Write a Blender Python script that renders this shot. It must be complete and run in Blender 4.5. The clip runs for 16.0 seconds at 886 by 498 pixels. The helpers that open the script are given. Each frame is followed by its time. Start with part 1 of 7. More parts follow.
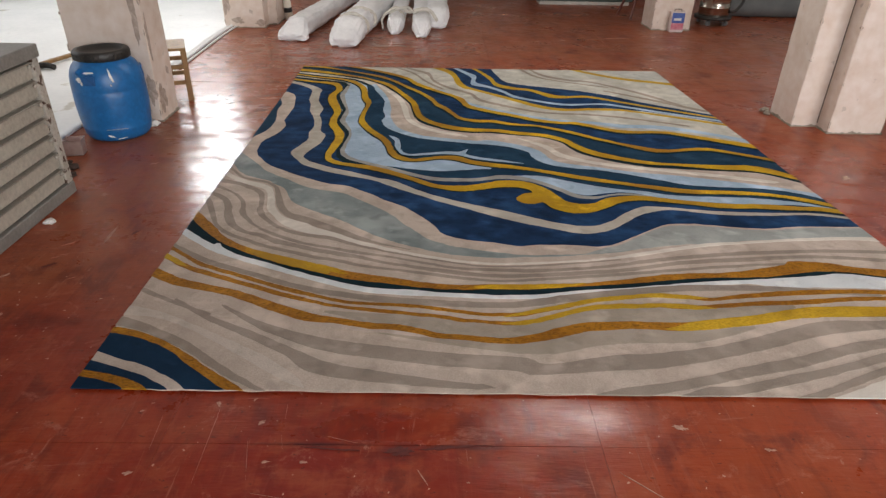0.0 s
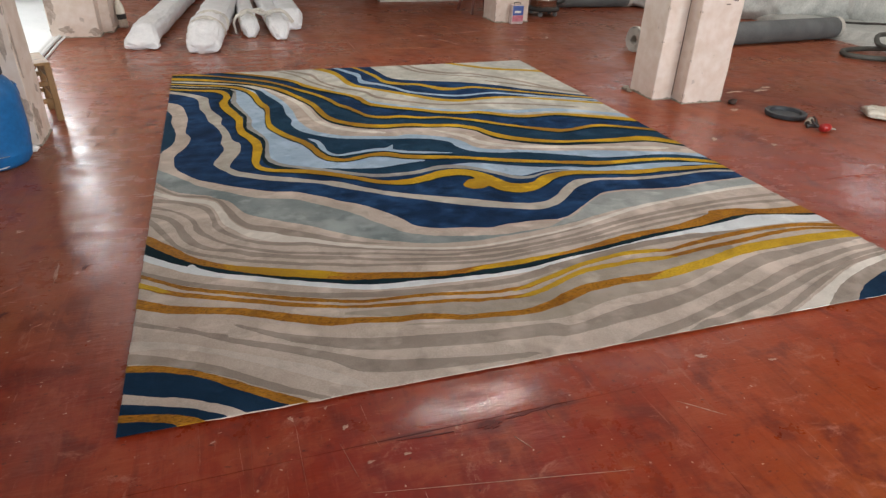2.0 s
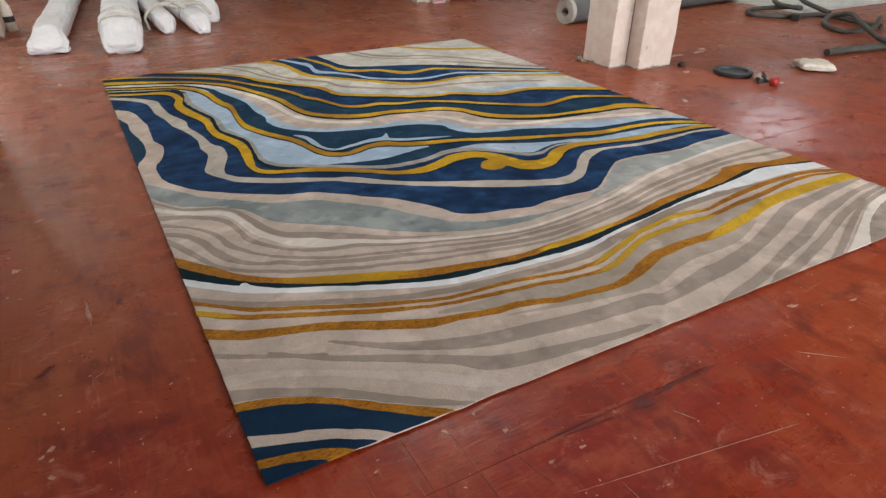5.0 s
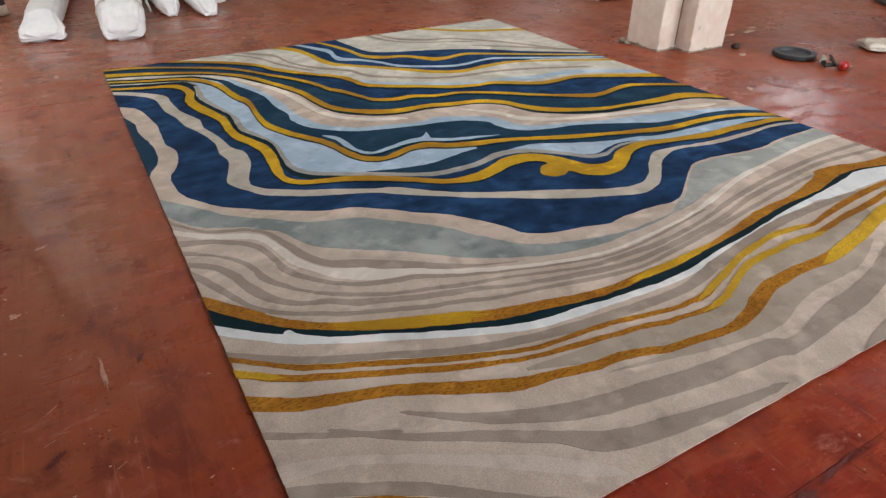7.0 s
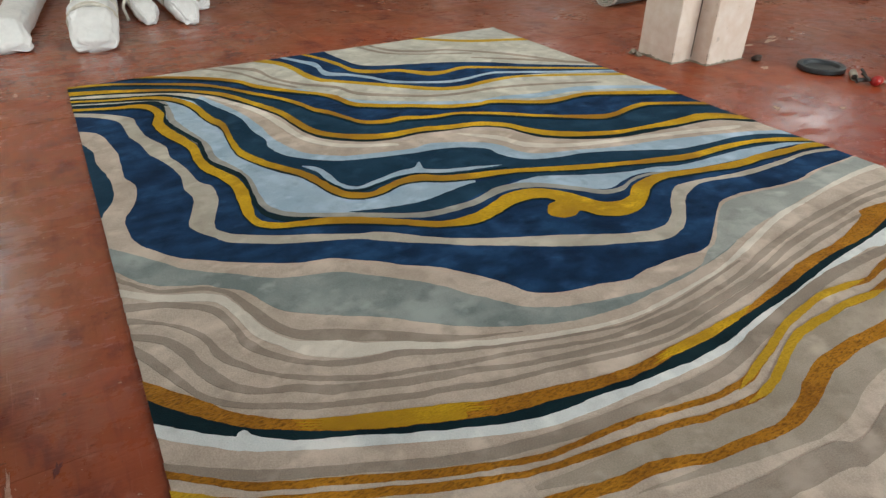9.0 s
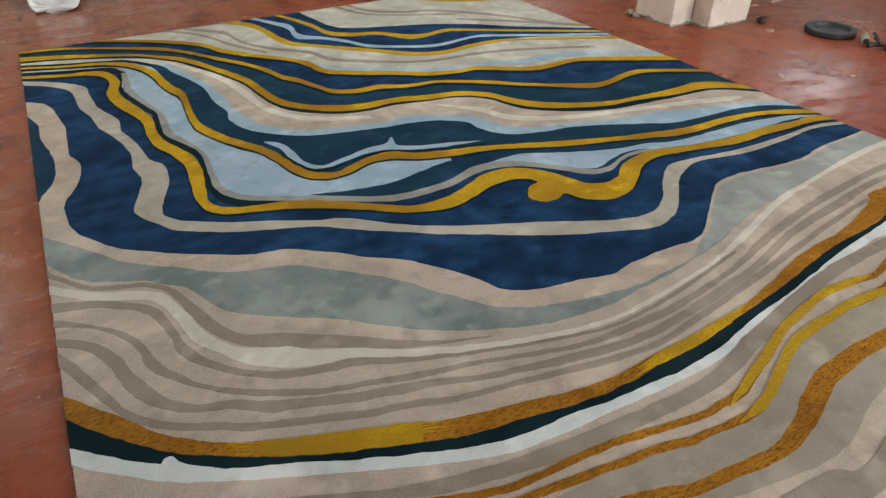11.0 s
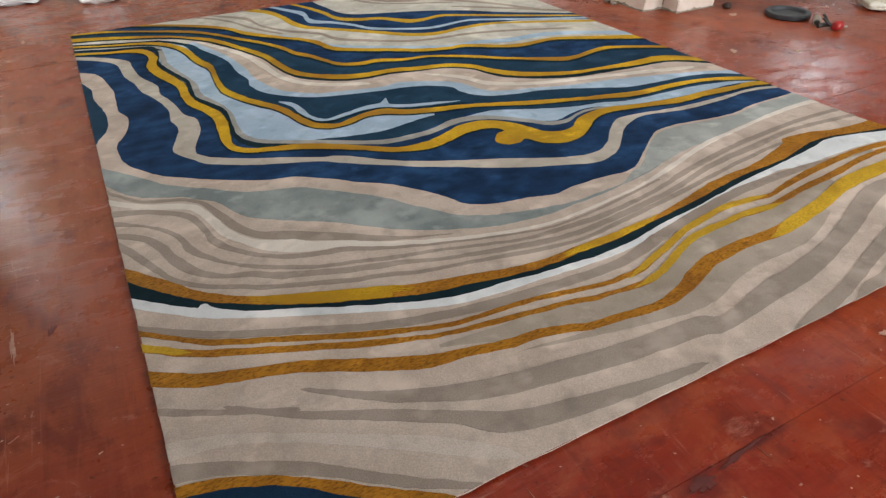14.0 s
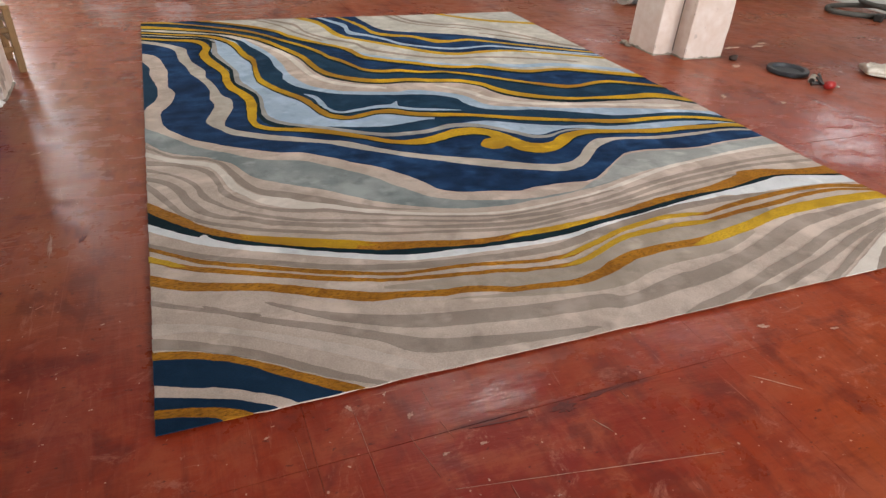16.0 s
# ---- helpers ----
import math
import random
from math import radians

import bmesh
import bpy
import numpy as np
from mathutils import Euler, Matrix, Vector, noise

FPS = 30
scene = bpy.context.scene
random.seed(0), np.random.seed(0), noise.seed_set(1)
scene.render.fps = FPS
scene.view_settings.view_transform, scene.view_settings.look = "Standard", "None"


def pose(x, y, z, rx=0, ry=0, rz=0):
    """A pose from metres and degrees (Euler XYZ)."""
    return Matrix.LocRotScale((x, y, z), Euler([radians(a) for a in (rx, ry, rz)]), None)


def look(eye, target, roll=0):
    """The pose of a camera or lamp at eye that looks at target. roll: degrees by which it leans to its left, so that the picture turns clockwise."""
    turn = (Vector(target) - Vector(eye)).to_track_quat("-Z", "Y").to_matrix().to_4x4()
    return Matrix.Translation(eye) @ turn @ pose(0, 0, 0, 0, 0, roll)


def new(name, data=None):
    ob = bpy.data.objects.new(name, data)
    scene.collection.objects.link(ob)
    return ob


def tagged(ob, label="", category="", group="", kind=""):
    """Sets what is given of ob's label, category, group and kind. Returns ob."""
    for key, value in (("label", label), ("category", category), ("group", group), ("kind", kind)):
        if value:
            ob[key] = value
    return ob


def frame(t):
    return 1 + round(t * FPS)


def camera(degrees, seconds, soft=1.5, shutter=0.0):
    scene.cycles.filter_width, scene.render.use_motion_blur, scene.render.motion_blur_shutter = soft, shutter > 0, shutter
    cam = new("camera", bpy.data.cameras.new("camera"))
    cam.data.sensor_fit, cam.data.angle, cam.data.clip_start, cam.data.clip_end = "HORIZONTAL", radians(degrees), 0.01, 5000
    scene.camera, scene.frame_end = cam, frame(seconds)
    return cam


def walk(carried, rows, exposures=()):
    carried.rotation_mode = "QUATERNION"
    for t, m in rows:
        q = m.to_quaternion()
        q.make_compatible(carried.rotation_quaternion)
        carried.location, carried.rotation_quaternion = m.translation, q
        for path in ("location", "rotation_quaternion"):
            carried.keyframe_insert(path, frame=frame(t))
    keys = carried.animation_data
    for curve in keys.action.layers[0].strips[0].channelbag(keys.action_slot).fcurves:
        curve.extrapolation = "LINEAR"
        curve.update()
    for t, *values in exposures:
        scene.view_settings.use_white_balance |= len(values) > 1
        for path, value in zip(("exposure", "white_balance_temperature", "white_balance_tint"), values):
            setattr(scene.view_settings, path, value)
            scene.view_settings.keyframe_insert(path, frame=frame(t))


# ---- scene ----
from mathutils.geometry import tessellate_polygon

cam = camera(70.0, 16.0, soft=1.35)
PATH = [
    (0, (1.098, -1.457, 1.343), (1.125, 0.279, 0.35), 1.2),
    (0.5, (0.896, -1.497, 1.344), (1.088, 0.233, 0.36), 2.8),
    (1, (0.727, -1.524, 1.338), (1.05, 0.189, 0.356), 2.3),
    (1.5, (0.584, -1.472, 1.326), (1.062, 0.204, 0.345), 2.0),
    (2, (0.428, -1.452, 1.332), (0.993, 0.197, 0.351), 2.2),
    (2.5, (0.228, -1.438, 1.328), (0.878, 0.181, 0.351), 1.3),
    (3, (0.084, -1.39, 1.312), (0.791, 0.206, 0.337), 1.1),
    (3.5, (-0.014, -1.305, 1.314), (0.728, 0.275, 0.339), 1.5),
    (4, (-0.104, -1.231, 1.306), (0.738, 0.299, 0.331), 2.1),
    (6.5, (-0.16, -0.752, 1.224), (0.691, 0.716, 0.165), 0.4),
    (7, (-0.152, -0.597, 1.232), (0.695, 0.862, 0.157), 0.4),
    (7.5, (-0.123, -0.473, 1.222), (0.723, 0.984, 0.144), 0.4),
    (8, (-0.019, -0.336, 1.228), (0.827, 1.122, 0.151), 0.4),
    (8.5, (0.063, -0.246, 1.225), (0.906, 1.212, 0.146), 0.3),
    (9, (0.073, -0.264, 1.217), (0.916, 1.195, 0.139), 0.3),
    (11.5, (0.297, -0.107, 1.17), (1.099, 1.283, -0.024), 0.3),
    (12, (0.299, -0.106, 1.155), (1.097, 1.285, -0.04), 0.2),
    (12.5, (0.29, -0.156, 1.159), (1.089, 1.234, -0.036), 0.3),
    (13, (0.199, -0.323, 1.182), (0.999, 1.072, -0.007), 0.2),
    (13.5, (0.122, -0.524, 1.201), (0.921, 0.89, 0.033), 0.2),
    (14, (0.133, -0.684, 1.218), (0.899, 0.749, 0.052), -0.5),
    (14.5, (0.115, -0.815, 1.23), (0.853, 0.635, 0.066), -1.0),
    (15, (0.066, -0.963, 1.23), (0.794, 0.494, 0.069), 1.5),
    (15.5, (0.069, -1.09, 1.25), (0.759, 0.386, 0.092), 3.0),
    (16, (0.197, -1.188, 1.258), (0.877, 0.346, 0.17), 4.2),
]
walk(cam, [(t, look(eye, target, roll)) for t, eye, target, roll in PATH], [(0, -0.17, 6750, 12), (1.0, -0.12, 6750, 12), (2.0, 0.0, 6600, 10), (3.5, 0.11, 6500, 9), (6.5, 0.14, 6550, 11), (7.5, 0.12, 6450, 7), (9.0, 0.05, 6550, 2), (12.5, 0.02, 6550, 3), (14.5, 0.19, 6550, 10), (16, 0.19, 6650, 12)])

# ---- world and light ----
world = bpy.data.worlds.new("world")
scene.world = world
world.use_nodes = True
wn = world.node_tree.nodes
sky = wn.new("ShaderNodeTexSky")
sky.sky_type, sky.sun_disc = "NISHITA", False
sky.sun_elevation, sky.sun_rotation = radians(38), radians(-60)
world.node_tree.links.new(sky.outputs[0], wn["Background"].inputs[0])
wn["Background"].inputs[1].default_value = 0.12

ROOM = (-5.0, 11.0, -5.0, 8.3, 3.4)      # x0, x1, y0, y1, ceiling


def area(name, m, w, h, power, colour):
    lamp = bpy.data.lights.new(name, "AREA")
    lamp.shape, lamp.size, lamp.size_y, lamp.energy, lamp.color = "RECTANGLE", w, h, power, colour
    ob = new(name, lamp)
    ob.matrix_world = m
    return ob


DAY = (0.93, 0.97, 1.0)
# daylight in the window openings: wall, centre along it, width
BACK_WINDOWS = [(-2.35, 1.25), (6.9, 0.9)]
LEFT_WINDOWS = [(3.0, 2.2), (6.4, 2.2)]
RIGHT_WINDOWS = [(5.85, 1.4)]
FRONT_WINDOWS = [(2.6, 2.4), (6.4, 2.4)]
SILL, HEAD = 1.0, 3.0
BACK_SILL, BACK_HEAD = 1.75, 3.34
RIGHT_SILL, RIGHT_HEAD = 2.55, 3.3
for cx, w in BACK_WINDOWS:
    area("window_daylight", look((cx, 8.42, (BACK_SILL + BACK_HEAD) / 2), (cx, 0, (BACK_SILL + BACK_HEAD) / 2)), w, BACK_HEAD - BACK_SILL, (118 if w > 1 else 16) * w, DAY)
for cy, w in LEFT_WINDOWS:
    area("window_daylight", look((-5.12, cy, (SILL + HEAD) / 2), (0, cy, 1.9)), w, HEAD - SILL, 16 * w, DAY)
for cy, w in RIGHT_WINDOWS:
    area("window_daylight", look((11.12, cy, (RIGHT_SILL + RIGHT_HEAD) / 2), (0, cy, (RIGHT_SILL + RIGHT_HEAD) / 2)), w, RIGHT_HEAD - RIGHT_SILL, 11 * w, DAY)
for cx, w in FRONT_WINDOWS:
    area("window_daylight", look((cx, -5.12, (SILL + HEAD) / 2), (cx, 0, 1.9)), w, HEAD - SILL, 126 * w, DAY)
TUBES = [(2.4, 3.2), (5.6, -1.6), (-1.8, 4.6), (6.4, 4.2)]
for x, y in TUBES:
    area("tube_light", look((x, y, 3.20), (x, y, 0)), 1.2, 0.10, 38, (1.0, 0.96, 0.9))


# ---- materials ----
def mat(name, dark, light, rough=0.8, scale=6.0, fine=120.0, bump=0.15, metal=0.0, contrast=(0.3, 0.7), stretch=(1, 1, 1), fleck=None, sheen=0.0, dist=0.004):
    """Two tones mixed by a broad noise, a fine grain in tone and relief, and an optional third tone in flecks."""
    m = bpy.data.materials.new(name)
    m.use_nodes = True
    n, l = m.node_tree.nodes, m.node_tree.links
    b = n["Principled BSDF"]
    co, mp = n.new("ShaderNodeTexCoord"), n.new("ShaderNodeMapping")
    mp.inputs["Scale"].default_value = stretch
    l.new(co.outputs["Object"], mp.inputs[0])
    broad, grain = n.new("ShaderNodeTexNoise"), n.new("ShaderNodeTexNoise")
    broad.inputs["Scale"].default_value, broad.inputs["Detail"].default_value = scale, 5
    grain.inputs["Scale"].default_value, grain.inputs["Detail"].default_value = fine, 3
    l.new(mp.outputs[0], broad.inputs[0]), l.new(mp.outputs[0], grain.inputs[0])
    ramp = n.new("ShaderNodeValToRGB")
    ramp.color_ramp.elements[0].position, ramp.color_ramp.elements[1].position = contrast
    ramp.color_ramp.elements[0].color, ramp.color_ramp.elements[1].color = (*dark, 1), (*light, 1)
    l.new(broad.outputs[0], ramp.inputs[0])
    mix = n.new("ShaderNodeMix")
    mix.data_type, mix.blend_type = "RGBA", "OVERLAY"
    mix.inputs["Factor"].default_value = 0.35
    l.new(ramp.outputs[0], mix.inputs[6]), l.new(grain.outputs[0], mix.inputs[7])
    out = mix.outputs[2]
    if fleck:
        colour, size, amount = fleck
        f, fr, fm = n.new("ShaderNodeTexNoise"), n.new("ShaderNodeValToRGB"), n.new("ShaderNodeMix")
        f.inputs["Scale"].default_value, f.inputs["Detail"].default_value = size, 6
        l.new(co.outputs["Object"], f.inputs[0])
        fr.color_ramp.elements[0].position, fr.color_ramp.elements[1].position = amount, amount + 0.04
        l.new(f.outputs[0], fr.inputs[0])
        fm.data_type = "RGBA"
        fm.inputs[7].default_value = (*colour, 1)
        l.new(fr.outputs[0], fm.inputs[0]), l.new(out, fm.inputs[6])
        out = fm.outputs[2]
    l.new(out, b.inputs["Base Color"])
    b.inputs["Roughness"].default_value, b.inputs["Metallic"].default_value = rough, metal
    b.inputs["Sheen Weight"].default_value = sheen
    bp = n.new("ShaderNodeBump")
    bp.inputs["Strength"].default_value, bp.inputs["Distance"].default_value = bump, dist
    l.new(grain.outputs[0], bp.inputs["Height"]), l.new(bp.outputs[0], b.inputs["Normal"])
    return m


def floor_material():
    """Red floor paint on old boards: worn glossy patches, scuffs, dark stains and pale flecks."""
    m = bpy.data.materials.new("red_floor_paint")
    m.use_nodes = True
    n, l = m.node_tree.nodes, m.node_tree.links
    b = n["Principled BSDF"]
    co = n.new("ShaderNodeTexCoord").outputs["Object"]

    def noisy(scale, detail=5, stretch=(1, 1, 1), turn=0.0, rough=0.55, wobble=0.0):
        mp, t = n.new("ShaderNodeMapping"), n.new("ShaderNodeTexNoise")
        mp.inputs["Scale"].default_value, mp.inputs["Rotation"].default_value = stretch, (0, 0, turn)
        t.inputs["Scale"].default_value, t.inputs["Detail"].default_value, t.inputs["Roughness"].default_value = scale, detail, rough
        t.inputs["Distortion"].default_value = wobble
        l.new(co, mp.inputs[0]), l.new(mp.outputs[0], t.inputs[0])
        return t.outputs[0]

    def ramp(src, *stops):
        r = n.new("ShaderNodeValToRGB")
        e = r.color_ramp.elements
        while len(e) < len(stops):
            e.new(0.5)
        for k, (p, c) in zip(e, stops):
            k.position, k.color = p, (*c, 1) if isinstance(c, tuple) else (c, c, c, 1)
        l.new(src, r.inputs[0])
        return r.outputs[0]

    def blend(fac, a, c):
        x = n.new("ShaderNodeMix")
        x.data_type = "RGBA"
        l.new(fac, x.inputs[0]), l.new(a, x.inputs[6])
        if isinstance(c, tuple):
            x.inputs[7].default_value = (*c, 1)
        else:
            l.new(c, x.inputs[7])
        return x.outputs[2]

    base = ramp(noisy(0.8, 7, rough=0.62), (0.30, (0.165, 0.017, 0.0055)), (0.50, (0.28, 0.034, 0.0085)), (0.70, (0.345, 0.055, 0.012)))
    base = blend(ramp(noisy(1.3, 6, (1, 1, 1), 1.1, 0.6, 0.6), (0.46, 0.0), (0.62, 0.75)), base, (0.27, 0.046, 0.010))
    def patch(cx, cy, rx, ry, soft=False):
        """1 in the middle of a patch, with a ragged edge."""
        mp, le, mr, mu = n.new("ShaderNodeMapping"), n.new("ShaderNodeVectorMath"), n.new("ShaderNodeMapRange"), n.new("ShaderNodeMath")
        mp.inputs["Location"].default_value, mp.inputs["Scale"].default_value = (-cx / rx, -cy / ry, 0), (1 / rx, 1 / ry, 0)
        le.operation, mu.operation = "LENGTH", "MULTIPLY"
        l.new(co, mp.inputs[0]), l.new(mp.outputs[0], le.inputs[0]), l.new(le.outputs["Value"], mr.inputs[0])
        mr.inputs["From Min"].default_value, mr.inputs["From Max"].default_value = 1.0, 0.25
        l.new(mr.outputs[0], mu.inputs[0])
        l.new(ramp(noisy(1.7, 6, (1, 1, 1), 0.25, 0.6), (0.25, 0.25), (0.6, 1.0)) if soft else ramp(noisy(4.5, 8, (0.7, 1.5, 1), 0.25, 0.7), (0.38, 0.0), (0.56, 1.0)), mu.inputs[1])
        return mu.outputs[0]

    # broad tones: browner towards the back, where reflections are put into the colour, orange-brown at the front right,
    # deep crimson at the front left
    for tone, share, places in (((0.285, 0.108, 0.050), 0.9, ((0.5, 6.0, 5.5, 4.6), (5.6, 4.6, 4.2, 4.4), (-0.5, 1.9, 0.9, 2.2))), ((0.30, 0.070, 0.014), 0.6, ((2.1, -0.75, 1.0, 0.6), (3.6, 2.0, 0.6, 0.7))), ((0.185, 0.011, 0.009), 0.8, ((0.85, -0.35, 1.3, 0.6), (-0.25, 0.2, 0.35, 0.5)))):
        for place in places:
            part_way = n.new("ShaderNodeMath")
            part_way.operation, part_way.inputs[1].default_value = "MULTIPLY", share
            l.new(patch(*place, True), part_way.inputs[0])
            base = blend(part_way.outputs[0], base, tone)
    brush = noisy(3.4, 7, (0.4, 2.2, 1), 0.12, 0.62, 1.2)
    base = blend(ramp(brush, (0.50, 0.0), (0.72, 0.40)), base, (0.33, 0.070, 0.028))
    across = noisy(3.2, 7, (2.2, 0.5, 1), -0.4, 0.65, 1.0)
    base = blend(ramp(across, (0.50, 0.0), (0.70, 0.55)), base, (0.130, 0.015, 0.006))
    dirt = noisy(2.2, 8, (1, 1, 1), 0.7, 0.68)
    base = blend(ramp(dirt, (0.56, 0.0), (0.70, 0.5)), base, (0.100, 0.014, 0.008))
    cloud = noisy(3.1, 8, (1, 1, 1), 0.2, 0.7)
    base = blend(ramp(cloud, (0.54, 0.0), (0.70, 0.45)), base, (0.36, 0.085, 0.036))
    blot = noisy(7.5, 6, (1, 1.3, 1), 0.4, 0.62, 0.5)
    base = blend(ramp(blot, (0.52, 0.0), (0.64, 0.42)), base, (0.35, 0.080, 0.032))
    murk = noisy(5.5, 6, (1.2, 1, 1), 1.9, 0.62, 0.5)
    base = blend(ramp(murk, (0.52, 0.0), (0.64, 0.58)), base, (0.105, 0.012, 0.010))
    streak = noisy(4.5, 8, (5.5, 0.35, 1), 0.06, 0.72, 0.4)
    base = blend(ramp(streak, (0.54, 0.0), (0.66, 0.36)), base, (0.120, 0.014, 0.007))
    smudge = noisy(2.6, 8, (1.4, 1, 1), 2.3, 0.74, 0.9)
    base = blend(ramp(smudge, (0.58, 0.0), (0.72, 0.5)), base, (0.37, 0.115, 0.075))
    rub = noisy(7.0, 8, (1, 1.5, 1), 1.4, 0.76, 0.7)
    base = blend(ramp(rub, (0.57, 0.0), (0.67, 0.52)), base, (0.42, 0.165, 0.115))
    grit = noisy(24.0, 6, (0.8, 1.5, 1), 0.25, 0.75)
    base = blend(ramp(grit, (0.56, 0.0), (0.70, 0.42)), base, (0.125, 0.016, 0.009))
    fleck = noisy(19.0, 4, (1.0, 0.6, 1), 0.5, 0.6)
    base = blend(ramp(fleck, (0.70, 0.0), (0.74, 0.5)), base, (0.45, 0.24, 0.18))
    speck = noisy(46.0, 2, (1, 1, 1), 0.3, 0.5)
    base = blend(ramp(speck, (0.73, 0.0), (0.75, 0.8)), base, (0.55, 0.36, 0.28))
    dark_speck = noisy(31.0, 3, (1, 1.6, 1), 0.9, 0.6)
    base = blend(ramp(dark_speck, (0.67, 0.0), (0.70, 0.6)), base, (0.05, 0.012, 0.010))
    scuff = noisy(5.0, 8, (0.5, 5.0, 1), 0.45, 0.72, 0.8)
    base = blend(ramp(scuff, (0.64, 0.0), (0.71, 0.45)), base, (0.42, 0.19, 0.14))
    scratch = noisy(5.0, 7, (7.0, 0.5, 1), 0.35, 0.68, 0.7)
    base = blend(ramp(scratch, (0.63, 0.0), (0.70, 0.5)), base, (0.42, 0.17, 0.12))
    drag = noisy(4.0, 7, (4.2, 0.5, 1), -0.15, 0.68, 1.0)
    base = blend(ramp(drag, (0.55, 0.0), (0.70, 0.26)), base, (0.36, 0.10, 0.062))

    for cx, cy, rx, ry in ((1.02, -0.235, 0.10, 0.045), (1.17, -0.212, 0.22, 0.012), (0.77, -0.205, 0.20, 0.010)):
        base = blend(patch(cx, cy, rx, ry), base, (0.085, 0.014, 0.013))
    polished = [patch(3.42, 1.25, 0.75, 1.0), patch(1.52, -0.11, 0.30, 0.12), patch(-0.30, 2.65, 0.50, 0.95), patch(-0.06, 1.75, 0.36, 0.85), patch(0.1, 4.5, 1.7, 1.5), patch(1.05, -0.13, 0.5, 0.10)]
    # the first two polished patches also get their pale sheen mixed into the colour
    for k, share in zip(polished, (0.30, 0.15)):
        sheen_share = n.new("ShaderNodeMath")
        sheen_share.operation, sheen_share.inputs[1].default_value = "MULTIPLY", share
        l.new(k, sheen_share.inputs[0])
        base = blend(sheen_share.outputs[0], base, (0.40, 0.24, 0.25))
    l.new(base, b.inputs["Base Color"])
    worn = noisy(1.7, 7, (1, 1, 1), 0.3, 0.66)
    rough = ramp(worn, (0.35, 0.22), (0.52, 0.34), (0.68, 0.52))
    rough = blend(ramp(noisy(9.0, 6, (1, 1.5, 1), 0.8, 0.65), (0.48, 0.0), (0.66, 0.7)), rough, (0.55, 0.55, 0.55))
    for k in polished:
        rough = blend(k, rough, (0.10, 0.10, 0.10))
    l.new(rough, b.inputs["Roughness"])
    gloss = n.new("ShaderNodeMix")
    gloss.data_type = "RGBA"
    gloss.inputs[6].default_value, gloss.inputs[7].default_value = (0.29, 0.29, 0.29, 1), (0.56, 0.56, 0.56, 1)
    most = polished[0]
    for k in polished[1:]:
        top = n.new("ShaderNodeMath")
        top.operation = "MAXIMUM"
        l.new(most, top.inputs[0]), l.new(k, top.inputs[1])
        most = top.outputs[0]
    l.new(most, gloss.inputs[0]), l.new(gloss.outputs[2], b.inputs["Specular IOR Level"])
    bp, bp2 = n.new("ShaderNodeBump"), n.new("ShaderNodeBump")
    bp.inputs["Strength"].default_value, bp.inputs["Distance"].default_value = 0.16, 0.02
    bp2.inputs["Strength"].default_value, bp2.inputs["Distance"].default_value = 0.25, 0.004
    l.new(noisy(6.0, 4, (0.5, 2.0, 1), 0.1), bp.inputs["Height"])
    l.new(noisy(60.0, 4, (0.3, 1.6, 1), 0.2), bp2.inputs["Height"])
    l.new(bp.outputs[0], bp2.inputs["Normal"]), l.new(bp2.outputs[0], b.inputs["Normal"])
    return m


def pile(name, dark, light, rib=0.0, mottle=None, dyed=None):
    """Cut wool pile: soft shading in brushed patches, fine tufts; rib: coarser loops that show as short streaks."""
    m = mat("pile_" + name, dark, light, 0.95, 5.0, 260.0, 0.6, contrast=(0.34, 0.66), dist=0.003)
    n, l = m.node_tree.nodes, m.node_tree.links
    b = n["Principled BSDF"]
    b.inputs["Specular IOR Level"].default_value = 0.12
    co = n.new("ShaderNodeTexCoord").outputs["Object"]

    def layer(scale, stretch, lo, hi, tone):
        mp, t, r, x = n.new("ShaderNodeMapping"), n.new("ShaderNodeTexNoise"), n.new("ShaderNodeMapRange"), n.new("ShaderNodeMix")
        mp.inputs["Scale"].default_value = stretch
        t.inputs["Scale"].default_value, t.inputs["Detail"].default_value = scale, 4
        l.new(co, mp.inputs[0]), l.new(mp.outputs[0], t.inputs[0]), l.new(t.outputs[0], r.inputs[0])
        r.inputs["From Min"].default_value, r.inputs["From Max"].default_value = lo, hi
        x.data_type = "RGBA"
        x.inputs[7].default_value = (*tone, 1)
        l.new(r.outputs[0], x.inputs[0])
        l.new(b.inputs["Base Color"].links[0].from_socket, x.inputs[6])
        l.new(x.outputs[2], b.inputs["Base Color"])
        return t.outputs[0]

    # pile brushed the other way shows a little paler, and worn paths a little darker
    layer(4.2, (1, 1, 1), 0.54, 0.74, [min(0.85, c * 1.30 + 0.004) for c in light])
    layer(8.5, (1, 1.4, 1), 0.57, 0.74, [min(0.85, c * 1.22 + 0.004) for c in light])
    layer(14.0, (1, 1, 1), 0.56, 0.9, [c * 0.72 for c in dark])
    if mottle:
        layer(7.0, (1, 1.6, 1), 0.44, 0.72, mottle)
    if dyed:
        layer(1.5, (1, 1, 1), 0.47, 0.58, dyed)
    if rib:
        h = layer(150.0, (0.5, 1.3, 1), 0.46, 0.74, [c * (1 - 0.6 * rib) for c in dark])
        bp = n.new("ShaderNodeBump")
        bp.inputs["Strength"].default_value, bp.inputs["Distance"].default_value = rib, 0.006
        old = b.inputs["Normal"].links[0].from_node
        l.new(h, bp.inputs["Height"]), l.new(old.outputs[0], bp.inputs["Normal"]), l.new(bp.outputs[0], b.inputs["Normal"])
        b.inputs["Roughness"].default_value = 0.65
    return m


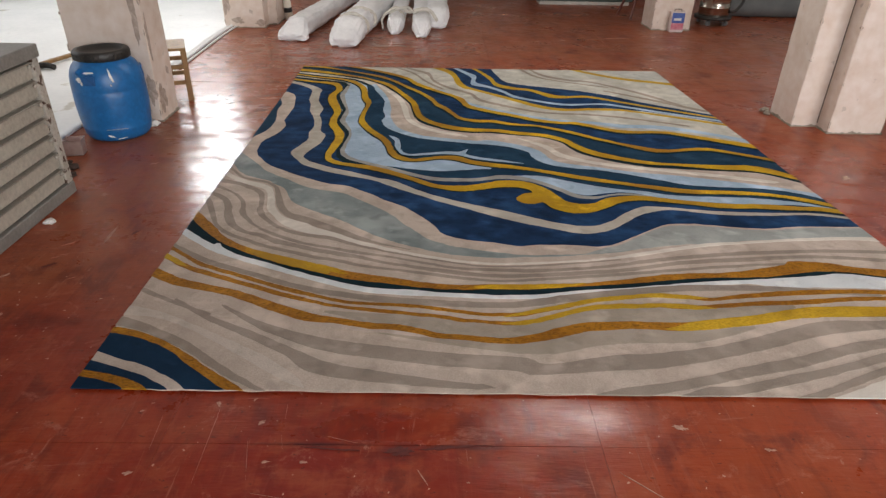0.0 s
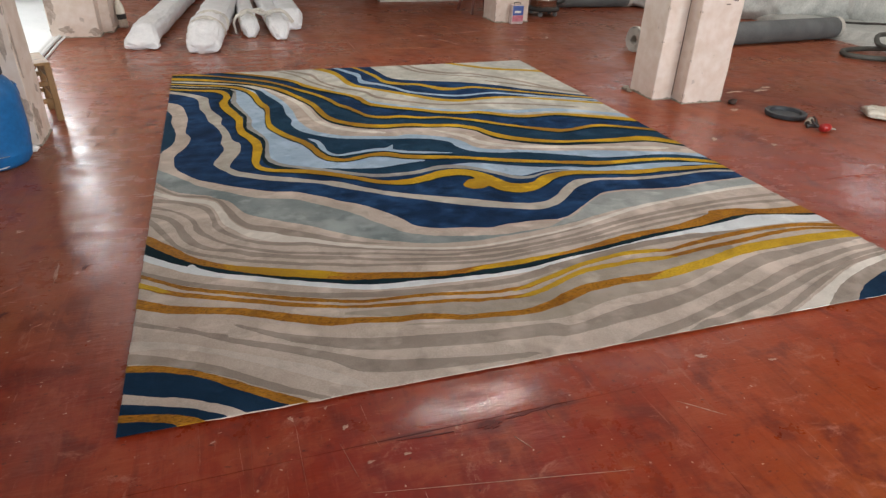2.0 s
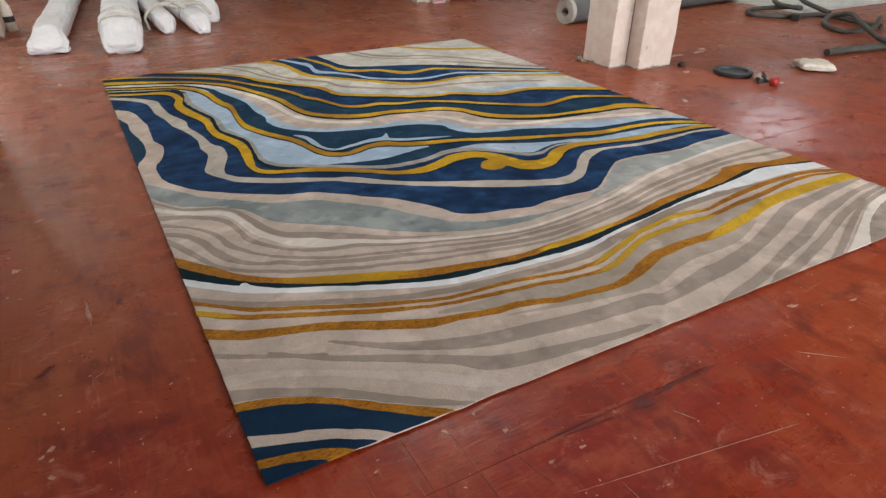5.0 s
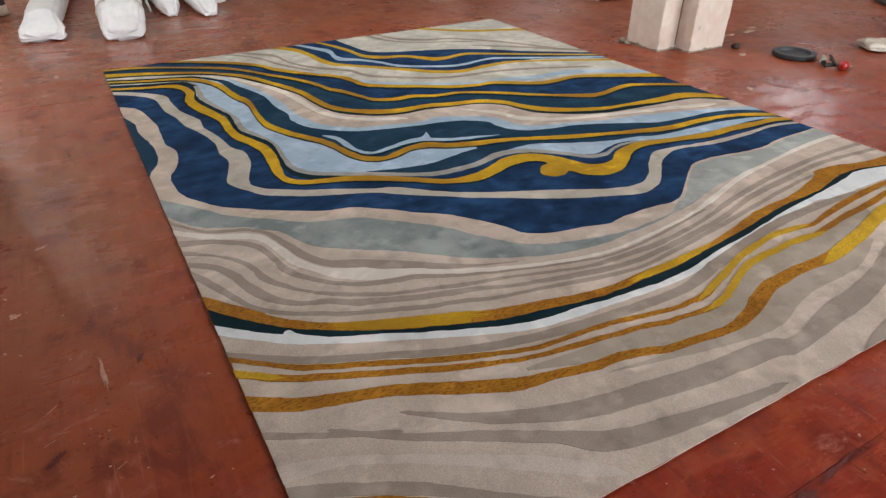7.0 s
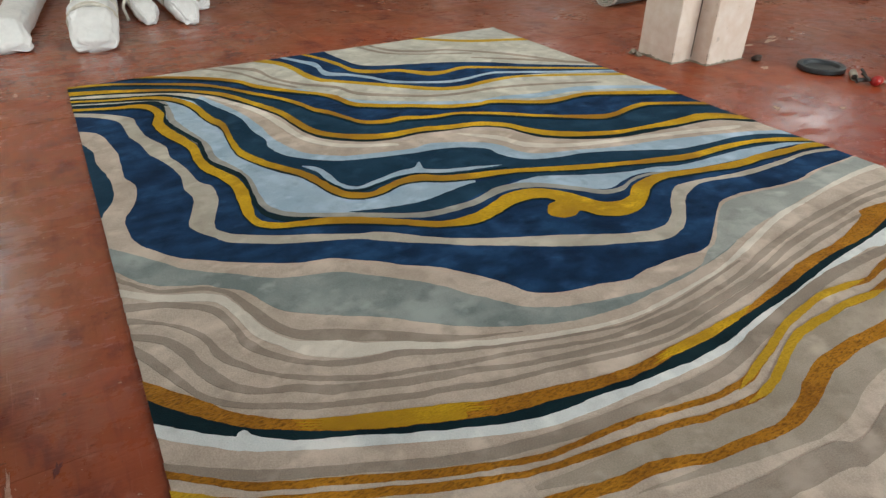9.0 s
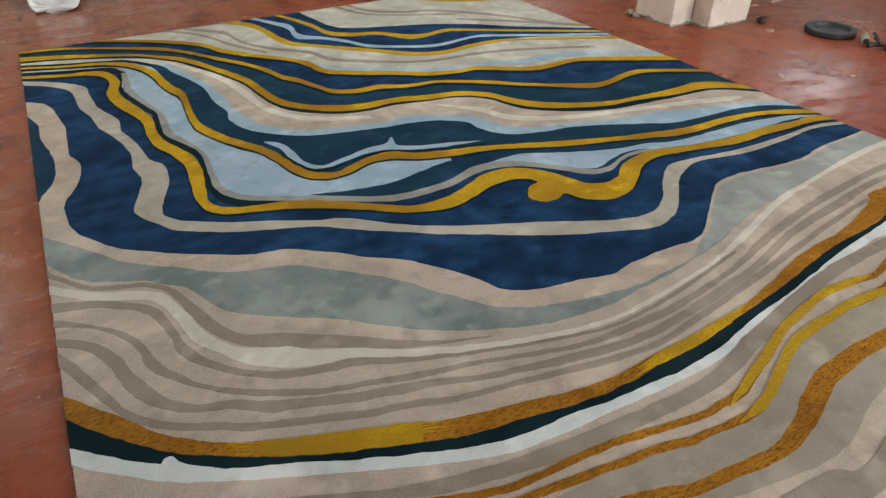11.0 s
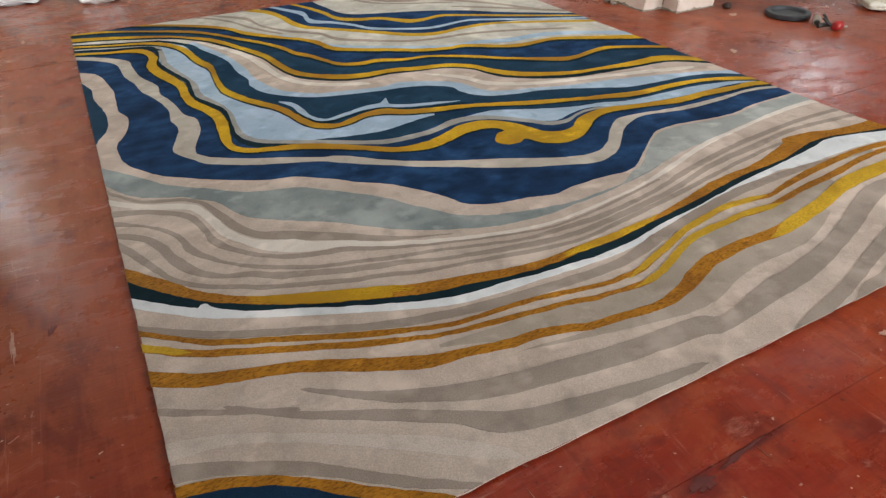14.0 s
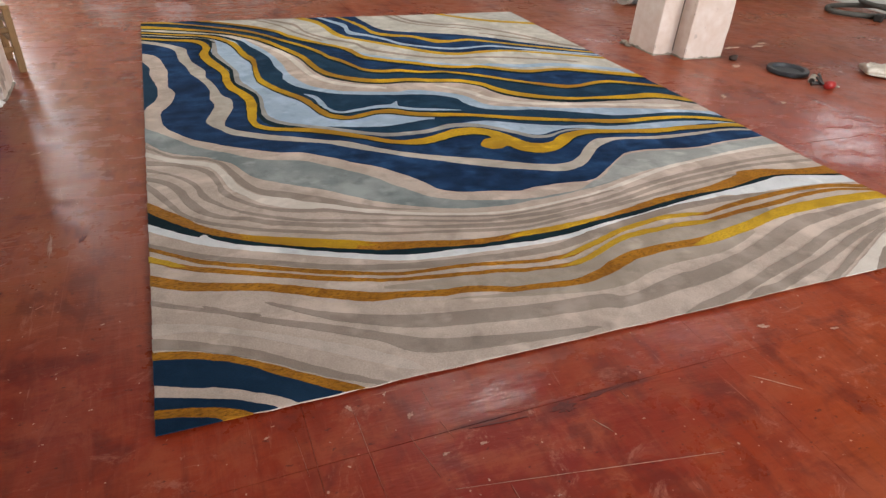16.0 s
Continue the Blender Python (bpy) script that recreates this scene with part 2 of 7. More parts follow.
PILE = {
    "sand": pile("sand", (0.40, 0.334, 0.282), (0.515, 0.440, 0.380)),
    "pale_sand": pile("pale_sand", (0.45, 0.395, 0.345), (0.53, 0.475, 0.42)),
    "taupe": pile("taupe", (0.245, 0.206, 0.172), (0.325, 0.275, 0.235)),
    "cream": pile("cream", (0.55, 0.515, 0.46), (0.65, 0.61, 0.55)),
    "ivory": pile("ivory", (0.38, 0.37, 0.325), (0.51, 0.50, 0.445)),
    "ice": pile("ice", (0.56, 0.60, 0.62), (0.66, 0.70, 0.72)),
    "grey": pile("grey", (0.25, 0.25, 0.235), (0.33, 0.33, 0.31)),
    "silver": pile("silver", (0.36, 0.36, 0.33), (0.44, 0.44, 0.41)),
    "grey_blue": pile("grey_blue", (0.165, 0.20, 0.202), (0.275, 0.312, 0.31)),
    "pale_blue": pile("pale_blue", (0.275, 0.385, 0.50), (0.365, 0.475, 0.59)),
    "stone": pile("stone", (0.365, 0.335, 0.285), (0.455, 0.425, 0.37)),
    "silver_blue": pile("silver_blue", (0.27, 0.295, 0.285), (0.36, 0.385, 0.37)),
    "dune": pile("dune", (0.285, 0.245, 0.20), (0.375, 0.325, 0.275)),
    "navy": pile("navy", (0.0055, 0.0225, 0.066), (0.015, 0.056, 0.142), mottle=(0.004, 0.0155, 0.046)),
    "teal": pile("teal", (0.006, 0.028, 0.058), (0.013, 0.046, 0.086)),
    "navy_deep": pile("navy_deep", (0.003, 0.016, 0.040), (0.008, 0.030, 0.066)),
    "ink": pile("ink", (0.0025, 0.012, 0.018), (0.005, 0.021, 0.029)),
    "gold": pile("gold", (0.27, 0.108, 0.008), (0.44, 0.195, 0.014), 0.9),
    "amber": pile("amber", (0.42, 0.245, 0.010), (0.62, 0.385, 0.014), 0.35, dyed=(0.31, 0.155, 0.012)),
    "mustard": pile("mustard", (0.41, 0.245, 0.016), (0.54, 0.345, 0.022), 0.35),
}
M_FLOOR = floor_material()
M_WALL = mat("wall_paint", (0.40, 0.38, 0.35), (0.50, 0.48, 0.44), 0.9, 1.5, 60, 0.2)
M_CEIL = mat("ceiling_paint", (0.46, 0.44, 0.41), (0.55, 0.53, 0.50), 0.9, 1.2, 50, 0.15)
M_COL = mat("column_paint", (0.655, 0.55, 0.475), (0.715, 0.61, 0.535), 0.6, 2.5, 14, 0.10, fleck=((0.50, 0.42, 0.36), 12.0, 0.69), dist=0.006)
M_FOOT = mat("bare_cement", (0.16, 0.135, 0.10), (0.40, 0.35, 0.29), 0.95, 14, 70, 0.6, dist=0.008)
M_CHIP = mat("chipped_plaster", (0.34, 0.27, 0.22), (0.50, 0.41, 0.35), 0.9, 20, 70, 0.5)
M_BACKING = mat("rug_backing", (0.56, 0.43, 0.36), (0.72, 0.62, 0.55), 0.9, 20, 200, 0.3)
M_FRAME = mat("window_frame_paint", (0.5, 0.52, 0.5), (0.6, 0.62, 0.6), 0.5, 4, 80, 0.1)


M_CRACK = mat("grubby_crack", (0.10, 0.08, 0.065), (0.20, 0.165, 0.14), 0.9, 20, 90, 0.3)
M_DARK = mat("near_black", (0.02, 0.018, 0.016), (0.05, 0.045, 0.04), 0.8, 20, 90, 0.2)
M_CABINET = mat("cabinet_paint", (0.37, 0.34, 0.285), (0.45, 0.42, 0.355), 0.45, 3, 60, 0.06, fleck=((0.20, 0.14, 0.10), 16, 0.73))
M_CABTOP = mat("cabinet_top_paint", (0.17, 0.165, 0.15), (0.24, 0.23, 0.21), 0.4, 5, 70, 0.06)
M_CABLIP = mat("cabinet_lip", (0.22, 0.20, 0.17), (0.30, 0.28, 0.24), 0.4, 9, 80, 0.05)
M_RUST = mat("rusty_steel", (0.36, 0.33, 0.28), (0.44, 0.41, 0.36), 0.6, 9, 80, 0.3, fleck=((0.07, 0.035, 0.02), 28, 0.56))
M_BARREL = mat("blue_plastic", (0.006, 0.115, 0.33), (0.010, 0.150, 0.41), 0.36, 5, 45, 0.05, fleck=((0.10, 0.24, 0.48), 30, 0.72))
# the barrel's blue made darker, shade of the grip pockets put into the colour
M_BARRELSHADE = mat("blue_plastic_shade", (0.004, 0.07, 0.22), (0.007, 0.09, 0.27), 0.5, 5, 45, 0.05)
M_BLACK = mat("black_plastic", (0.012, 0.011, 0.010), (0.030, 0.027, 0.024), 0.45, 9, 80, 0.08)
M_WHITE = mat("white_paint", (0.66, 0.65, 0.62), (0.78, 0.77, 0.74), 0.7, 30, 120, 0.2)
M_PINK = mat("pink_paste", (0.52, 0.27, 0.22), (0.62, 0.36, 0.30), 0.6, 12, 60, 0.2)
M_CLEAR = mat("cloudy_plastic", (0.55, 0.45, 0.42), (0.66, 0.57, 0.53), 0.3, 14, 60, 0.05)
M_CLEAR.node_tree.nodes["Principled BSDF"].inputs["Transmission Weight"].default_value = 0.7
M_WOOD = mat("yellow_wood", (0.20, 0.105, 0.035), (0.33, 0.19, 0.075), 0.55, 3, 60, 0.2, stretch=(6, 6, 1), fleck=((0.07, 0.035, 0.015), 14, 0.66))
M_REDWOOD = mat("red_wood", (0.09, 0.022, 0.014), (0.15, 0.04, 0.025), 0.5, 6, 60, 0.15)
M_TARP = mat("white_tarpaulin", (0.74, 0.77, 0.78), (0.84, 0.86, 0.87), 0.45, 2.0, 30, 0.12, fleck=((0.55, 0.54, 0.50), 3.2, 0.66))
M_WRAP = mat("white_wrap", (0.70, 0.71, 0.73), (0.84, 0.845, 0.86), 0.30, 5, 22, 0.5, dist=0.014)
M_TIE = mat("tie_cloth", (0.50, 0.47, 0.42), (0.66, 0.63, 0.57), 0.8, 20, 90, 0.4)
M_PALEPINK = mat("printed_tin", (0.55, 0.45, 0.44), (0.66, 0.56, 0.54), 0.4, 8, 60, 0.05)
M_PRINTBLUE = mat("blue_print", (0.02, 0.05, 0.26), (0.07, 0.14, 0.42), 0.4, 22, 60, 0.03)
M_PRINTPINK = mat("pink_print", (0.50, 0.11, 0.16), (0.62, 0.25, 0.30), 0.4, 20, 60, 0.03)
M_STEEL = mat("brushed_steel", (0.42, 0.38, 0.33), (0.58, 0.54, 0.48), 0.25, 5, 90, 0.04, metal=1.0, stretch=(1, 1, 9))
M_CASTER = mat("grey_rubber", (0.14, 0.15, 0.16), (0.22, 0.23, 0.24), 0.6, 12, 70, 0.1)
M_GREYCLOTH = mat("grey_backing", (0.085, 0.09, 0.09), (0.135, 0.14, 0.14), 0.85, 5, 180, 0.3)
M_BACKWHITE = mat("pale_backing", (0.42, 0.40, 0.36), (0.55, 0.53, 0.48), 0.85, 12, 120, 0.2)
M_GREEN = mat("green_paint", (0.035, 0.055, 0.048), (0.06, 0.085, 0.075), 0.5, 5, 60, 0.1)
M_COVER = mat("ribbed_cover", (0.38, 0.39, 0.37), (0.52, 0.53, 0.50), 0.75, 4, 40, 0.4, stretch=(1, 3, 1), dist=0.01)
M_HOSE = mat("hose_rubber", (0.045, 0.045, 0.038), (0.08, 0.08, 0.068), 0.6, 10, 130, 0.35)
M_RUBBER = mat("black_rubber", (0.012, 0.015, 0.018), (0.035, 0.042, 0.05), 0.5, 14, 90, 0.15)
M_PIPE = mat("pipe_plastic", (0.28, 0.25, 0.20), (0.38, 0.35, 0.29), 0.5, 14, 80, 0.1)
M_RED = mat("red_plastic", (0.30, 0.012, 0.012), (0.42, 0.03, 0.025), 0.35, 14, 80, 0.08)
M_LUMP = mat("brown_lint", (0.03, 0.018, 0.014), (0.08, 0.05, 0.04), 0.9, 30, 120, 0.5)
M_POUCH = mat("pouch_film", (0.60, 0.56, 0.46), (0.74, 0.70, 0.60), 0.35, 12, 45, 0.3, dist=0.006)
M_TAPE = mat("tape_remnant", (0.45, 0.29, 0.21), (0.60, 0.44, 0.34), 0.7, 30, 120, 0.2)
M_RAW = mat("bare_filler", (0.36, 0.17, 0.12), (0.52, 0.32, 0.25), 0.55, 40, 160, 0.2)
M_SCUFF = mat("worn_through", (0.34, 0.11, 0.075), (0.45, 0.20, 0.15), 0.5, 40, 160, 0.2)
M_STAIN = mat("dark_floor_stain", (0.085, 0.013, 0.011), (0.125, 0.019, 0.014), 0.62, 20, 90, 0.2)

# the hose's two loose loops
HOSE_A = [(7.0, 2.34, 0.03), (7.07, 2.79, 0.03), (7.0, 3.06, 0.03), (6.62, 3.14, 0.03), (6.38, 3.36, 0.03), (6.51, 3.56, 0.03), (6.83, 3.60, 0.03), (6.95, 3.30, 0.08), (6.80, 3.15, 0.10),
          (6.85, 3.45, 0.10), (7.15, 3.72, 0.14), (7.35, 3.60, 0.14), (7.22, 3.35, 0.10), (7.14, 3.0, 0.05)]
HOSE_B = [(7.12, 2.45, 0.09), (6.75, 2.30, 0.05), (6.42, 2.38, 0.03), (6.62, 2.72, 0.03), (6.98, 2.88, 0.05), (7.05, 2.72, 0.09), (6.62, 2.36, 0.10), (6.2, 1.98, 0.09), (6.05, 1.80, 0.09), (6.3, 1.6, 0.04)]


# ---- mesh helpers ----
def obj(name, bm, material, parent=None, smooth=False):
    me = bpy.data.meshes.new(name)
    bmesh.ops.recalc_face_normals(bm, faces=bm.faces)
    bm.to_mesh(me)
    bm.free()
    if smooth:
        me.polygons.foreach_set("use_smooth", [True] * len(me.polygons))
    me.materials.append(material)
    ob = new(name, me)
    if parent:
        ob.parent = parent
    return ob


def part(name, bm, material, parent, label="", smooth=False):
    ob = obj(name, bm, material, parent, smooth)
    return tagged(ob, label) if label else ob


def empty(name, m):
    ob = new(name)
    ob.matrix_world = m
    return ob


def box(x0, x1, y0, y1, z0, z1, bevel=0.0, seg=1, bm=None):
    own = bm or bmesh.new()
    r = bmesh.ops.create_cube(own, size=1, matrix=Matrix.LocRotScale(((x0 + x1) / 2, (y0 + y1) / 2, (z0 + z1) / 2), None, (x1 - x0, y1 - y0, z1 - z0)))
    if bevel:
        es = list({e for v in r["verts"] for e in v.link_edges})
        bmesh.ops.bevel(own, geom=es, offset=bevel, segments=seg, affect="EDGES", profile=0.5)
    return own


def lathe(profile, steps=40, bm=None, m=Matrix()):
    """A turned body from (radius, height) pairs."""
    own = bm or bmesh.new()
    rings = []
    for r, z in profile:
        rings.append([own.verts.new(m @ Vector((r * math.cos(k * math.tau / steps), r * math.sin(k * math.tau / steps), z))) for k in range(steps)])
    for a, b in zip(rings, rings[1:]):
        for k in range(steps):
            own.faces.new((a[k], a[(k + 1) % steps], b[(k + 1) % steps], b[k]))
    for ring, flip in ((rings[0], True), (rings[-1], False)):
        own.faces.new(ring[::-1] if flip else ring)
    return own


def spline(points, steps=7):
    """A smooth line through the points."""
    p = [Vector(q) for q in points]
    if len(p) < 2:
        return p
    p = [2 * p[0] - p[1], *p, 2 * p[-1] - p[-2]]
    out = []
    for a, b, c, d in zip(p, p[1:], p[2:], p[3:]):
        for k in range(steps):
            t = k / steps
            out.append(0.5 * (2 * b + (c - a) * t + (2 * a - 5 * b + 4 * c - d) * t * t + (3 * b - a - 3 * c + d) * t ** 3))
    return [*out, p[-2]]


def tube(points, radius, sides=10, steps=6, bm=None, closed=False):
    own = bm or bmesh.new()
    path = spline(points, steps) if len(points) > 2 else [Vector(q) for q in points]
    rings, side = [], None
    for i, c in enumerate(path):
        d = (path[min(i + 1, len(path) - 1)] - path[max(i - 1, 0)]).normalized()
        side = (side - d * side.dot(d)).normalized() if side else d.orthogonal().normalized()
        up = d.cross(side)
        rad = radius(i / (len(path) - 1)) if callable(radius) else radius
        rings.append([own.verts.new(c + rad * (side * math.cos(k * math.tau / sides) + up * math.sin(k * math.tau / sides))) for k in range(sides)])
    for a, b in zip(rings, rings[1:]):
        for k in range(sides):
            own.faces.new((a[k], a[(k + 1) % sides], b[(k + 1) % sides], b[k]))
    own.faces.new(rings[0][::-1]), own.faces.new(rings[-1])
    return own


# ---- the room ----
X0, X1, Y0, Y1, TOP = ROOM
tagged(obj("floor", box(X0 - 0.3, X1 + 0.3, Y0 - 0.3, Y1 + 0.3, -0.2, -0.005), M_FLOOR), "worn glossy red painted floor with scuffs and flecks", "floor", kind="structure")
tagged(obj("ceiling", box(X0 - 0.3, X1 + 0.3, Y0 - 0.3, Y1 + 0.3, TOP, TOP + 0.2), M_CEIL), "plain off-white painted workshop ceiling", "ceiling", kind="structure")


def pierced_wall(name, along, fixed, out, lo, hi, openings, sill=SILL, head=HEAD):
    """A wall along x or y with window openings cut through it, and the windows in them."""
    bm = bmesh.new()

    def slab(a, b, z0, z1):
        if b - a > 0.01:
            t0, t1 = sorted((fixed, fixed + out * 0.28))
            box(a, b, t0, t1, z0, z1, bm=bm) if along == "x" else box(t0, t1, a, b, z0, z1, bm=bm)

    at = lo
    for c, w in sorted(openings):
        slab(at, c - w / 2, 0, TOP)
        slab(c - w / 2, c + w / 2, 0, sill)
        slab(c - w / 2, c + w / 2, head, TOP)
        at = c + w / 2
    slab(at, hi, 0, TOP)
    tagged(obj(name, bm, M_WALL), "plain off-white painted workshop wall", "wall", kind="structure")
    for c, w in openings:
        fr = bmesh.new()
        t0, t1 = sorted((fixed + out * 0.03, fixed + out * 0.09))
        bars = [(c - w / 2, c + w / 2, sill, sill + 0.05), (c - w / 2, c + w / 2, head - 0.05, head), (c - w / 2, c + w / 2, (sill + head) / 2 - 0.02, (sill + head) / 2 + 0.02)]
        bars += [(c - w / 2 + k * (w - 0.05) / 3, c - w / 2 + k * (w - 0.05) / 3 + 0.05, sill, head) for k in range(4)]
        for a, b, z0, z1 in bars:
            box(a, b, t0, t1, z0, z1, bm=fr) if along == "x" else box(t0, t1, a, b, z0, z1, bm=fr)
        tagged(obj("window_1", fr, M_FRAME), "grey painted metal window frame with four bars", "window", kind="structure")


pierced_wall("wall_back", "x", Y1, 1, X0 - 0.28, X1 + 0.28, BACK_WINDOWS, BACK_SILL, BACK_HEAD)
pierced_wall("wall_left", "y", X0, -1, Y0, Y1, LEFT_WINDOWS)
pierced_wall("wall_right", "y", X1, 1, Y0, Y1, RIGHT_WINDOWS, RIGHT_SILL, RIGHT_HEAD)
pierced_wall("wall_front", "x", Y0, -1, X0 - 0.28, X1 + 0.28, FRONT_WINDOWS)

# ---- the rug ----
RUG_T = 0.010
RUG = [(0.005, 0.0), (3.112, -0.012), (2.957, 3.965), (-0.022, 3.95)]      # its corners: cut by hand, not quite square
rug = empty("rug", pose(0, 0, 0))
tagged(rug, "large tufted wool rug with marbled navy, gold and sand bands", "rug")


def rug_slab(grow, z0, z1, soft):
    c = Vector((1.48, 1.97))
    bm = bmesh.new()
    vs = [bm.verts.new((x + grow * math.copysign(1, x - c.x), y + grow * math.copysign(1, y - c.y), z0)) for x, y in RUG]
    f = bm.faces.new(vs)
    for v in bmesh.ops.extrude_face_region(bm, geom=[f])["geom"]:
        if isinstance(v, bmesh.types.BMVert):
            v.co.z = z1
    bmesh.ops.bevel(bm, geom=[e for e in bm.edges if e.verts[0].co.z > z0 and e.verts[1].co.z > z0], offset=soft, segments=2, affect="EDGES")
    return bm


part("backing", rug_slab(-0.014, 0, 0.006, 0.001), M_BACKING, rug, "peach woven backing")
# where the front edge turns up, its pale binding shows
for xa, xb, r in ((0.20, 0.62, 0.0022), (0.60, 1.62, 0.0012), (2.62, 3.09, 0.0018)):
    run = [(xa + (xb - xa) * k / 12, -0.012 * (xa + (xb - xa) * k / 12) / 3.1 - 0.0015 + 0.0012 * math.sin(k * 2.3), 0.0075 + 0.0015 * math.sin(k * 1.7)) for k in range(13)]
    part("edge_binding", tube(run, lambda t, r=r: r * (0.25 + 0.75 * math.sin(math.pi * min(1, max(0, t))) ** 0.6), 6, 3), M_BACKING, rug, "pale edge binding")
part("ground_field", rug_slab(0.0, 0.0062, RUG_T, 0.003), PILE["sand"], rug, "sand coloured cut pile")
COLOUR_WORDS = {"sand": "sand", "taupe": "taupe", "cream": "cream", "ivory": "ivory", "ice": "icy white", "grey": "warm grey", "silver": "silver grey", "grey_blue": "grey-blue",
                "pale_blue": "pale blue", "navy": "navy blue", "teal": "dark teal", "ink": "blackish blue", "navy_deep": "deep navy", "gold": "old gold", "mustard": "bright mustard", "amber": "amber gold", "pale_sand": "pale sand", "stone": "stone grey", "silver_blue": "silvery blue-grey", "dune": "dark sand"}


laid = []


def stripe(colour, near, far):
    """One band of the pattern, a body of pile between two smooth edges, cut off at the rug's own edges."""
    from_near, from_far = spline([(x, y, 0) for x, y in near], 9), spline([(x, y, 0) for x, y in far], 9)
    loop = from_near + from_far[::-1]
    for p in loop:
        p.x += 0.0035 * noise.noise(p * 22) + 0.0018 * noise.noise(p * 70)
        p.y += 0.0035 * noise.noise(p * 22 + Vector((5, 9, 2))) + 0.0018 * noise.noise(p * 70 + Vector((1, 4, 8)))
    laid.append(colour)
    z = RUG_T + 0.0004 + 0.000025 * len(laid)
    bm = bmesh.new()
    vs = [bm.verts.new((p.x, p.y, z)) for p in loop]
    for tri in tessellate_polygon([loop]):
        try:
            bm.faces.new([vs[k] for k in tri])
        except ValueError:
            pass
    for (ax, ay), (bx, by) in zip(RUG, RUG[1:] + RUG[:1]):
        out = Vector((by - ay, ax - bx, 0)).normalized()
        bmesh.ops.bisect_plane(bm, geom=[*bm.verts, *bm.edges, *bm.faces], plane_co=Vector((ax, ay, 0)) + out * (0.0008 + 0.00003 * len(laid)), plane_no=out, clear_outer=True)
    rim = [e for e in bm.edges if e.is_boundary]
    low = bmesh.ops.extrude_edge_only(bm, edges=rim)["geom"]
    for v in low:
        if isinstance(v, bmesh.types.BMVert):
            v.co.z = 0.0066
    part("stripe", bm, PILE[colour], rug, COLOUR_WORDS[colour] + " pile band")


# -- rug stripes: colour, near edge, far edge --
stripe("ivory",
       [(-0.088, 4.095), (0.105, 4.022), (0.228, 4.02), (0.396, 3.947), (0.663, 3.791), (0.859, 3.617), (0.947, 3.444), (1.094, 3.27), (1.216, 3.147), (1.276, 3.035), (1.327, 2.892), (1.448, 2.8), (1.61, 2.706), (1.762, 2.603), (1.914, 2.561), (2.026, 2.549), (2.208, 2.436), (2.34, 2.394), (2.554, 2.401), (2.741, 2.318), (3.004, 2.174), (3.239, 2.081)],
       [(-0.206, 4.278), (3.234, 4.223)])
stripe("navy",
       [(-0.109, 3.964), (0.081, 3.931), (0.2, 3.899), (0.376, 3.816), (0.636, 3.661), (0.769, 3.517), (0.885, 3.344), (0.999, 3.18), (1.073, 3.027), (1.103, 2.915), (1.164, 2.823), (1.214, 2.711), (1.265, 2.619), (1.366, 2.567), (1.468, 2.566), (1.61, 2.514), (1.732, 2.492), (1.843, 2.44), (1.975, 2.367), (2.086, 2.275), (2.208, 2.182), (2.36, 2.1), (2.463, 2.068), (2.669, 2.117), (2.805, 2.075), (3.146, 1.889)],
       [(-0.091, 4.035), (0.105, 4.022), (0.228, 4.02), (0.396, 3.947), (0.663, 3.791), (0.859, 3.617), (0.947, 3.444), (1.094, 3.27), (1.216, 3.147), (1.276, 3.035), (1.327, 2.892), (1.448, 2.8), (1.61, 2.706), (1.762, 2.603), (1.914, 2.561), (2.026, 2.549), (2.208, 2.436), (2.34, 2.394), (2.554, 2.401), (2.741, 2.318), (3.004, 2.174), (3.229, 2.071)])
stripe("teal",
       [(-0.127, 3.874), (0.185, 3.758), (0.472, 3.633), (0.61, 3.53), (0.738, 3.396), (0.841, 3.182), (0.93, 2.968), (0.961, 2.786), (0.997, 2.633), (1.071, 2.52), (1.183, 2.438), (1.315, 2.396), (1.478, 2.394), (1.61, 2.351), (1.762, 2.319), (1.884, 2.237), (1.924, 2.145), (1.975, 2.063), (2.056, 2.002), (2.178, 1.929), (2.32, 1.877), (2.453, 1.856), (2.671, 1.833), (2.839, 1.821), (2.956, 1.77), (3.173, 1.616)],
       [(-0.109, 3.964), (0.081, 3.931), (0.2, 3.899), (0.376, 3.816), (0.636, 3.661), (0.769, 3.517), (0.885, 3.344), (0.999, 3.18), (1.073, 3.027), (1.103, 2.915), (1.164, 2.823), (1.214, 2.711), (1.265, 2.619), (1.366, 2.567), (1.468, 2.566), (1.61, 2.514), (1.732, 2.492), (1.843, 2.44), (1.975, 2.367), (2.086, 2.275), (2.208, 2.182), (2.36, 2.1), (2.463, 2.068), (2.669, 2.117), (2.805, 2.075), (3.146, 1.889)])
stripe("ivory",
       [(-0.167, 3.551), (-0.025, 3.539), (0.155, 3.486), (0.321, 3.443), (0.424, 3.35), (0.49, 3.39), (0.58, 3.388)],
       [(-0.156, 3.884), (0.185, 3.758), (0.472, 3.633), (0.61, 3.53), (0.632, 3.489)])
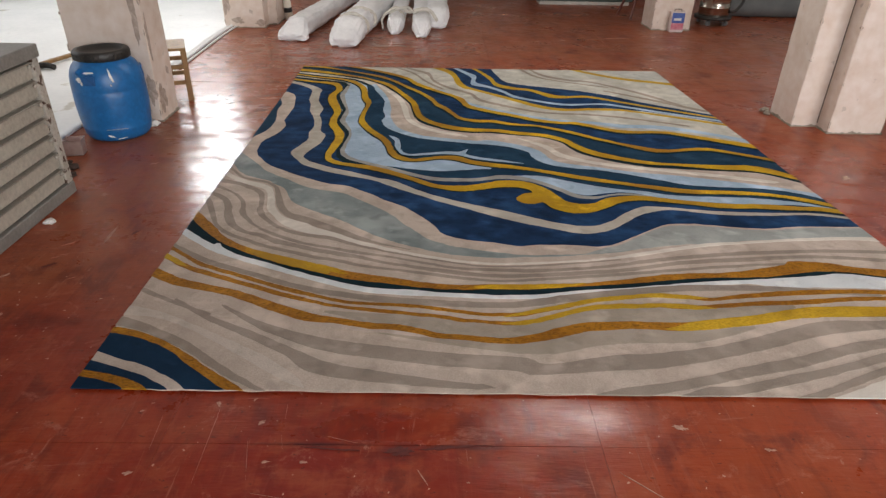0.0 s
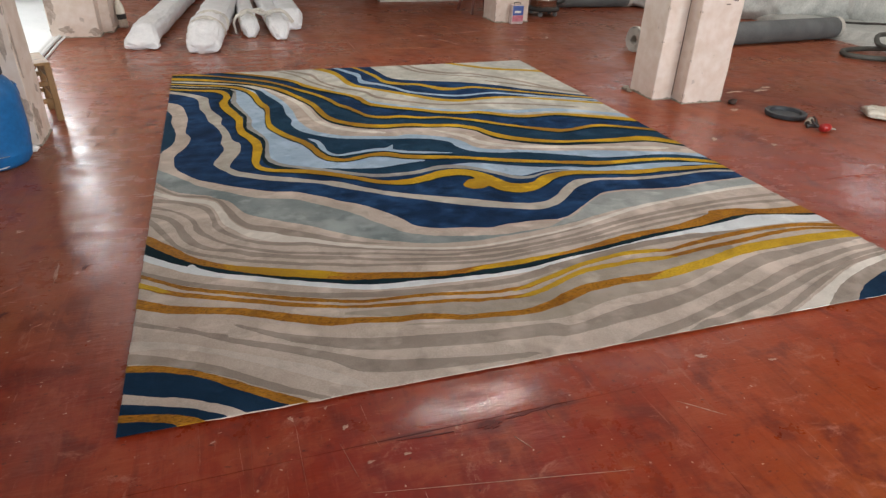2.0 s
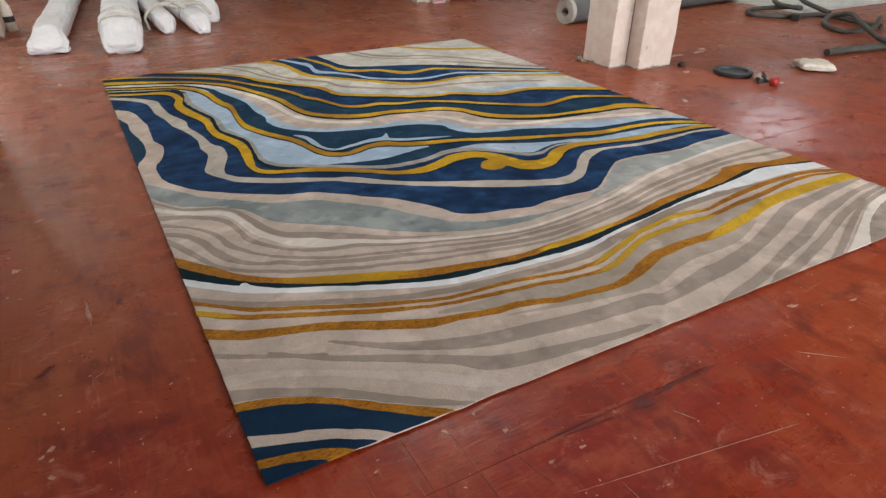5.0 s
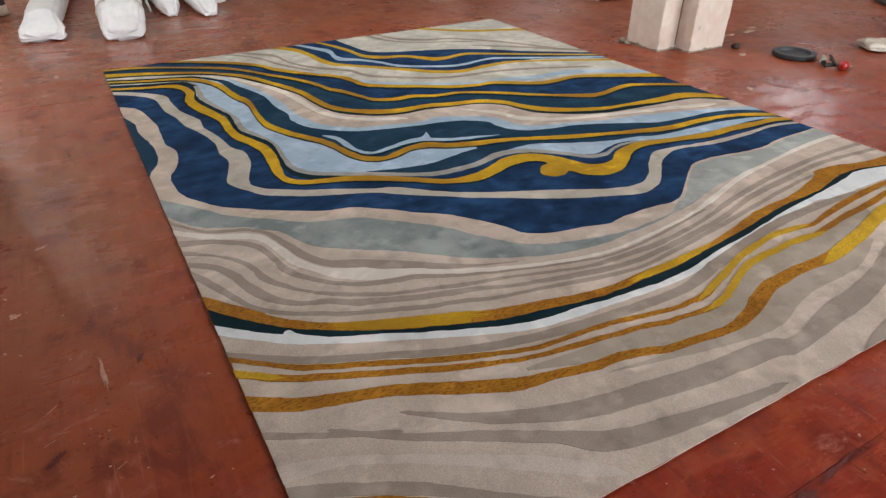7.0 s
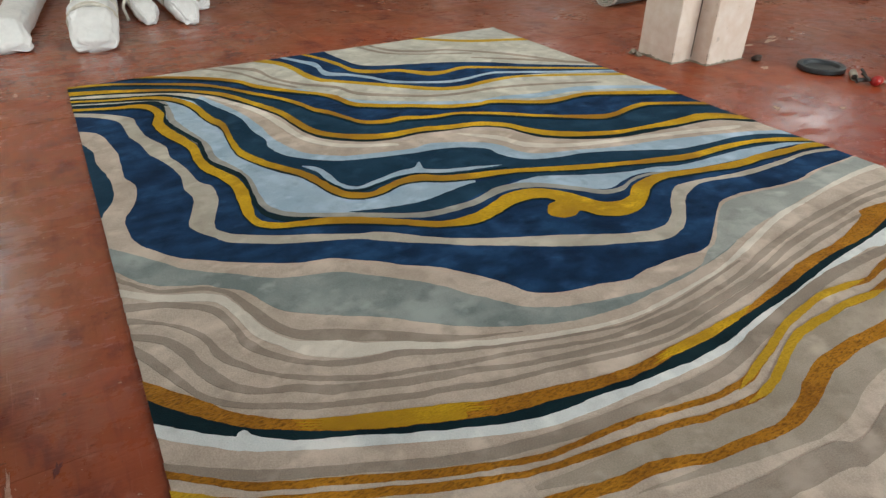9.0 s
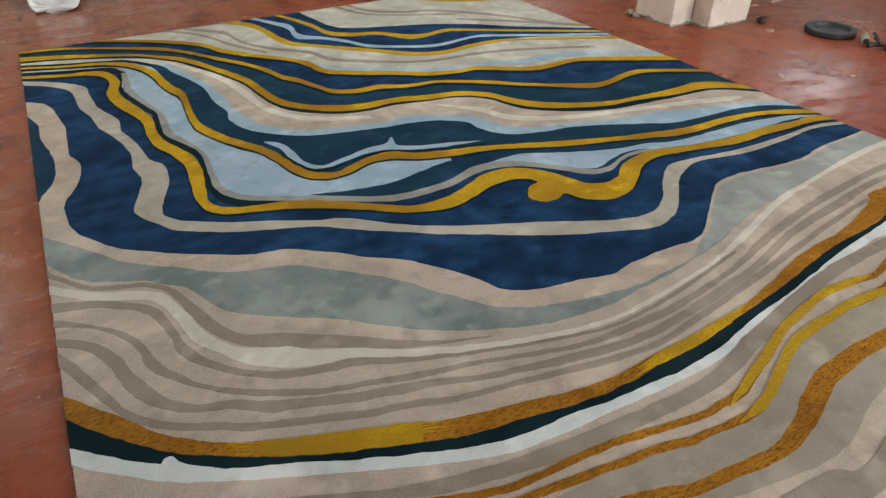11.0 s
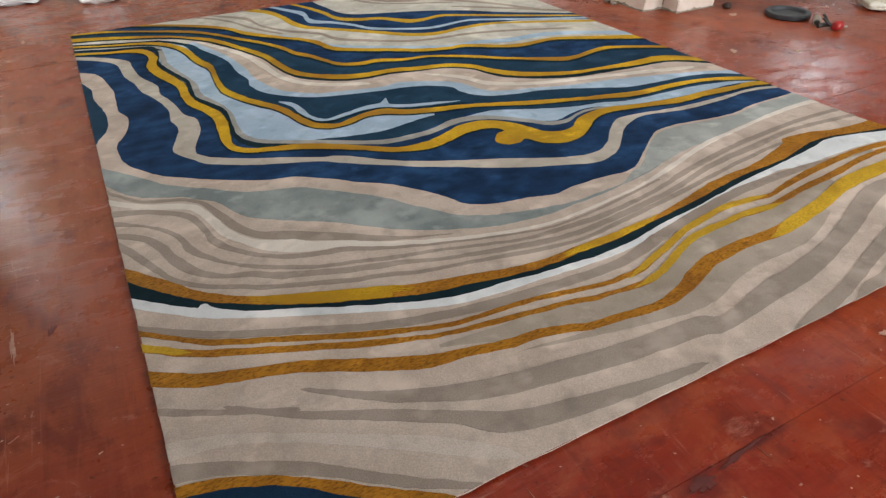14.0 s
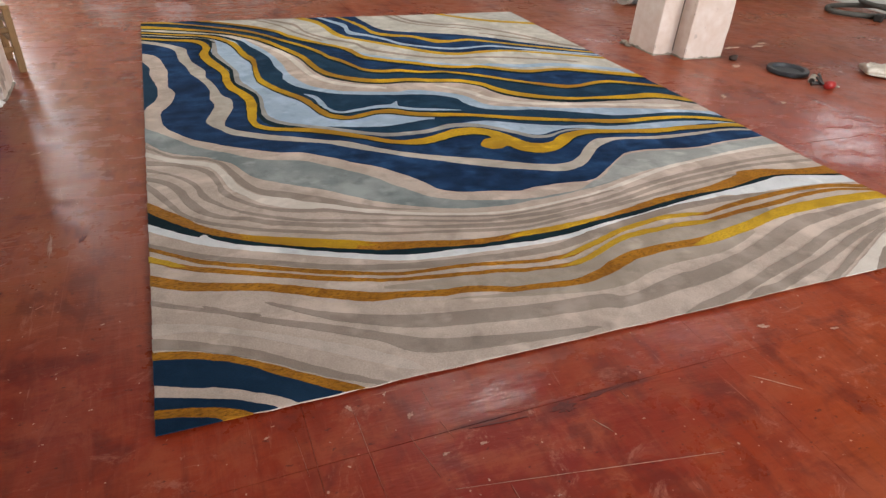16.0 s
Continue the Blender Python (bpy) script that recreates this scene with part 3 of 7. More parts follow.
stripe("ink",
       [(0.636, 3.509), (0.723, 3.336), (0.826, 3.132), (0.913, 2.908), (0.943, 2.735), (0.975, 2.572), (1.051, 2.47), (1.163, 2.397), (1.295, 2.355), (1.447, 2.343), (1.589, 2.311), (1.742, 2.279), (1.853, 2.197), (1.894, 2.105), (1.934, 2.023), (2.016, 1.951), (2.137, 1.879), (2.269, 1.827), (2.402, 1.805), (2.609, 1.783), (2.776, 1.771), (2.903, 1.74), (3.109, 1.576)],
       [(0.641, 3.529), (0.738, 3.396), (0.841, 3.182), (0.93, 2.968), (0.961, 2.786), (0.997, 2.633), (1.071, 2.52), (1.183, 2.438), (1.315, 2.396), (1.478, 2.394), (1.61, 2.351), (1.762, 2.319), (1.884, 2.237), (1.924, 2.145), (1.975, 2.063), (2.056, 2.002), (2.178, 1.929), (2.32, 1.877), (2.453, 1.856), (2.671, 1.833), (2.839, 1.821), (2.956, 1.77), (3.173, 1.616)])
stripe("pale_blue",
       [(0.591, 3.409), (0.644, 3.246), (0.697, 3.103), (0.731, 2.961), (0.733, 2.799), (0.757, 2.646), (0.745, 2.545), (0.782, 2.422), (0.87, 2.319), (0.987, 2.237), (1.122, 2.195), (1.305, 2.152), (1.406, 2.141), (1.518, 2.109), (1.589, 2.067), (1.64, 2.016), (1.65, 1.945), (1.721, 1.843), (1.853, 1.791), (1.985, 1.769), (2.107, 1.727), (2.31, 1.634), (2.423, 1.582), (2.61, 1.56), (2.789, 1.549), (2.959, 1.496), (3.123, 1.384)],
       [(0.626, 3.438), (0.738, 3.103), (0.783, 2.849), (0.791, 2.676), (0.816, 2.544), (0.872, 2.401), (1.004, 2.287), (1.142, 2.245), (1.325, 2.202), (1.437, 2.211), (1.62, 2.128), (1.711, 2.036), (1.752, 1.924), (1.823, 1.862), (1.995, 1.809), (2.188, 1.747), (2.413, 1.704), (2.609, 1.651), (2.894, 1.568), (3.154, 1.454)])
stripe("teal",
       [(0.416, 3.512), (0.542, 3.44), (0.589, 3.166), (0.608, 2.628), (0.613, 2.536), (0.725, 2.291), (0.821, 2.086), (0.85, 1.984), (0.964, 1.871), (1.121, 1.92), (1.305, 1.847), (1.549, 1.783), (1.864, 1.658), (2.219, 1.543), (2.403, 1.501), (2.642, 1.489), (2.961, 1.415), (3.103, 1.313)],
       [(0.421, 3.542), (0.591, 3.409), (0.644, 3.246), (0.697, 3.103), (0.731, 2.961), (0.733, 2.799), (0.757, 2.646), (0.745, 2.545), (0.782, 2.422), (0.87, 2.319), (0.987, 2.237), (1.122, 2.195), (1.305, 2.152), (1.406, 2.141), (1.518, 2.109), (1.589, 2.067), (1.64, 2.016), (1.65, 1.945), (1.721, 1.843), (1.853, 1.791), (1.985, 1.769), (2.107, 1.727), (2.31, 1.634), (2.423, 1.582), (2.61, 1.56), (2.789, 1.549), (2.959, 1.496), (3.167, 1.353)])
stripe("navy",
       [(-0.135, 3.257), (0.008, 3.173), (0.072, 3.091), (0.106, 2.908), (0.119, 2.776), (0.113, 2.542), (0.143, 2.42), (0.121, 2.267), (0.073, 2.155), (0.066, 2.043), (0.087, 1.931), (0.129, 1.859), (0.2, 1.766), (0.347, 1.653), (0.449, 1.59), (0.54, 1.539), (0.651, 1.507), (0.739, 1.445), (0.795, 1.404), (0.847, 1.352), (0.934, 1.29), (0.983, 1.239), (1.041, 1.167), (1.102, 1.075), (1.133, 1.011), (1.205, 0.968), (1.286, 0.947), (1.378, 0.929), (1.46, 0.907), (1.541, 0.92), (1.683, 0.922), (1.816, 0.913), (1.897, 0.945), (2.069, 1.067), (2.17, 1.128), (2.302, 1.137), (2.519, 1.105), (2.666, 1.104), (2.761, 1.123), (3.073, 1.131)],
       [(-0.136, 3.631), (-0.015, 3.579), (0.156, 3.526), (0.282, 3.484), (0.41, 3.462), (0.517, 3.46), (0.589, 3.166), (0.608, 2.628), (0.613, 2.536), (0.725, 2.291), (0.821, 2.086), (0.85, 1.984), (0.964, 1.871), (1.121, 1.92), (1.305, 1.847), (1.549, 1.783), (1.864, 1.658), (2.219, 1.543), (2.403, 1.501), (2.642, 1.489), (2.961, 1.415), (3.103, 1.313), (3.171, 1.171)])
stripe("teal",
       [(-0.132, 2.26), (-0.019, 2.197), (0.003, 2.238), (0.038, 2.309), (0.056, 2.4), (0.054, 2.553), (0.023, 2.736), (0.02, 2.889), (-0.019, 3.011)],
       [(-0.135, 3.094)])
stripe("grey_blue",
       [(-0.102, 1.872), (-0.011, 1.789), (0.026, 1.727), (0.067, 1.666), (0.129, 1.614), (0.236, 1.562), (0.275, 1.521), (0.328, 1.479), (0.353, 1.438), (0.383, 1.367), (0.427, 1.295), (0.553, 1.202), (0.679, 1.119), (0.797, 1.016), (0.88, 0.956), (0.96, 0.911), (1.052, 0.869), (1.144, 0.834), (1.236, 0.816), (1.348, 0.806), (1.46, 0.813), (1.582, 0.82), (1.684, 0.832), (1.897, 0.869), (2.039, 0.92), (2.161, 0.973), (2.334, 0.965), (2.499, 0.99), (2.677, 1.012), (3.032, 1.02), (3.053, 1.04), (3.262, 1.049)],
       [(-0.1, 2.076), (-0.015, 1.963), (0.051, 1.88), (0.123, 1.788), (0.191, 1.695), (0.261, 1.633), (0.332, 1.581), (0.428, 1.499), (0.517, 1.457), (0.625, 1.426), (0.709, 1.364), (0.812, 1.271), (0.887, 1.199), (0.958, 1.096), (0.994, 1.055), (1.062, 0.966), (1.154, 0.909), (1.246, 0.876), (1.348, 0.853), (1.48, 0.832), (1.613, 0.837), (1.755, 0.849), (1.877, 0.898), (2.049, 0.996), (2.221, 1.066), (2.292, 1.076), (2.447, 1.044), (2.624, 1.053), (2.793, 1.093), (3.085, 1.121), (3.095, 1.151), (3.337, 1.16)])
stripe("silver_blue",
       [(1.725, 0.838), (1.897, 0.874), (2.039, 0.91), (2.161, 0.935), (2.334, 0.959), (2.499, 0.983), (2.678, 1.002), (3.032, 1.02), (3.263, 1.029)],
       [(1.725, 0.841), (1.826, 0.899), (1.907, 0.931), (2.059, 1.049), (2.16, 1.107), (2.302, 1.119), (2.519, 1.088), (2.666, 1.088), (2.793, 1.111), (3.074, 1.119), (3.261, 1.12)])
stripe("ink",
       [(-0.051, 1.084), (-0.008, 1.033), (0.05, 0.978), (0.101, 0.931), (0.155, 0.89), (0.162, 0.886), (0.173, 0.894), (0.187, 0.891), (0.202, 0.869), (0.251, 0.828), (0.301, 0.795), (0.407, 0.751), (0.511, 0.699), (0.62, 0.652), (0.696, 0.622), (0.789, 0.586), (0.892, 0.564), (1.023, 0.556), (1.115, 0.542), (1.237, 0.535), (1.35, 0.527), (1.513, 0.539), (1.675, 0.569), (1.818, 0.584), (1.98, 0.61), (2.153, 0.637), (2.398, 0.664), (2.628, 0.693), (2.745, 0.714), (2.907, 0.684), (3.039, 0.646), (3.184, 0.625)],
       [(-0.048, 1.176), (-0.003, 1.125), (0.057, 1.052), (0.107, 0.987), (0.157, 0.937), (0.206, 0.892), (0.287, 0.838), (0.36, 0.797), (0.465, 0.742), (0.576, 0.698), (0.71, 0.647), (0.81, 0.618), (0.919, 0.6), (1.043, 0.576), (1.166, 0.563), (1.319, 0.569), (1.462, 0.569), (1.635, 0.593), (1.858, 0.619), (2.072, 0.655), (2.214, 0.672), (2.439, 0.683), (2.659, 0.73), (2.798, 0.728), (3.038, 0.672), (3.205, 0.646)])
stripe("ice",
       [(-0.043, 1.018), (-0.005, 0.977), (0.096, 0.889), (0.193, 0.818), (0.294, 0.765), (0.396, 0.718), (0.5, 0.671), (0.606, 0.623), (0.68, 0.592), (0.771, 0.556), (0.87, 0.532), (0.997, 0.519), (1.125, 0.514), (1.289, 0.504), (1.452, 0.506), (1.615, 0.539), (1.787, 0.561), (1.97, 0.584), (2.102, 0.606), (2.337, 0.628), (2.44, 0.6), (2.555, 0.608), (2.725, 0.609), (2.887, 0.599), (3.185, 0.556)],
       [(-0.051, 1.084), (-0.008, 1.033), (0.05, 0.978), (0.101, 0.931), (0.155, 0.89), (0.162, 0.886), (0.173, 0.894), (0.187, 0.891), (0.202, 0.869), (0.251, 0.828), (0.301, 0.795), (0.407, 0.751), (0.511, 0.699), (0.62, 0.652), (0.696, 0.622), (0.789, 0.586), (0.892, 0.564), (1.023, 0.556), (1.115, 0.542), (1.237, 0.535), (1.35, 0.527), (1.513, 0.539), (1.675, 0.569), (1.818, 0.584), (1.98, 0.61), (2.153, 0.637), (2.398, 0.664), (2.628, 0.693), (2.745, 0.714), (2.907, 0.684), (3.039, 0.646), (3.217, 0.623)])
stripe("taupe",
       [(-0.037, 0.557), (-0.005, 0.528), (0.129, 0.458), (0.283, 0.387), (0.307, 0.381)],
       [(-0.037, 0.558), (-0.002, 0.551), (0.133, 0.476), (0.286, 0.399), (0.307, 0.382)])
stripe("pale_sand",
       [(-0.062, 0.415), (0.006, 0.376), (0.115, 0.363), (0.261, 0.295), (0.415, 0.196), (0.534, 0.111), (0.651, 0.03), (0.709, 0.01)],
       [(-0.062, 0.417), (0.009, 0.429), (0.12, 0.397), (0.268, 0.323), (0.429, 0.231), (0.555, 0.154), (0.67, 0.062), (0.709, 0.01)])
stripe("taupe",
       [(2.396, -0.062), (2.564, -0.064), (2.823, -0.113), (3.254, 0.493)],
       [(2.468, -0.027), (2.562, 0.037), (2.7, 0.108), (2.851, 0.163), (3.048, 0.21), (3.194, 0.225)])
stripe("navy_deep",
       [(-0.027, 0.179), (0.004, 0.172), (0.078, 0.141), (0.153, 0.116), (0.242, 0.074), (0.313, 0.028), (0.359, -0.015)],
       [(-0.031, 0.277), (0.003, 0.272), (0.096, 0.25), (0.236, 0.186), (0.323, 0.119), (0.393, 0.064), (0.492, -0.026)])
stripe("navy_deep",
       [(-0.04, 0.088), (0.004, 0.077), (0.07, 0.065), (0.136, 0.047), (0.2, 0.02), (0.24, -0.012), (0.26, -0.03)],
       [(-0.04, 0.137), (0.004, 0.128), (0.07, 0.106), (0.136, 0.082), (0.2, 0.055), (0.25, 0.026), (0.288, 0.002), (0.32, -0.03)])
stripe("navy_deep",
       [(-0.034, 0.06), (0.004, 0.053), (0.06, 0.042), (0.11, 0.026), (0.15, 0.006), (0.175, -0.03)],
       [(-0.21, -0.205), (0.508, -0.207)])
stripe("navy",
       [(1.158, 3.985), (1.248, 3.732), (1.267, 3.5), (1.318, 3.398), (1.389, 3.316), (1.52, 3.193), (1.652, 3.08), (1.813, 2.957), (1.965, 2.884), (2.127, 2.882), (2.258, 2.9), (2.411, 2.878), (2.697, 2.784), (3.082, 2.577)],
       [(1.543, 4.11), (1.553, 3.989), (1.582, 3.798), (1.643, 3.555), (1.794, 3.462), (2.016, 3.388), (2.188, 3.325), (2.41, 3.201), (2.645, 3.016), (3.154, 2.697)])
stripe("pale_blue",
       [(0.353, 3.543), (0.422, 3.391), (0.391, 3.189), (0.44, 2.945), (0.477, 2.731), (0.479, 2.548), (0.539, 2.344), (0.56, 2.201), (0.549, 2.058), (0.57, 1.946), (0.628, 1.864), (0.814, 1.76), (0.859, 1.77), (0.975, 1.738), (1.121, 1.716), (1.244, 1.736), (1.396, 1.744)],
       [(0.416, 3.512), (0.542, 3.44), (0.589, 3.166), (0.608, 2.628), (0.613, 2.536), (0.725, 2.291), (0.821, 2.086), (0.85, 1.984), (0.89, 1.912), (0.964, 1.871), (1.091, 1.9), (1.213, 1.858), (1.406, 1.775)])
stripe("teal",
       [(1.508, 1.723), (1.65, 1.66), (1.823, 1.598), (1.945, 1.546), (2.047, 1.515), (2.169, 1.493), (2.291, 1.451), (2.476, 1.44), (2.705, 1.428), (2.918, 1.385), (3.103, 1.313)],
       [(1.549, 1.783), (1.864, 1.658), (2.219, 1.543), (2.403, 1.501), (2.642, 1.489), (2.961, 1.415), (3.114, 1.313)])
stripe("pale_blue",
       [(1.498, 1.652), (1.63, 1.6), (1.742, 1.497), (1.854, 1.435), (1.966, 1.464), (2.088, 1.474), (2.199, 1.432), (2.352, 1.39), (2.622, 1.357), (2.876, 1.355), (3.037, 1.324)],
       [(1.518, 1.672), (1.661, 1.671), (1.823, 1.598), (1.945, 1.546), (2.047, 1.515), (2.169, 1.493), (2.291, 1.451), (2.476, 1.44), (2.705, 1.428), (2.918, 1.385), (3.092, 1.323)])
stripe("stone",
       [(-0.136, 3.48), (-0.015, 3.417), (0.096, 3.335), (0.172, 3.222), (0.19, 2.999), (0.223, 2.876), (0.243, 2.734), (0.291, 2.591), (0.322, 2.428), (0.314, 2.295), (0.328, 2.193), (0.304, 2.092), (0.27, 1.98), (0.288, 1.919), (0.33, 1.847), (0.37, 1.785), (0.463, 1.723), (0.557, 1.671), (0.689, 1.619), (0.786, 1.577), (0.878, 1.505), (0.997, 1.422), (1.101, 1.35), (1.224, 1.278), (1.377, 1.185), (1.499, 1.123), (1.632, 1.071), (1.744, 1.029), (1.835, 1.039), (1.927, 1.089), (2.058, 1.21), (2.149, 1.26), (2.251, 1.279), (2.466, 1.237), (2.707, 1.235), (2.909, 1.244), (3.127, 1.192)],
       [(-0.136, 3.55), (-0.018, 3.478), (0.123, 3.385), (0.235, 3.262), (0.246, 3.12), (0.266, 2.957), (0.325, 2.784), (0.321, 2.662), (0.356, 2.519), (0.381, 2.335), (0.419, 2.264), (0.417, 2.141), (0.393, 2.06), (0.359, 1.959), (0.355, 1.897), (0.398, 1.836), (0.46, 1.794), (0.54, 1.743), (0.653, 1.691), (0.786, 1.618), (0.872, 1.586), (0.946, 1.525), (1.02, 1.463), (1.122, 1.391), (1.285, 1.308), (1.428, 1.245), (1.591, 1.163), (1.682, 1.121), (1.784, 1.1), (1.865, 1.12), (1.946, 1.18), (2.007, 1.241), (2.108, 1.311), (2.23, 1.31), (2.414, 1.278), (2.57, 1.267), (2.76, 1.265), (2.952, 1.264), (3.149, 1.202)])
stripe("cream",
       [(-0.062, 1.646), (-0.007, 1.625), (0.1, 1.532), (0.223, 1.47), (0.261, 1.419), (0.286, 1.327), (0.309, 1.224), (0.35, 1.163), (0.39, 1.101), (0.434, 1.06), (0.494, 1.018), (0.569, 0.99), (0.65, 0.97), (0.75, 0.916), (0.837, 0.878), (0.947, 0.835), (1.093, 0.792), (1.195, 0.766), (1.338, 0.749), (1.471, 0.755), (1.613, 0.771), (1.786, 0.796), (1.979, 0.84), (2.161, 0.895), (2.293, 0.928), (2.479, 0.957), (2.699, 0.985), (2.999, 1), (3.198, 0.955)],
       [(-0.061, 1.687), (-0.005, 1.666), (0.104, 1.573), (0.229, 1.511), (0.28, 1.459), (0.314, 1.357), (0.338, 1.265), (0.372, 1.193), (0.404, 1.152), (0.454, 1.121), (0.516, 1.09), (0.588, 1.038), (0.664, 1.003), (0.761, 0.94), (0.85, 0.9), (0.958, 0.853), (1.103, 0.807), (1.205, 0.78), (1.348, 0.762), (1.481, 0.77), (1.633, 0.786), (1.806, 0.813), (1.989, 0.869), (2.171, 0.922), (2.303, 0.955), (2.51, 0.978), (2.741, 1.012), (3.043, 1.03), (3.219, 0.992)])
stripe("taupe",
       [(-0.045, 1.789), (-0.019, 1.738), (0.022, 1.676), (0.103, 1.584), (0.231, 1.531), (0.29, 1.459), (0.323, 1.336), (0.359, 1.234), (0.418, 1.152), (0.517, 1.09), (0.64, 1.017), (0.763, 0.945), (0.854, 0.908), (0.984, 0.866), (0.999, 0.863)],
       [(-0.044, 1.789), (-0.014, 1.758), (0.027, 1.697), (0.106, 1.604), (0.234, 1.552), (0.303, 1.48), (0.347, 1.367), (0.383, 1.264), (0.431, 1.193), (0.532, 1.141), (0.658, 1.058), (0.777, 0.973), (0.86, 0.921), (0.986, 0.87), (0.999, 0.864)])
stripe("taupe",
       [(-0.09, 1.585), (-0.05, 1.554), (0.004, 1.533), (0.097, 1.502), (0.188, 1.44), (0.232, 1.378), (0.255, 1.286), (0.268, 1.194), (0.334, 1.101), (0.413, 1.029), (0.484, 0.986), (0.573, 0.957), (0.64, 0.943), (0.74, 0.897), (0.829, 0.864), (0.941, 0.825), (1.155, 0.762), (1.318, 0.729), (1.542, 0.742), (1.837, 0.79), (1.877, 0.801)],
       [(-0.09, 1.585), (-0.051, 1.585), (0.004, 1.574), (0.1, 1.532), (0.194, 1.47), (0.248, 1.409), (0.277, 1.296), (0.288, 1.224), (0.345, 1.122), (0.421, 1.05), (0.491, 1.011), (0.58, 0.982), (0.649, 0.969), (0.748, 0.914), (0.837, 0.878), (0.946, 0.835), (1.165, 0.77), (1.328, 0.739), (1.552, 0.756), (1.837, 0.8), (1.877, 0.802)])
stripe("taupe",
       [(-0.079, 1.524), (-0.052, 1.493), (0.006, 1.462), (0.088, 1.41), (0.145, 1.338), (0.172, 1.276), (0.187, 1.195), (0.23, 1.123), (0.286, 1.061), (0.374, 0.985), (0.465, 0.932), (0.548, 0.893), (0.651, 0.865), (0.74, 0.833), (0.805, 0.818), (0.92, 0.791), (1.063, 0.746), (1.206, 0.706), (1.359, 0.696), (1.501, 0.693), (1.705, 0.72), (1.868, 0.751), (2.06, 0.795), (2.294, 0.839), (2.521, 0.863), (2.796, 0.884), (3.144, 0.877), (3.188, 0.888)],
       [(-0.079, 1.524), (-0.052, 1.513), (0.008, 1.492), (0.091, 1.42), (0.155, 1.358), (0.191, 1.286), (0.208, 1.215), (0.244, 1.143), (0.293, 1.071), (0.38, 1.004), (0.471, 0.952), (0.553, 0.91), (0.656, 0.881), (0.747, 0.853), (0.811, 0.835), (0.927, 0.805), (1.063, 0.762), (1.216, 0.724), (1.369, 0.721), (1.511, 0.719), (1.715, 0.74), (1.878, 0.775), (2.07, 0.826), (2.314, 0.869), (2.542, 0.895), (2.828, 0.912), (3.155, 0.902), (3.188, 0.89)])
stripe("taupe",
       [(-0.08, 1.463), (-0.054, 1.432), (0.002, 1.38), (0.065, 1.328), (0.102, 1.246), (0.118, 1.185), (0.148, 1.103), (0.203, 1.031), (0.273, 0.985), (0.341, 0.957), (0.405, 0.907), (0.477, 0.883), (0.572, 0.845), (0.697, 0.805), (0.787, 0.784), (0.893, 0.747), (1.032, 0.707), (1.175, 0.673), (1.349, 0.65), (1.532, 0.66), (1.715, 0.682), (1.858, 0.703), (2.132, 0.77), (2.418, 0.8), (2.701, 0.834), (3.091, 0.804), (3.135, 0.814)],
       [(-0.08, 1.463), (-0.053, 1.452), (0.004, 1.411), (0.075, 1.359), (0.127, 1.277), (0.146, 1.215), (0.172, 1.144), (0.216, 1.061), (0.277, 1.009), (0.347, 0.984), (0.414, 0.942), (0.484, 0.912), (0.579, 0.872), (0.707, 0.834), (0.796, 0.806), (0.9, 0.763), (1.042, 0.73), (1.196, 0.696), (1.359, 0.675), (1.542, 0.689), (1.725, 0.711), (1.878, 0.734), (2.152, 0.801), (2.459, 0.839), (2.732, 0.86), (3.101, 0.828), (3.146, 0.816)])
stripe("taupe",
       [(-0.068, 1.442), (-0.046, 1.391), (-0.003, 1.298), (0.026, 1.237), (0.069, 1.144), (0.122, 1.042), (0.196, 0.971), (0.283, 0.921), (0.369, 0.871), (0.484, 0.828), (0.6, 0.781), (0.7, 0.756), (0.799, 0.72), (0.937, 0.693), (1.084, 0.66), (1.237, 0.628), (1.38, 0.618), (1.593, 0.642), (1.817, 0.671), (2.081, 0.714), (2.346, 0.754), (2.606, 0.781), (2.68, 0.793)],
       [(-0.068, 1.442), (-0.038, 1.401), (0.013, 1.329), (0.048, 1.257), (0.086, 1.165), (0.132, 1.062), (0.202, 0.991), (0.288, 0.942), (0.374, 0.893), (0.489, 0.849), (0.607, 0.803), (0.708, 0.777), (0.807, 0.738), (0.944, 0.708), (1.094, 0.679), (1.247, 0.647), (1.38, 0.634), (1.604, 0.663), (1.827, 0.694), (2.101, 0.738), (2.366, 0.776), (2.627, 0.796), (2.68, 0.794)])
stripe("dune",
       [(0.707, 0.404), (0.912, 0.332), (1.056, 0.3), (1.117, 0.28), (1.25, 0.264), (1.372, 0.26), (1.464, 0.288), (1.535, 0.318), (1.636, 0.35), (1.809, 0.363), (2.033, 0.367), (2.287, 0.416), (2.441, 0.466)],
       [(0.707, 0.415), (0.912, 0.398), (1.045, 0.39), (1.178, 0.363), (1.259, 0.353), (1.341, 0.343), (1.412, 0.346), (1.473, 0.361), (1.534, 0.387), (1.605, 0.416), (1.676, 0.441), (1.819, 0.454), (2.053, 0.454), (2.287, 0.48), (2.441, 0.486)])
stripe("dune",
       [(0.897, 0.287), (1.117, 0.234), (1.271, 0.203), (1.404, 0.182), (1.506, 0.186), (1.627, 0.221), (1.75, 0.244), (1.892, 0.245), (2.014, 0.257), (2.136, 0.295), (2.237, 0.335)],
       [(0.897, 0.289), (1.117, 0.259), (1.23, 0.252), (1.362, 0.238), (1.474, 0.256), (1.556, 0.284), (1.637, 0.312), (1.779, 0.328), (2.003, 0.322), (2.135, 0.341), (2.237, 0.355)])
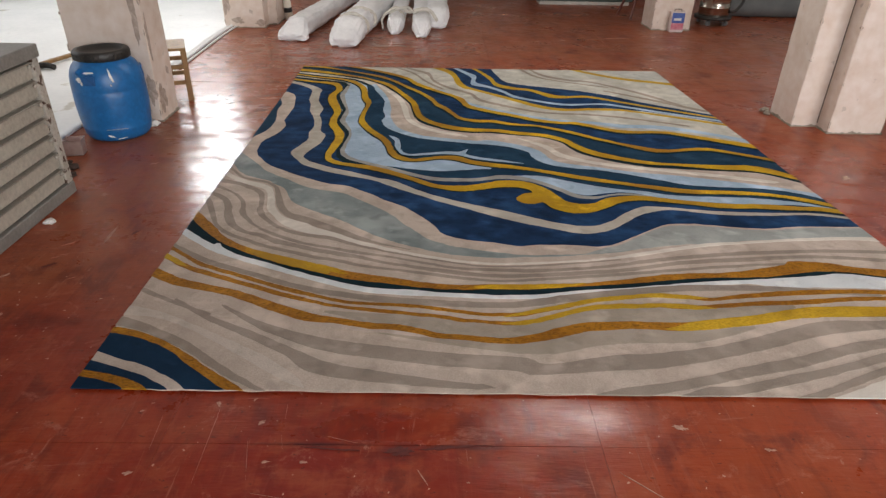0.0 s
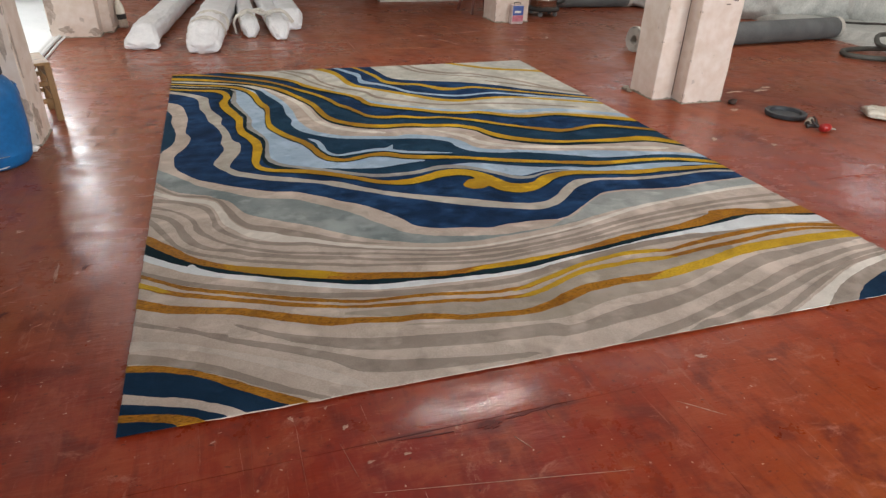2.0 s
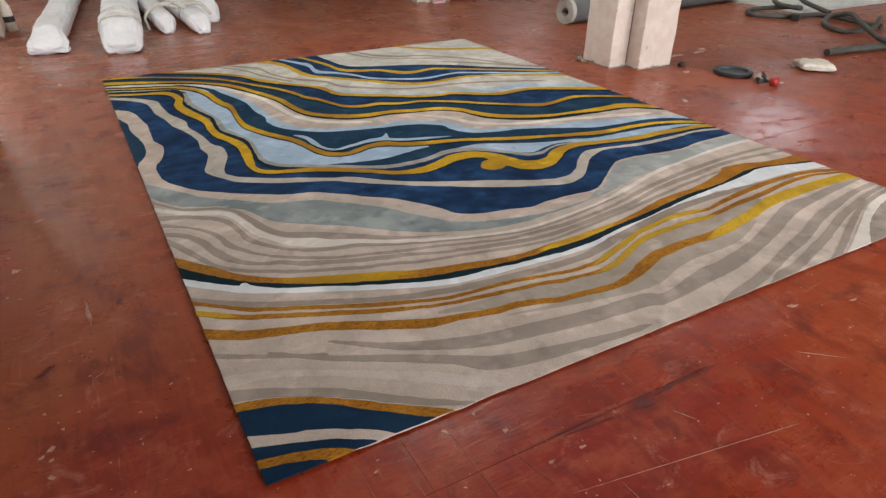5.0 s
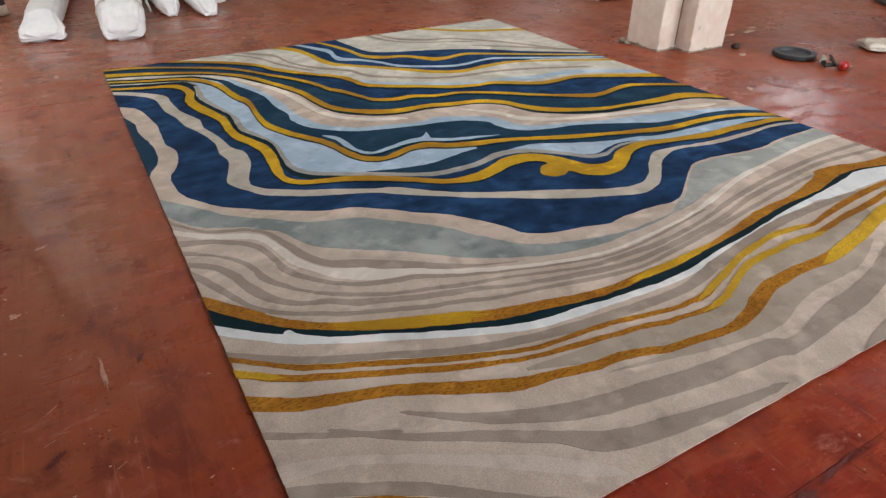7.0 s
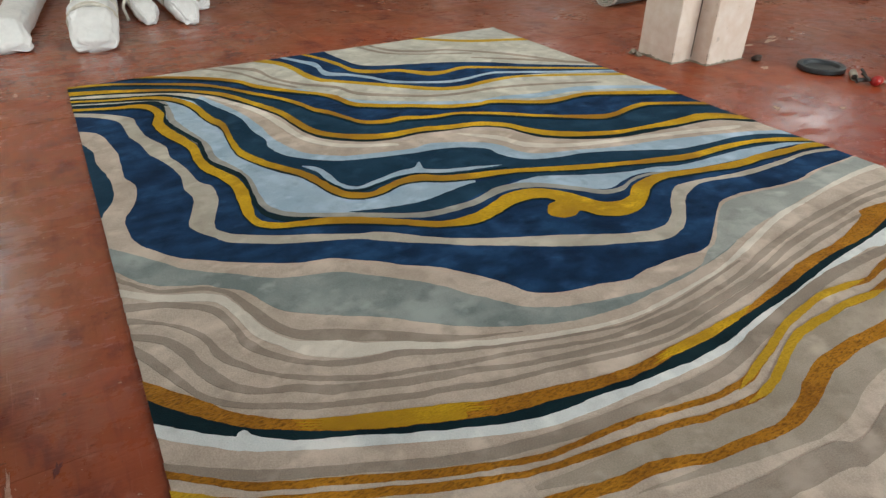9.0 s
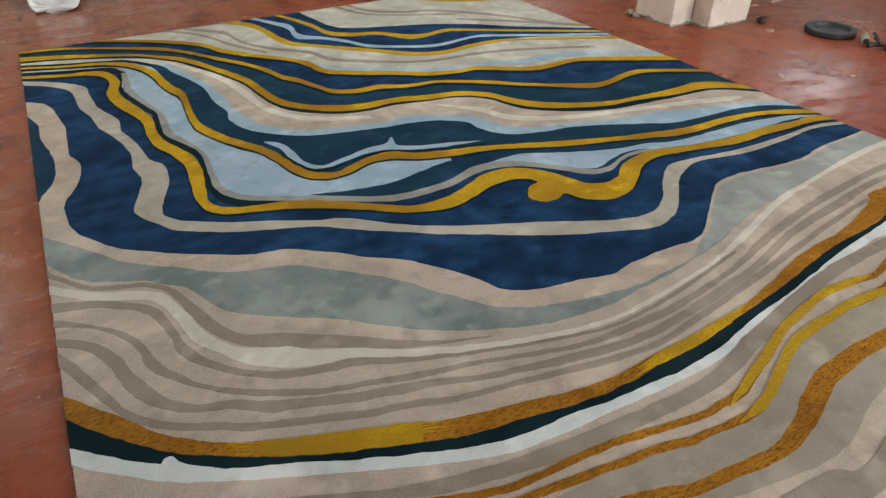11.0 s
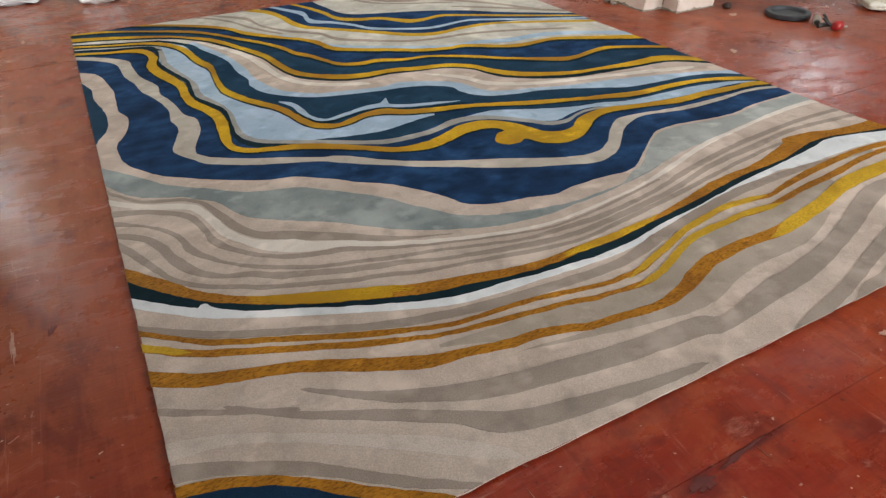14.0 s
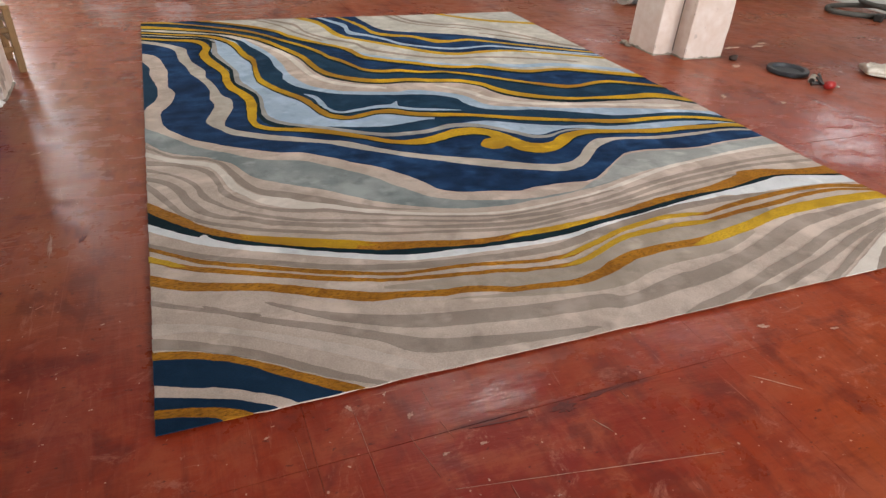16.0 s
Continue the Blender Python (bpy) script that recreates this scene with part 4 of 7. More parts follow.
stripe("gold",
       [(-0.048, 1.176), (-0.003, 1.114), (0.056, 1.042), (0.107, 0.985), (0.157, 0.935), (0.206, 0.891), (0.288, 0.837), (0.359, 0.796), (0.465, 0.741), (0.575, 0.697), (0.709, 0.646), (0.809, 0.617), (0.918, 0.599), (1.043, 0.574), (1.166, 0.562), (1.319, 0.568), (1.462, 0.568), (1.635, 0.591), (1.858, 0.617), (2.072, 0.654), (2.204, 0.67), (2.429, 0.681), (2.649, 0.725), (2.787, 0.723), (3.038, 0.666), (3.205, 0.641)],
       [(-0.047, 1.237), (-0.004, 1.196), (0.062, 1.114), (0.115, 1.052), (0.164, 0.983), (0.214, 0.934), (0.265, 0.894), (0.317, 0.862), (0.426, 0.812), (0.54, 0.769), (0.656, 0.726), (0.734, 0.691), (0.838, 0.663), (0.946, 0.639), (1.074, 0.607), (1.196, 0.595), (1.359, 0.603), (1.502, 0.605), (1.665, 0.614), (1.848, 0.649), (2.01, 0.687), (2.112, 0.699), (2.264, 0.708), (2.408, 0.737), (2.543, 0.778), (2.585, 0.806), (2.722, 0.799), (2.862, 0.759), (3.004, 0.747), (3.103, 0.744), (3.304, 0.732)])
stripe("taupe",
       [(-0.086, 0.941), (-0.048, 0.893), (-0.007, 0.859), (0.175, 0.734), (0.384, 0.641), (0.612, 0.541), (0.861, 0.479), (1.085, 0.453), (1.34, 0.442), (1.493, 0.461), (1.676, 0.506), (2.042, 0.567), (2.399, 0.578), (2.758, 0.552), (2.822, 0.555)],
       [(-0.086, 0.943), (-0.042, 0.923), (-0.002, 0.89), (0.181, 0.764), (0.391, 0.667), (0.622, 0.569), (0.875, 0.516), (1.105, 0.491), (1.36, 0.479), (1.523, 0.516), (1.706, 0.555), (2.072, 0.612), (2.43, 0.611), (2.779, 0.571), (2.822, 0.557)])
stripe("gold",
       [(-0.072, 0.918), (-0.048, 0.888), (-0.008, 0.848), (0.081, 0.775), (0.171, 0.707), (0.358, 0.622), (0.545, 0.535), (0.696, 0.486), (0.76, 0.464), (0.836, 0.453), (0.921, 0.449), (1.054, 0.436), (1.126, 0.421), (1.198, 0.407), (1.269, 0.395), (1.341, 0.392), (1.402, 0.39), (1.483, 0.415), (1.544, 0.434), (1.625, 0.461), (1.717, 0.491), (1.808, 0.508), (1.93, 0.525), (2.052, 0.517), (2.144, 0.506), (2.276, 0.526), (2.524, 0.555), (2.779, 0.566), (2.964, 0.544), (3.21, 0.461), (3.255, 0.454)],
       [(-0.072, 0.92), (-0.045, 0.903), (-0.004, 0.868), (0.085, 0.794), (0.175, 0.729), (0.364, 0.643), (0.553, 0.559), (0.704, 0.502), (0.768, 0.48), (0.843, 0.47), (0.927, 0.467), (1.065, 0.454), (1.136, 0.439), (1.208, 0.424), (1.279, 0.412), (1.351, 0.412), (1.402, 0.415), (1.483, 0.441), (1.544, 0.46), (1.625, 0.488), (1.727, 0.519), (1.828, 0.536), (1.95, 0.55), (2.072, 0.539), (2.164, 0.527), (2.296, 0.557), (2.555, 0.589), (2.811, 0.595), (2.996, 0.568), (3.232, 0.476), (3.267, 0.456)])
stripe("gold",
       [(-0.087, 0.864), (-0.054, 0.819), (-0.008, 0.774), (0.109, 0.69), (0.219, 0.638), (0.367, 0.573), (0.534, 0.5), (0.674, 0.455), (0.739, 0.435), (0.809, 0.421), (0.885, 0.409), (1.045, 0.385), (1.116, 0.376), (1.178, 0.358), (1.259, 0.348), (1.341, 0.338), (1.412, 0.341), (1.473, 0.356), (1.534, 0.381), (1.605, 0.411), (1.676, 0.436), (1.748, 0.446), (1.819, 0.449), (1.941, 0.458), (2.053, 0.449), (2.287, 0.475), (2.493, 0.49), (2.715, 0.518), (2.932, 0.517), (3.188, 0.442), (3.233, 0.437)],
       [(-0.087, 0.866), (-0.049, 0.845), (-0.003, 0.803), (0.114, 0.719), (0.224, 0.664), (0.374, 0.597), (0.542, 0.524), (0.681, 0.471), (0.746, 0.451), (0.817, 0.438), (0.894, 0.43), (1.055, 0.405), (1.126, 0.396), (1.198, 0.378), (1.269, 0.368), (1.351, 0.36), (1.412, 0.366), (1.463, 0.379), (1.524, 0.404), (1.595, 0.434), (1.676, 0.463), (1.768, 0.476), (1.839, 0.477), (1.961, 0.485), (2.073, 0.475), (2.317, 0.506), (2.514, 0.522), (2.747, 0.547), (2.953, 0.536), (3.199, 0.456), (3.233, 0.439)])
stripe("gold",
       [(-0.102, 0.745), (-0.048, 0.674), (-0.005, 0.633), (0.11, 0.571), (0.239, 0.532), (0.347, 0.497), (0.505, 0.414), (0.648, 0.351), (0.747, 0.341), (0.813, 0.324), (0.883, 0.309), (0.948, 0.307), (1.035, 0.288), (1.097, 0.264), (1.23, 0.248), (1.291, 0.237), (1.362, 0.233), (1.474, 0.25), (1.556, 0.279), (1.637, 0.307), (1.708, 0.315), (1.779, 0.323), (1.851, 0.323), (2.003, 0.317), (2.237, 0.356), (2.432, 0.401), (2.674, 0.416), (2.922, 0.416), (3.167, 0.397), (3.302, 0.409)],
       [(-0.102, 0.747), (-0.039, 0.72), (0.004, 0.688), (0.118, 0.618), (0.246, 0.573), (0.358, 0.537), (0.521, 0.459), (0.666, 0.394), (0.761, 0.37), (0.828, 0.354), (0.898, 0.341), (0.965, 0.338), (1.055, 0.313), (1.117, 0.29), (1.25, 0.275), (1.311, 0.267), (1.372, 0.269), (1.464, 0.296), (1.535, 0.327), (1.636, 0.359), (1.728, 0.366), (1.809, 0.37), (1.881, 0.367), (2.033, 0.371), (2.287, 0.42), (2.494, 0.47), (2.748, 0.48), (2.987, 0.472), (3.233, 0.444), (3.302, 0.412)])
stripe("taupe",
       [(0.326, 0.441), (0.347, 0.42), (0.458, 0.331), (0.556, 0.269), (0.728, 0.191), (0.922, 0.15), (1.129, 0.117), (1.353, 0.098), (1.435, 0.078), (1.659, 0.101), (1.761, 0.109), (1.893, 0.129), (2.056, 0.17), (2.238, 0.224), (2.443, 0.296), (2.622, 0.33), (2.815, 0.356), (3.144, 0.392), (3.256, 0.418)],
       [(0.326, 0.443), (0.352, 0.432), (0.468, 0.358), (0.572, 0.309), (0.751, 0.248), (0.951, 0.213), (1.159, 0.181), (1.394, 0.164), (1.475, 0.132), (1.699, 0.18), (1.791, 0.187), (1.933, 0.208), (2.096, 0.244), (2.278, 0.31), (2.495, 0.383), (2.674, 0.389), (2.857, 0.407), (3.177, 0.428), (3.256, 0.42)])
stripe("taupe",
       [(0.145, 0.477), (0.165, 0.455), (0.293, 0.357), (0.456, 0.262), (0.613, 0.163), (0.682, 0.098), (0.768, 0.062), (0.96, 0.031), (1.13, 0.016), (1.232, 0.009), (1.293, 0.015)],
       [(0.145, 0.478), (0.169, 0.468), (0.3, 0.379), (0.467, 0.292), (0.631, 0.2), (0.711, 0.153), (0.793, 0.118), (0.983, 0.078), (1.14, 0.047), (1.252, 0.031), (1.293, 0.016)])
stripe("taupe",
       [(-0.092, 0.361), (-0.026, 0.32), (0.006, 0.313), (0.101, 0.284), (0.178, 0.243), (0.27, 0.191), (0.386, 0.106), (0.473, 0.044), (0.593, -0.02), (0.619, -0.029)],
       [(-0.092, 0.362), (-0.023, 0.371), (0.01, 0.362), (0.108, 0.322), (0.187, 0.279), (0.282, 0.225), (0.398, 0.133), (0.484, 0.069), (0.598, -0.009), (0.619, -0.028)])
stripe("taupe",
       [(1.589, -0.013), (1.63, -0.014), (1.701, -0.013), (1.803, -0.001), (1.955, 0.036), (2.118, 0.082), (2.29, 0.125), (2.507, 0.202), (2.708, 0.25), (2.925, 0.297), (3.248, 0.326), (3.327, 0.341)],
       [(1.589, -0.012), (1.63, 0.003), (1.711, 0.027), (1.823, 0.046), (1.975, 0.085), (2.148, 0.139), (2.32, 0.185), (2.538, 0.26), (2.74, 0.3), (2.957, 0.333), (3.281, 0.348), (3.327, 0.342)])
stripe("taupe",
       [(1.824, -0.025), (1.864, -0.02), (1.936, -0.008), (2.037, -0.004), (2.21, 0.041), (2.394, 0.095), (2.582, 0.158), (2.763, 0.21), (2.948, 0.255), (3.203, 0.286), (3.271, 0.299)],
       [(1.824, -0.024), (1.874, -0.002), (1.956, 0.028), (2.057, 0.039), (2.24, 0.091), (2.424, 0.141), (2.602, 0.203), (2.784, 0.248), (2.969, 0.283), (3.214, 0.303), (3.271, 0.301)])
stripe("taupe",
       [(2.119, -0.051), (2.18, -0.041), (2.292, -0.011), (2.436, 0.046), (2.593, 0.114), (2.753, 0.179), (2.893, 0.217), (3.159, 0.253), (3.227, 0.268)],
       [(2.119, -0.05), (2.19, -0.019), (2.312, 0.022), (2.456, 0.087), (2.614, 0.151), (2.784, 0.214), (2.926, 0.244), (3.17, 0.27), (3.226, 0.27)])
stripe("cream",
       [(2.396, -0.062), (2.468, -0.027), (2.562, 0.037), (2.7, 0.108), (2.851, 0.163), (3.048, 0.21), (3.194, 0.229)],
       [(2.252, -0.036), (2.385, 0.01), (2.551, 0.081), (2.71, 0.149), (2.883, 0.211), (3.103, 0.245), (3.227, 0.257)])
stripe("navy_deep",
       [(2.574, -0.066), (2.627, -0.02), (2.69, 0.025), (2.765, 0.069), (2.863, 0.105), (2.961, 0.136), (3.093, 0.21), (3.318, 0.24)],
       [(2.825, -0.214), (3.333, -0.215)])
stripe("gold",
       [(-0.077, 0.297), (-0.029, 0.276), (0.004, 0.272), (0.096, 0.248), (0.204, 0.2), (0.29, 0.134), (0.373, 0.067), (0.458, 0.005), (0.545, -0.045), (0.58, -0.057)],
       [(-0.077, 0.298), (-0.03, 0.308), (0.006, 0.304), (0.1, 0.278), (0.21, 0.224), (0.301, 0.161), (0.387, 0.097), (0.473, 0.035), (0.554, -0.028), (0.58, -0.056)])
stripe("gold",
       [(-0.04, 0.06), (0.004, 0.051), (0.06, 0.04), (0.11, 0.024), (0.15, 0.004), (0.18, -0.03)],
       [(-0.04, 0.088), (0.004, 0.079), (0.07, 0.067), (0.136, 0.049), (0.2, 0.022), (0.24, -0.01), (0.265, -0.03)])
stripe("mustard",
       [(1.31, 4.124), (1.34, 4.053), (1.441, 3.85), (1.511, 3.627), (1.551, 3.435), (1.662, 3.343), (1.804, 3.3), (1.925, 3.147), (2.026, 3.126), (2.178, 3.154), (2.279, 3.122), (2.594, 2.936), (3.071, 2.668), (3.123, 2.657)],
       [(1.31, 4.124), (1.35, 4.093), (1.461, 3.89), (1.542, 3.677), (1.582, 3.495), (1.693, 3.403), (1.824, 3.351), (1.966, 3.217), (2.067, 3.186), (2.198, 3.204), (2.299, 3.162), (2.614, 2.966), (3.091, 2.688), (3.123, 2.657)])
stripe("pale_blue",
       [(1.168, 4.106), (1.198, 4.035), (1.339, 3.761), (1.379, 3.639), (1.369, 3.458), (1.49, 3.375), (1.591, 3.253), (1.672, 3.12), (1.844, 3.017), (1.975, 2.955), (2.087, 2.953), (2.269, 2.981), (2.37, 2.949), (2.697, 2.784), (3.072, 2.608), (3.124, 2.607)],
       [(1.168, 4.116), (1.209, 4.075), (1.36, 3.821), (1.42, 3.719), (1.41, 3.528), (1.511, 3.416), (1.612, 3.293), (1.692, 3.161), (1.864, 3.047), (1.996, 2.995), (2.107, 2.993), (2.289, 3.011), (2.4, 2.979), (2.717, 2.814), (3.092, 2.638), (3.124, 2.607)])
stripe("mustard",
       [(0.971, 4.079), (1.001, 4.028), (1.167, 3.834), (1.227, 3.672), (1.247, 3.49), (1.297, 3.358), (1.378, 3.296), (1.641, 3.05), (1.813, 2.886), (1.975, 2.823), (2.137, 2.841), (2.309, 2.849), (2.492, 2.806), (3.052, 2.537), (3.104, 2.537)],
       [(0.972, 4.079), (1.013, 4.058), (1.198, 3.904), (1.258, 3.752), (1.288, 3.56), (1.328, 3.418), (1.399, 3.336), (1.662, 3.1), (1.844, 2.936), (2.006, 2.873), (2.167, 2.891), (2.329, 2.889), (2.512, 2.836), (3.072, 2.567), (3.104, 2.537)])
stripe("mustard",
       [(2.169, 4.05), (2.199, 3.999), (2.421, 3.795), (2.623, 3.661), (2.825, 3.588), (3.101, 3.473), (3.172, 3.472)],
       [(2.169, 4.05), (2.219, 4.039), (2.441, 3.845), (2.653, 3.711), (2.855, 3.638), (3.131, 3.523), (3.172, 3.472)])
stripe("silver",
       [(2.421, 4.066), (2.481, 3.954), (2.612, 3.802), (2.784, 3.679), (3.1, 3.544)],
       [(1.927, 4.244), (3.234, 4.223)])
stripe("taupe",
       [(1.836, 4.095), (1.856, 4.035), (1.946, 3.772), (2.138, 3.618), (2.33, 3.565), (2.613, 3.289), (2.85, 2.963), (2.881, 2.943)],
       [(1.846, 4.105), (1.866, 4.064), (1.967, 3.812), (2.158, 3.658), (2.34, 3.595), (2.644, 3.319), (2.87, 2.993), (2.891, 2.943)])
stripe("taupe",
       [(1.775, 4.046), (1.785, 3.985), (1.886, 3.733), (2.077, 3.589), (2.39, 3.443), (2.431, 3.433)],
       [(1.775, 4.056), (1.805, 4.015), (1.906, 3.762), (2.087, 3.609), (2.4, 3.463), (2.431, 3.433)])
stripe("taupe",
       [(0.837, 3.94), (0.863, 3.909), (0.949, 3.827), (1.025, 3.725), (1.075, 3.523), (1.186, 3.339), (1.338, 3.196), (1.408, 3.023), (1.621, 2.868), (1.793, 2.775), (1.955, 2.742), (2.147, 2.73), (2.39, 2.666), (2.719, 2.541), (2.76, 2.53)],
       [(0.838, 3.95), (0.87, 3.939), (0.959, 3.867), (1.045, 3.775), (1.085, 3.563), (1.196, 3.38), (1.358, 3.226), (1.428, 3.063), (1.641, 2.898), (1.803, 2.805), (1.975, 2.773), (2.157, 2.76), (2.4, 2.696), (2.729, 2.561), (2.76, 2.54)])
stripe("taupe",
       [(0.346, 4.048), (0.376, 4.038), (0.699, 3.962), (0.897, 3.768), (1.004, 3.524), (1.115, 3.34), (1.145, 3.31)],
       [(0.347, 4.058), (0.379, 4.058), (0.705, 3.982), (0.907, 3.798), (1.014, 3.554), (1.125, 3.371), (1.155, 3.32)])
stripe("taupe",
       [(2.37, 3.343), (2.4, 3.312), (2.696, 3.076), (2.954, 2.861), (3.006, 2.85)],
       [(2.38, 3.343), (2.41, 3.332), (2.726, 3.106), (2.985, 2.891), (3.006, 2.85)])
stripe("pale_blue",
       [(1.125, 3.29), (1.145, 3.239), (1.306, 2.953), (1.509, 2.789), (1.863, 2.592), (2.106, 2.558), (2.289, 2.485), (2.523, 2.472), (2.803, 2.378), (3.142, 2.162), (3.206, 2.152)],
       [(1.135, 3.29), (1.165, 3.259), (1.327, 2.994), (1.529, 2.829), (1.894, 2.632), (2.127, 2.599), (2.329, 2.546), (2.574, 2.533), (2.834, 2.418), (3.184, 2.202), (3.206, 2.152)])
stripe("cream",
       [(0.64, 3.428), (0.664, 3.357), (0.814, 3.041), (0.869, 2.756), (0.913, 2.543), (1.041, 2.378), (1.254, 2.274), (1.295, 2.274)],
       [(0.641, 3.428), (0.673, 3.387), (0.837, 3.101), (0.902, 2.817), (0.935, 2.593), (1.051, 2.419), (1.264, 2.305), (1.295, 2.274)])
stripe("cream",
       [(1.6, 2.26), (1.62, 2.23), (1.742, 2.086), (1.802, 1.964), (1.975, 1.86), (2.229, 1.787), (2.505, 1.723), (2.851, 1.629), (2.915, 1.628)],
       [(1.6, 2.26), (1.63, 2.24), (1.772, 2.126), (1.833, 2.004), (1.995, 1.891), (2.249, 1.817), (2.526, 1.754), (2.883, 1.659), (2.926, 1.628)])
stripe("grey",
       [(0.288, 3.575), (0.321, 3.503), (0.408, 3.381), (0.399, 3.209), (0.4, 3.046), (0.445, 2.812), (0.474, 2.66), (0.472, 2.507), (0.531, 2.334), (0.549, 2.211), (0.539, 2.048), (0.57, 1.916), (0.658, 1.833), (0.843, 1.729), (0.977, 1.647), (1.081, 1.595), (1.213, 1.583), (1.315, 1.592), (1.427, 1.622), (1.518, 1.621), (1.62, 1.579), (1.732, 1.477), (1.803, 1.405), (1.895, 1.394), (1.986, 1.434), (2.077, 1.443), (2.22, 1.411), (2.25, 1.411)],
       [(0.288, 3.575), (0.329, 3.544), (0.427, 3.441), (0.432, 3.229), (0.431, 3.097), (0.476, 2.873), (0.509, 2.7), (0.504, 2.558), (0.56, 2.374), (0.581, 2.231), (0.569, 2.068), (0.587, 1.956), (0.667, 1.864), (0.857, 1.76), (0.99, 1.677), (1.101, 1.635), (1.223, 1.624), (1.325, 1.633), (1.447, 1.673), (1.549, 1.661), (1.64, 1.61), (1.752, 1.507), (1.824, 1.435), (1.915, 1.424), (1.996, 1.454), (2.098, 1.463), (2.22, 1.422), (2.25, 1.411)])
stripe("teal",
       [(0.831, 1.78), (0.958, 1.698), (1.06, 1.646), (1.142, 1.625), (1.264, 1.634), (1.376, 1.663), (1.488, 1.682), (1.539, 1.692)],
       [(0.834, 1.78), (0.975, 1.738), (1.121, 1.716), (1.244, 1.736), (1.376, 1.755), (1.518, 1.743)])
stripe("ink",
       [(0.252, 3.504), (0.28, 3.474), (0.387, 3.401), (0.391, 3.29), (0.371, 3.098), (0.425, 2.884), (0.461, 2.741), (0.454, 2.609), (0.459, 2.487), (0.5, 2.385), (0.543, 2.272), (0.533, 2.12), (0.526, 1.987), (0.549, 1.885), (0.615, 1.813), (0.703, 1.782), (0.729, 1.782)],
       [(0.252, 3.504), (0.283, 3.504), (0.398, 3.452), (0.409, 3.3), (0.391, 3.128), (0.442, 2.914), (0.479, 2.771), (0.473, 2.619), (0.475, 2.517), (0.515, 2.425), (0.562, 2.293), (0.552, 2.12), (0.545, 1.997), (0.564, 1.916), (0.626, 1.854), (0.708, 1.802), (0.729, 1.782)])
stripe("ink",
       [(-0.144, 3.551), (-0.112, 3.53), (-0.017, 3.488), (0.152, 3.425), (0.272, 3.383), (0.328, 3.311), (0.336, 3.23), (0.309, 3.098), (0.335, 2.915), (0.386, 2.762), (0.404, 2.671), (0.401, 2.579), (0.413, 2.427), (0.46, 2.314), (0.481, 2.212), (0.48, 2.141), (0.469, 2.039), (0.465, 1.927), (0.489, 1.835), (0.549, 1.783), (0.637, 1.752), (0.724, 1.72), (0.824, 1.668), (0.952, 1.586), (1.04, 1.524), (1.111, 1.482), (1.213, 1.451), (1.315, 1.47), (1.407, 1.5), (1.498, 1.509), (1.569, 1.478), (1.61, 1.417), (1.621, 1.346), (1.662, 1.274), (1.733, 1.233), (1.845, 1.242), (1.946, 1.292), (2.027, 1.352), (2.118, 1.372), (2.2, 1.361), (2.352, 1.329), (2.487, 1.298), (2.654, 1.296), (2.823, 1.285), (2.973, 1.274), (3.159, 1.212), (3.192, 1.201)],
       [(-0.145, 3.581), (-0.113, 3.57), (-0.017, 3.539), (0.154, 3.475), (0.278, 3.443), (0.346, 3.392), (0.378, 3.25), (0.353, 3.118), (0.369, 2.996), (0.416, 2.823), (0.44, 2.711), (0.437, 2.609), (0.445, 2.477), (0.487, 2.365), (0.517, 2.262), (0.522, 2.15), (0.509, 2.039), (0.497, 1.947), (0.507, 1.875), (0.559, 1.824), (0.646, 1.793), (0.736, 1.761), (0.839, 1.709), (0.969, 1.626), (1.06, 1.554), (1.132, 1.523), (1.234, 1.512), (1.335, 1.541), (1.427, 1.571), (1.539, 1.57), (1.61, 1.529), (1.661, 1.477), (1.681, 1.406), (1.722, 1.334), (1.783, 1.303), (1.865, 1.313), (1.956, 1.373), (2.057, 1.413), (2.159, 1.422), (2.23, 1.401), (2.383, 1.369), (2.528, 1.348), (2.706, 1.336), (2.876, 1.325), (3.016, 1.314), (3.181, 1.232), (3.214, 1.211)])
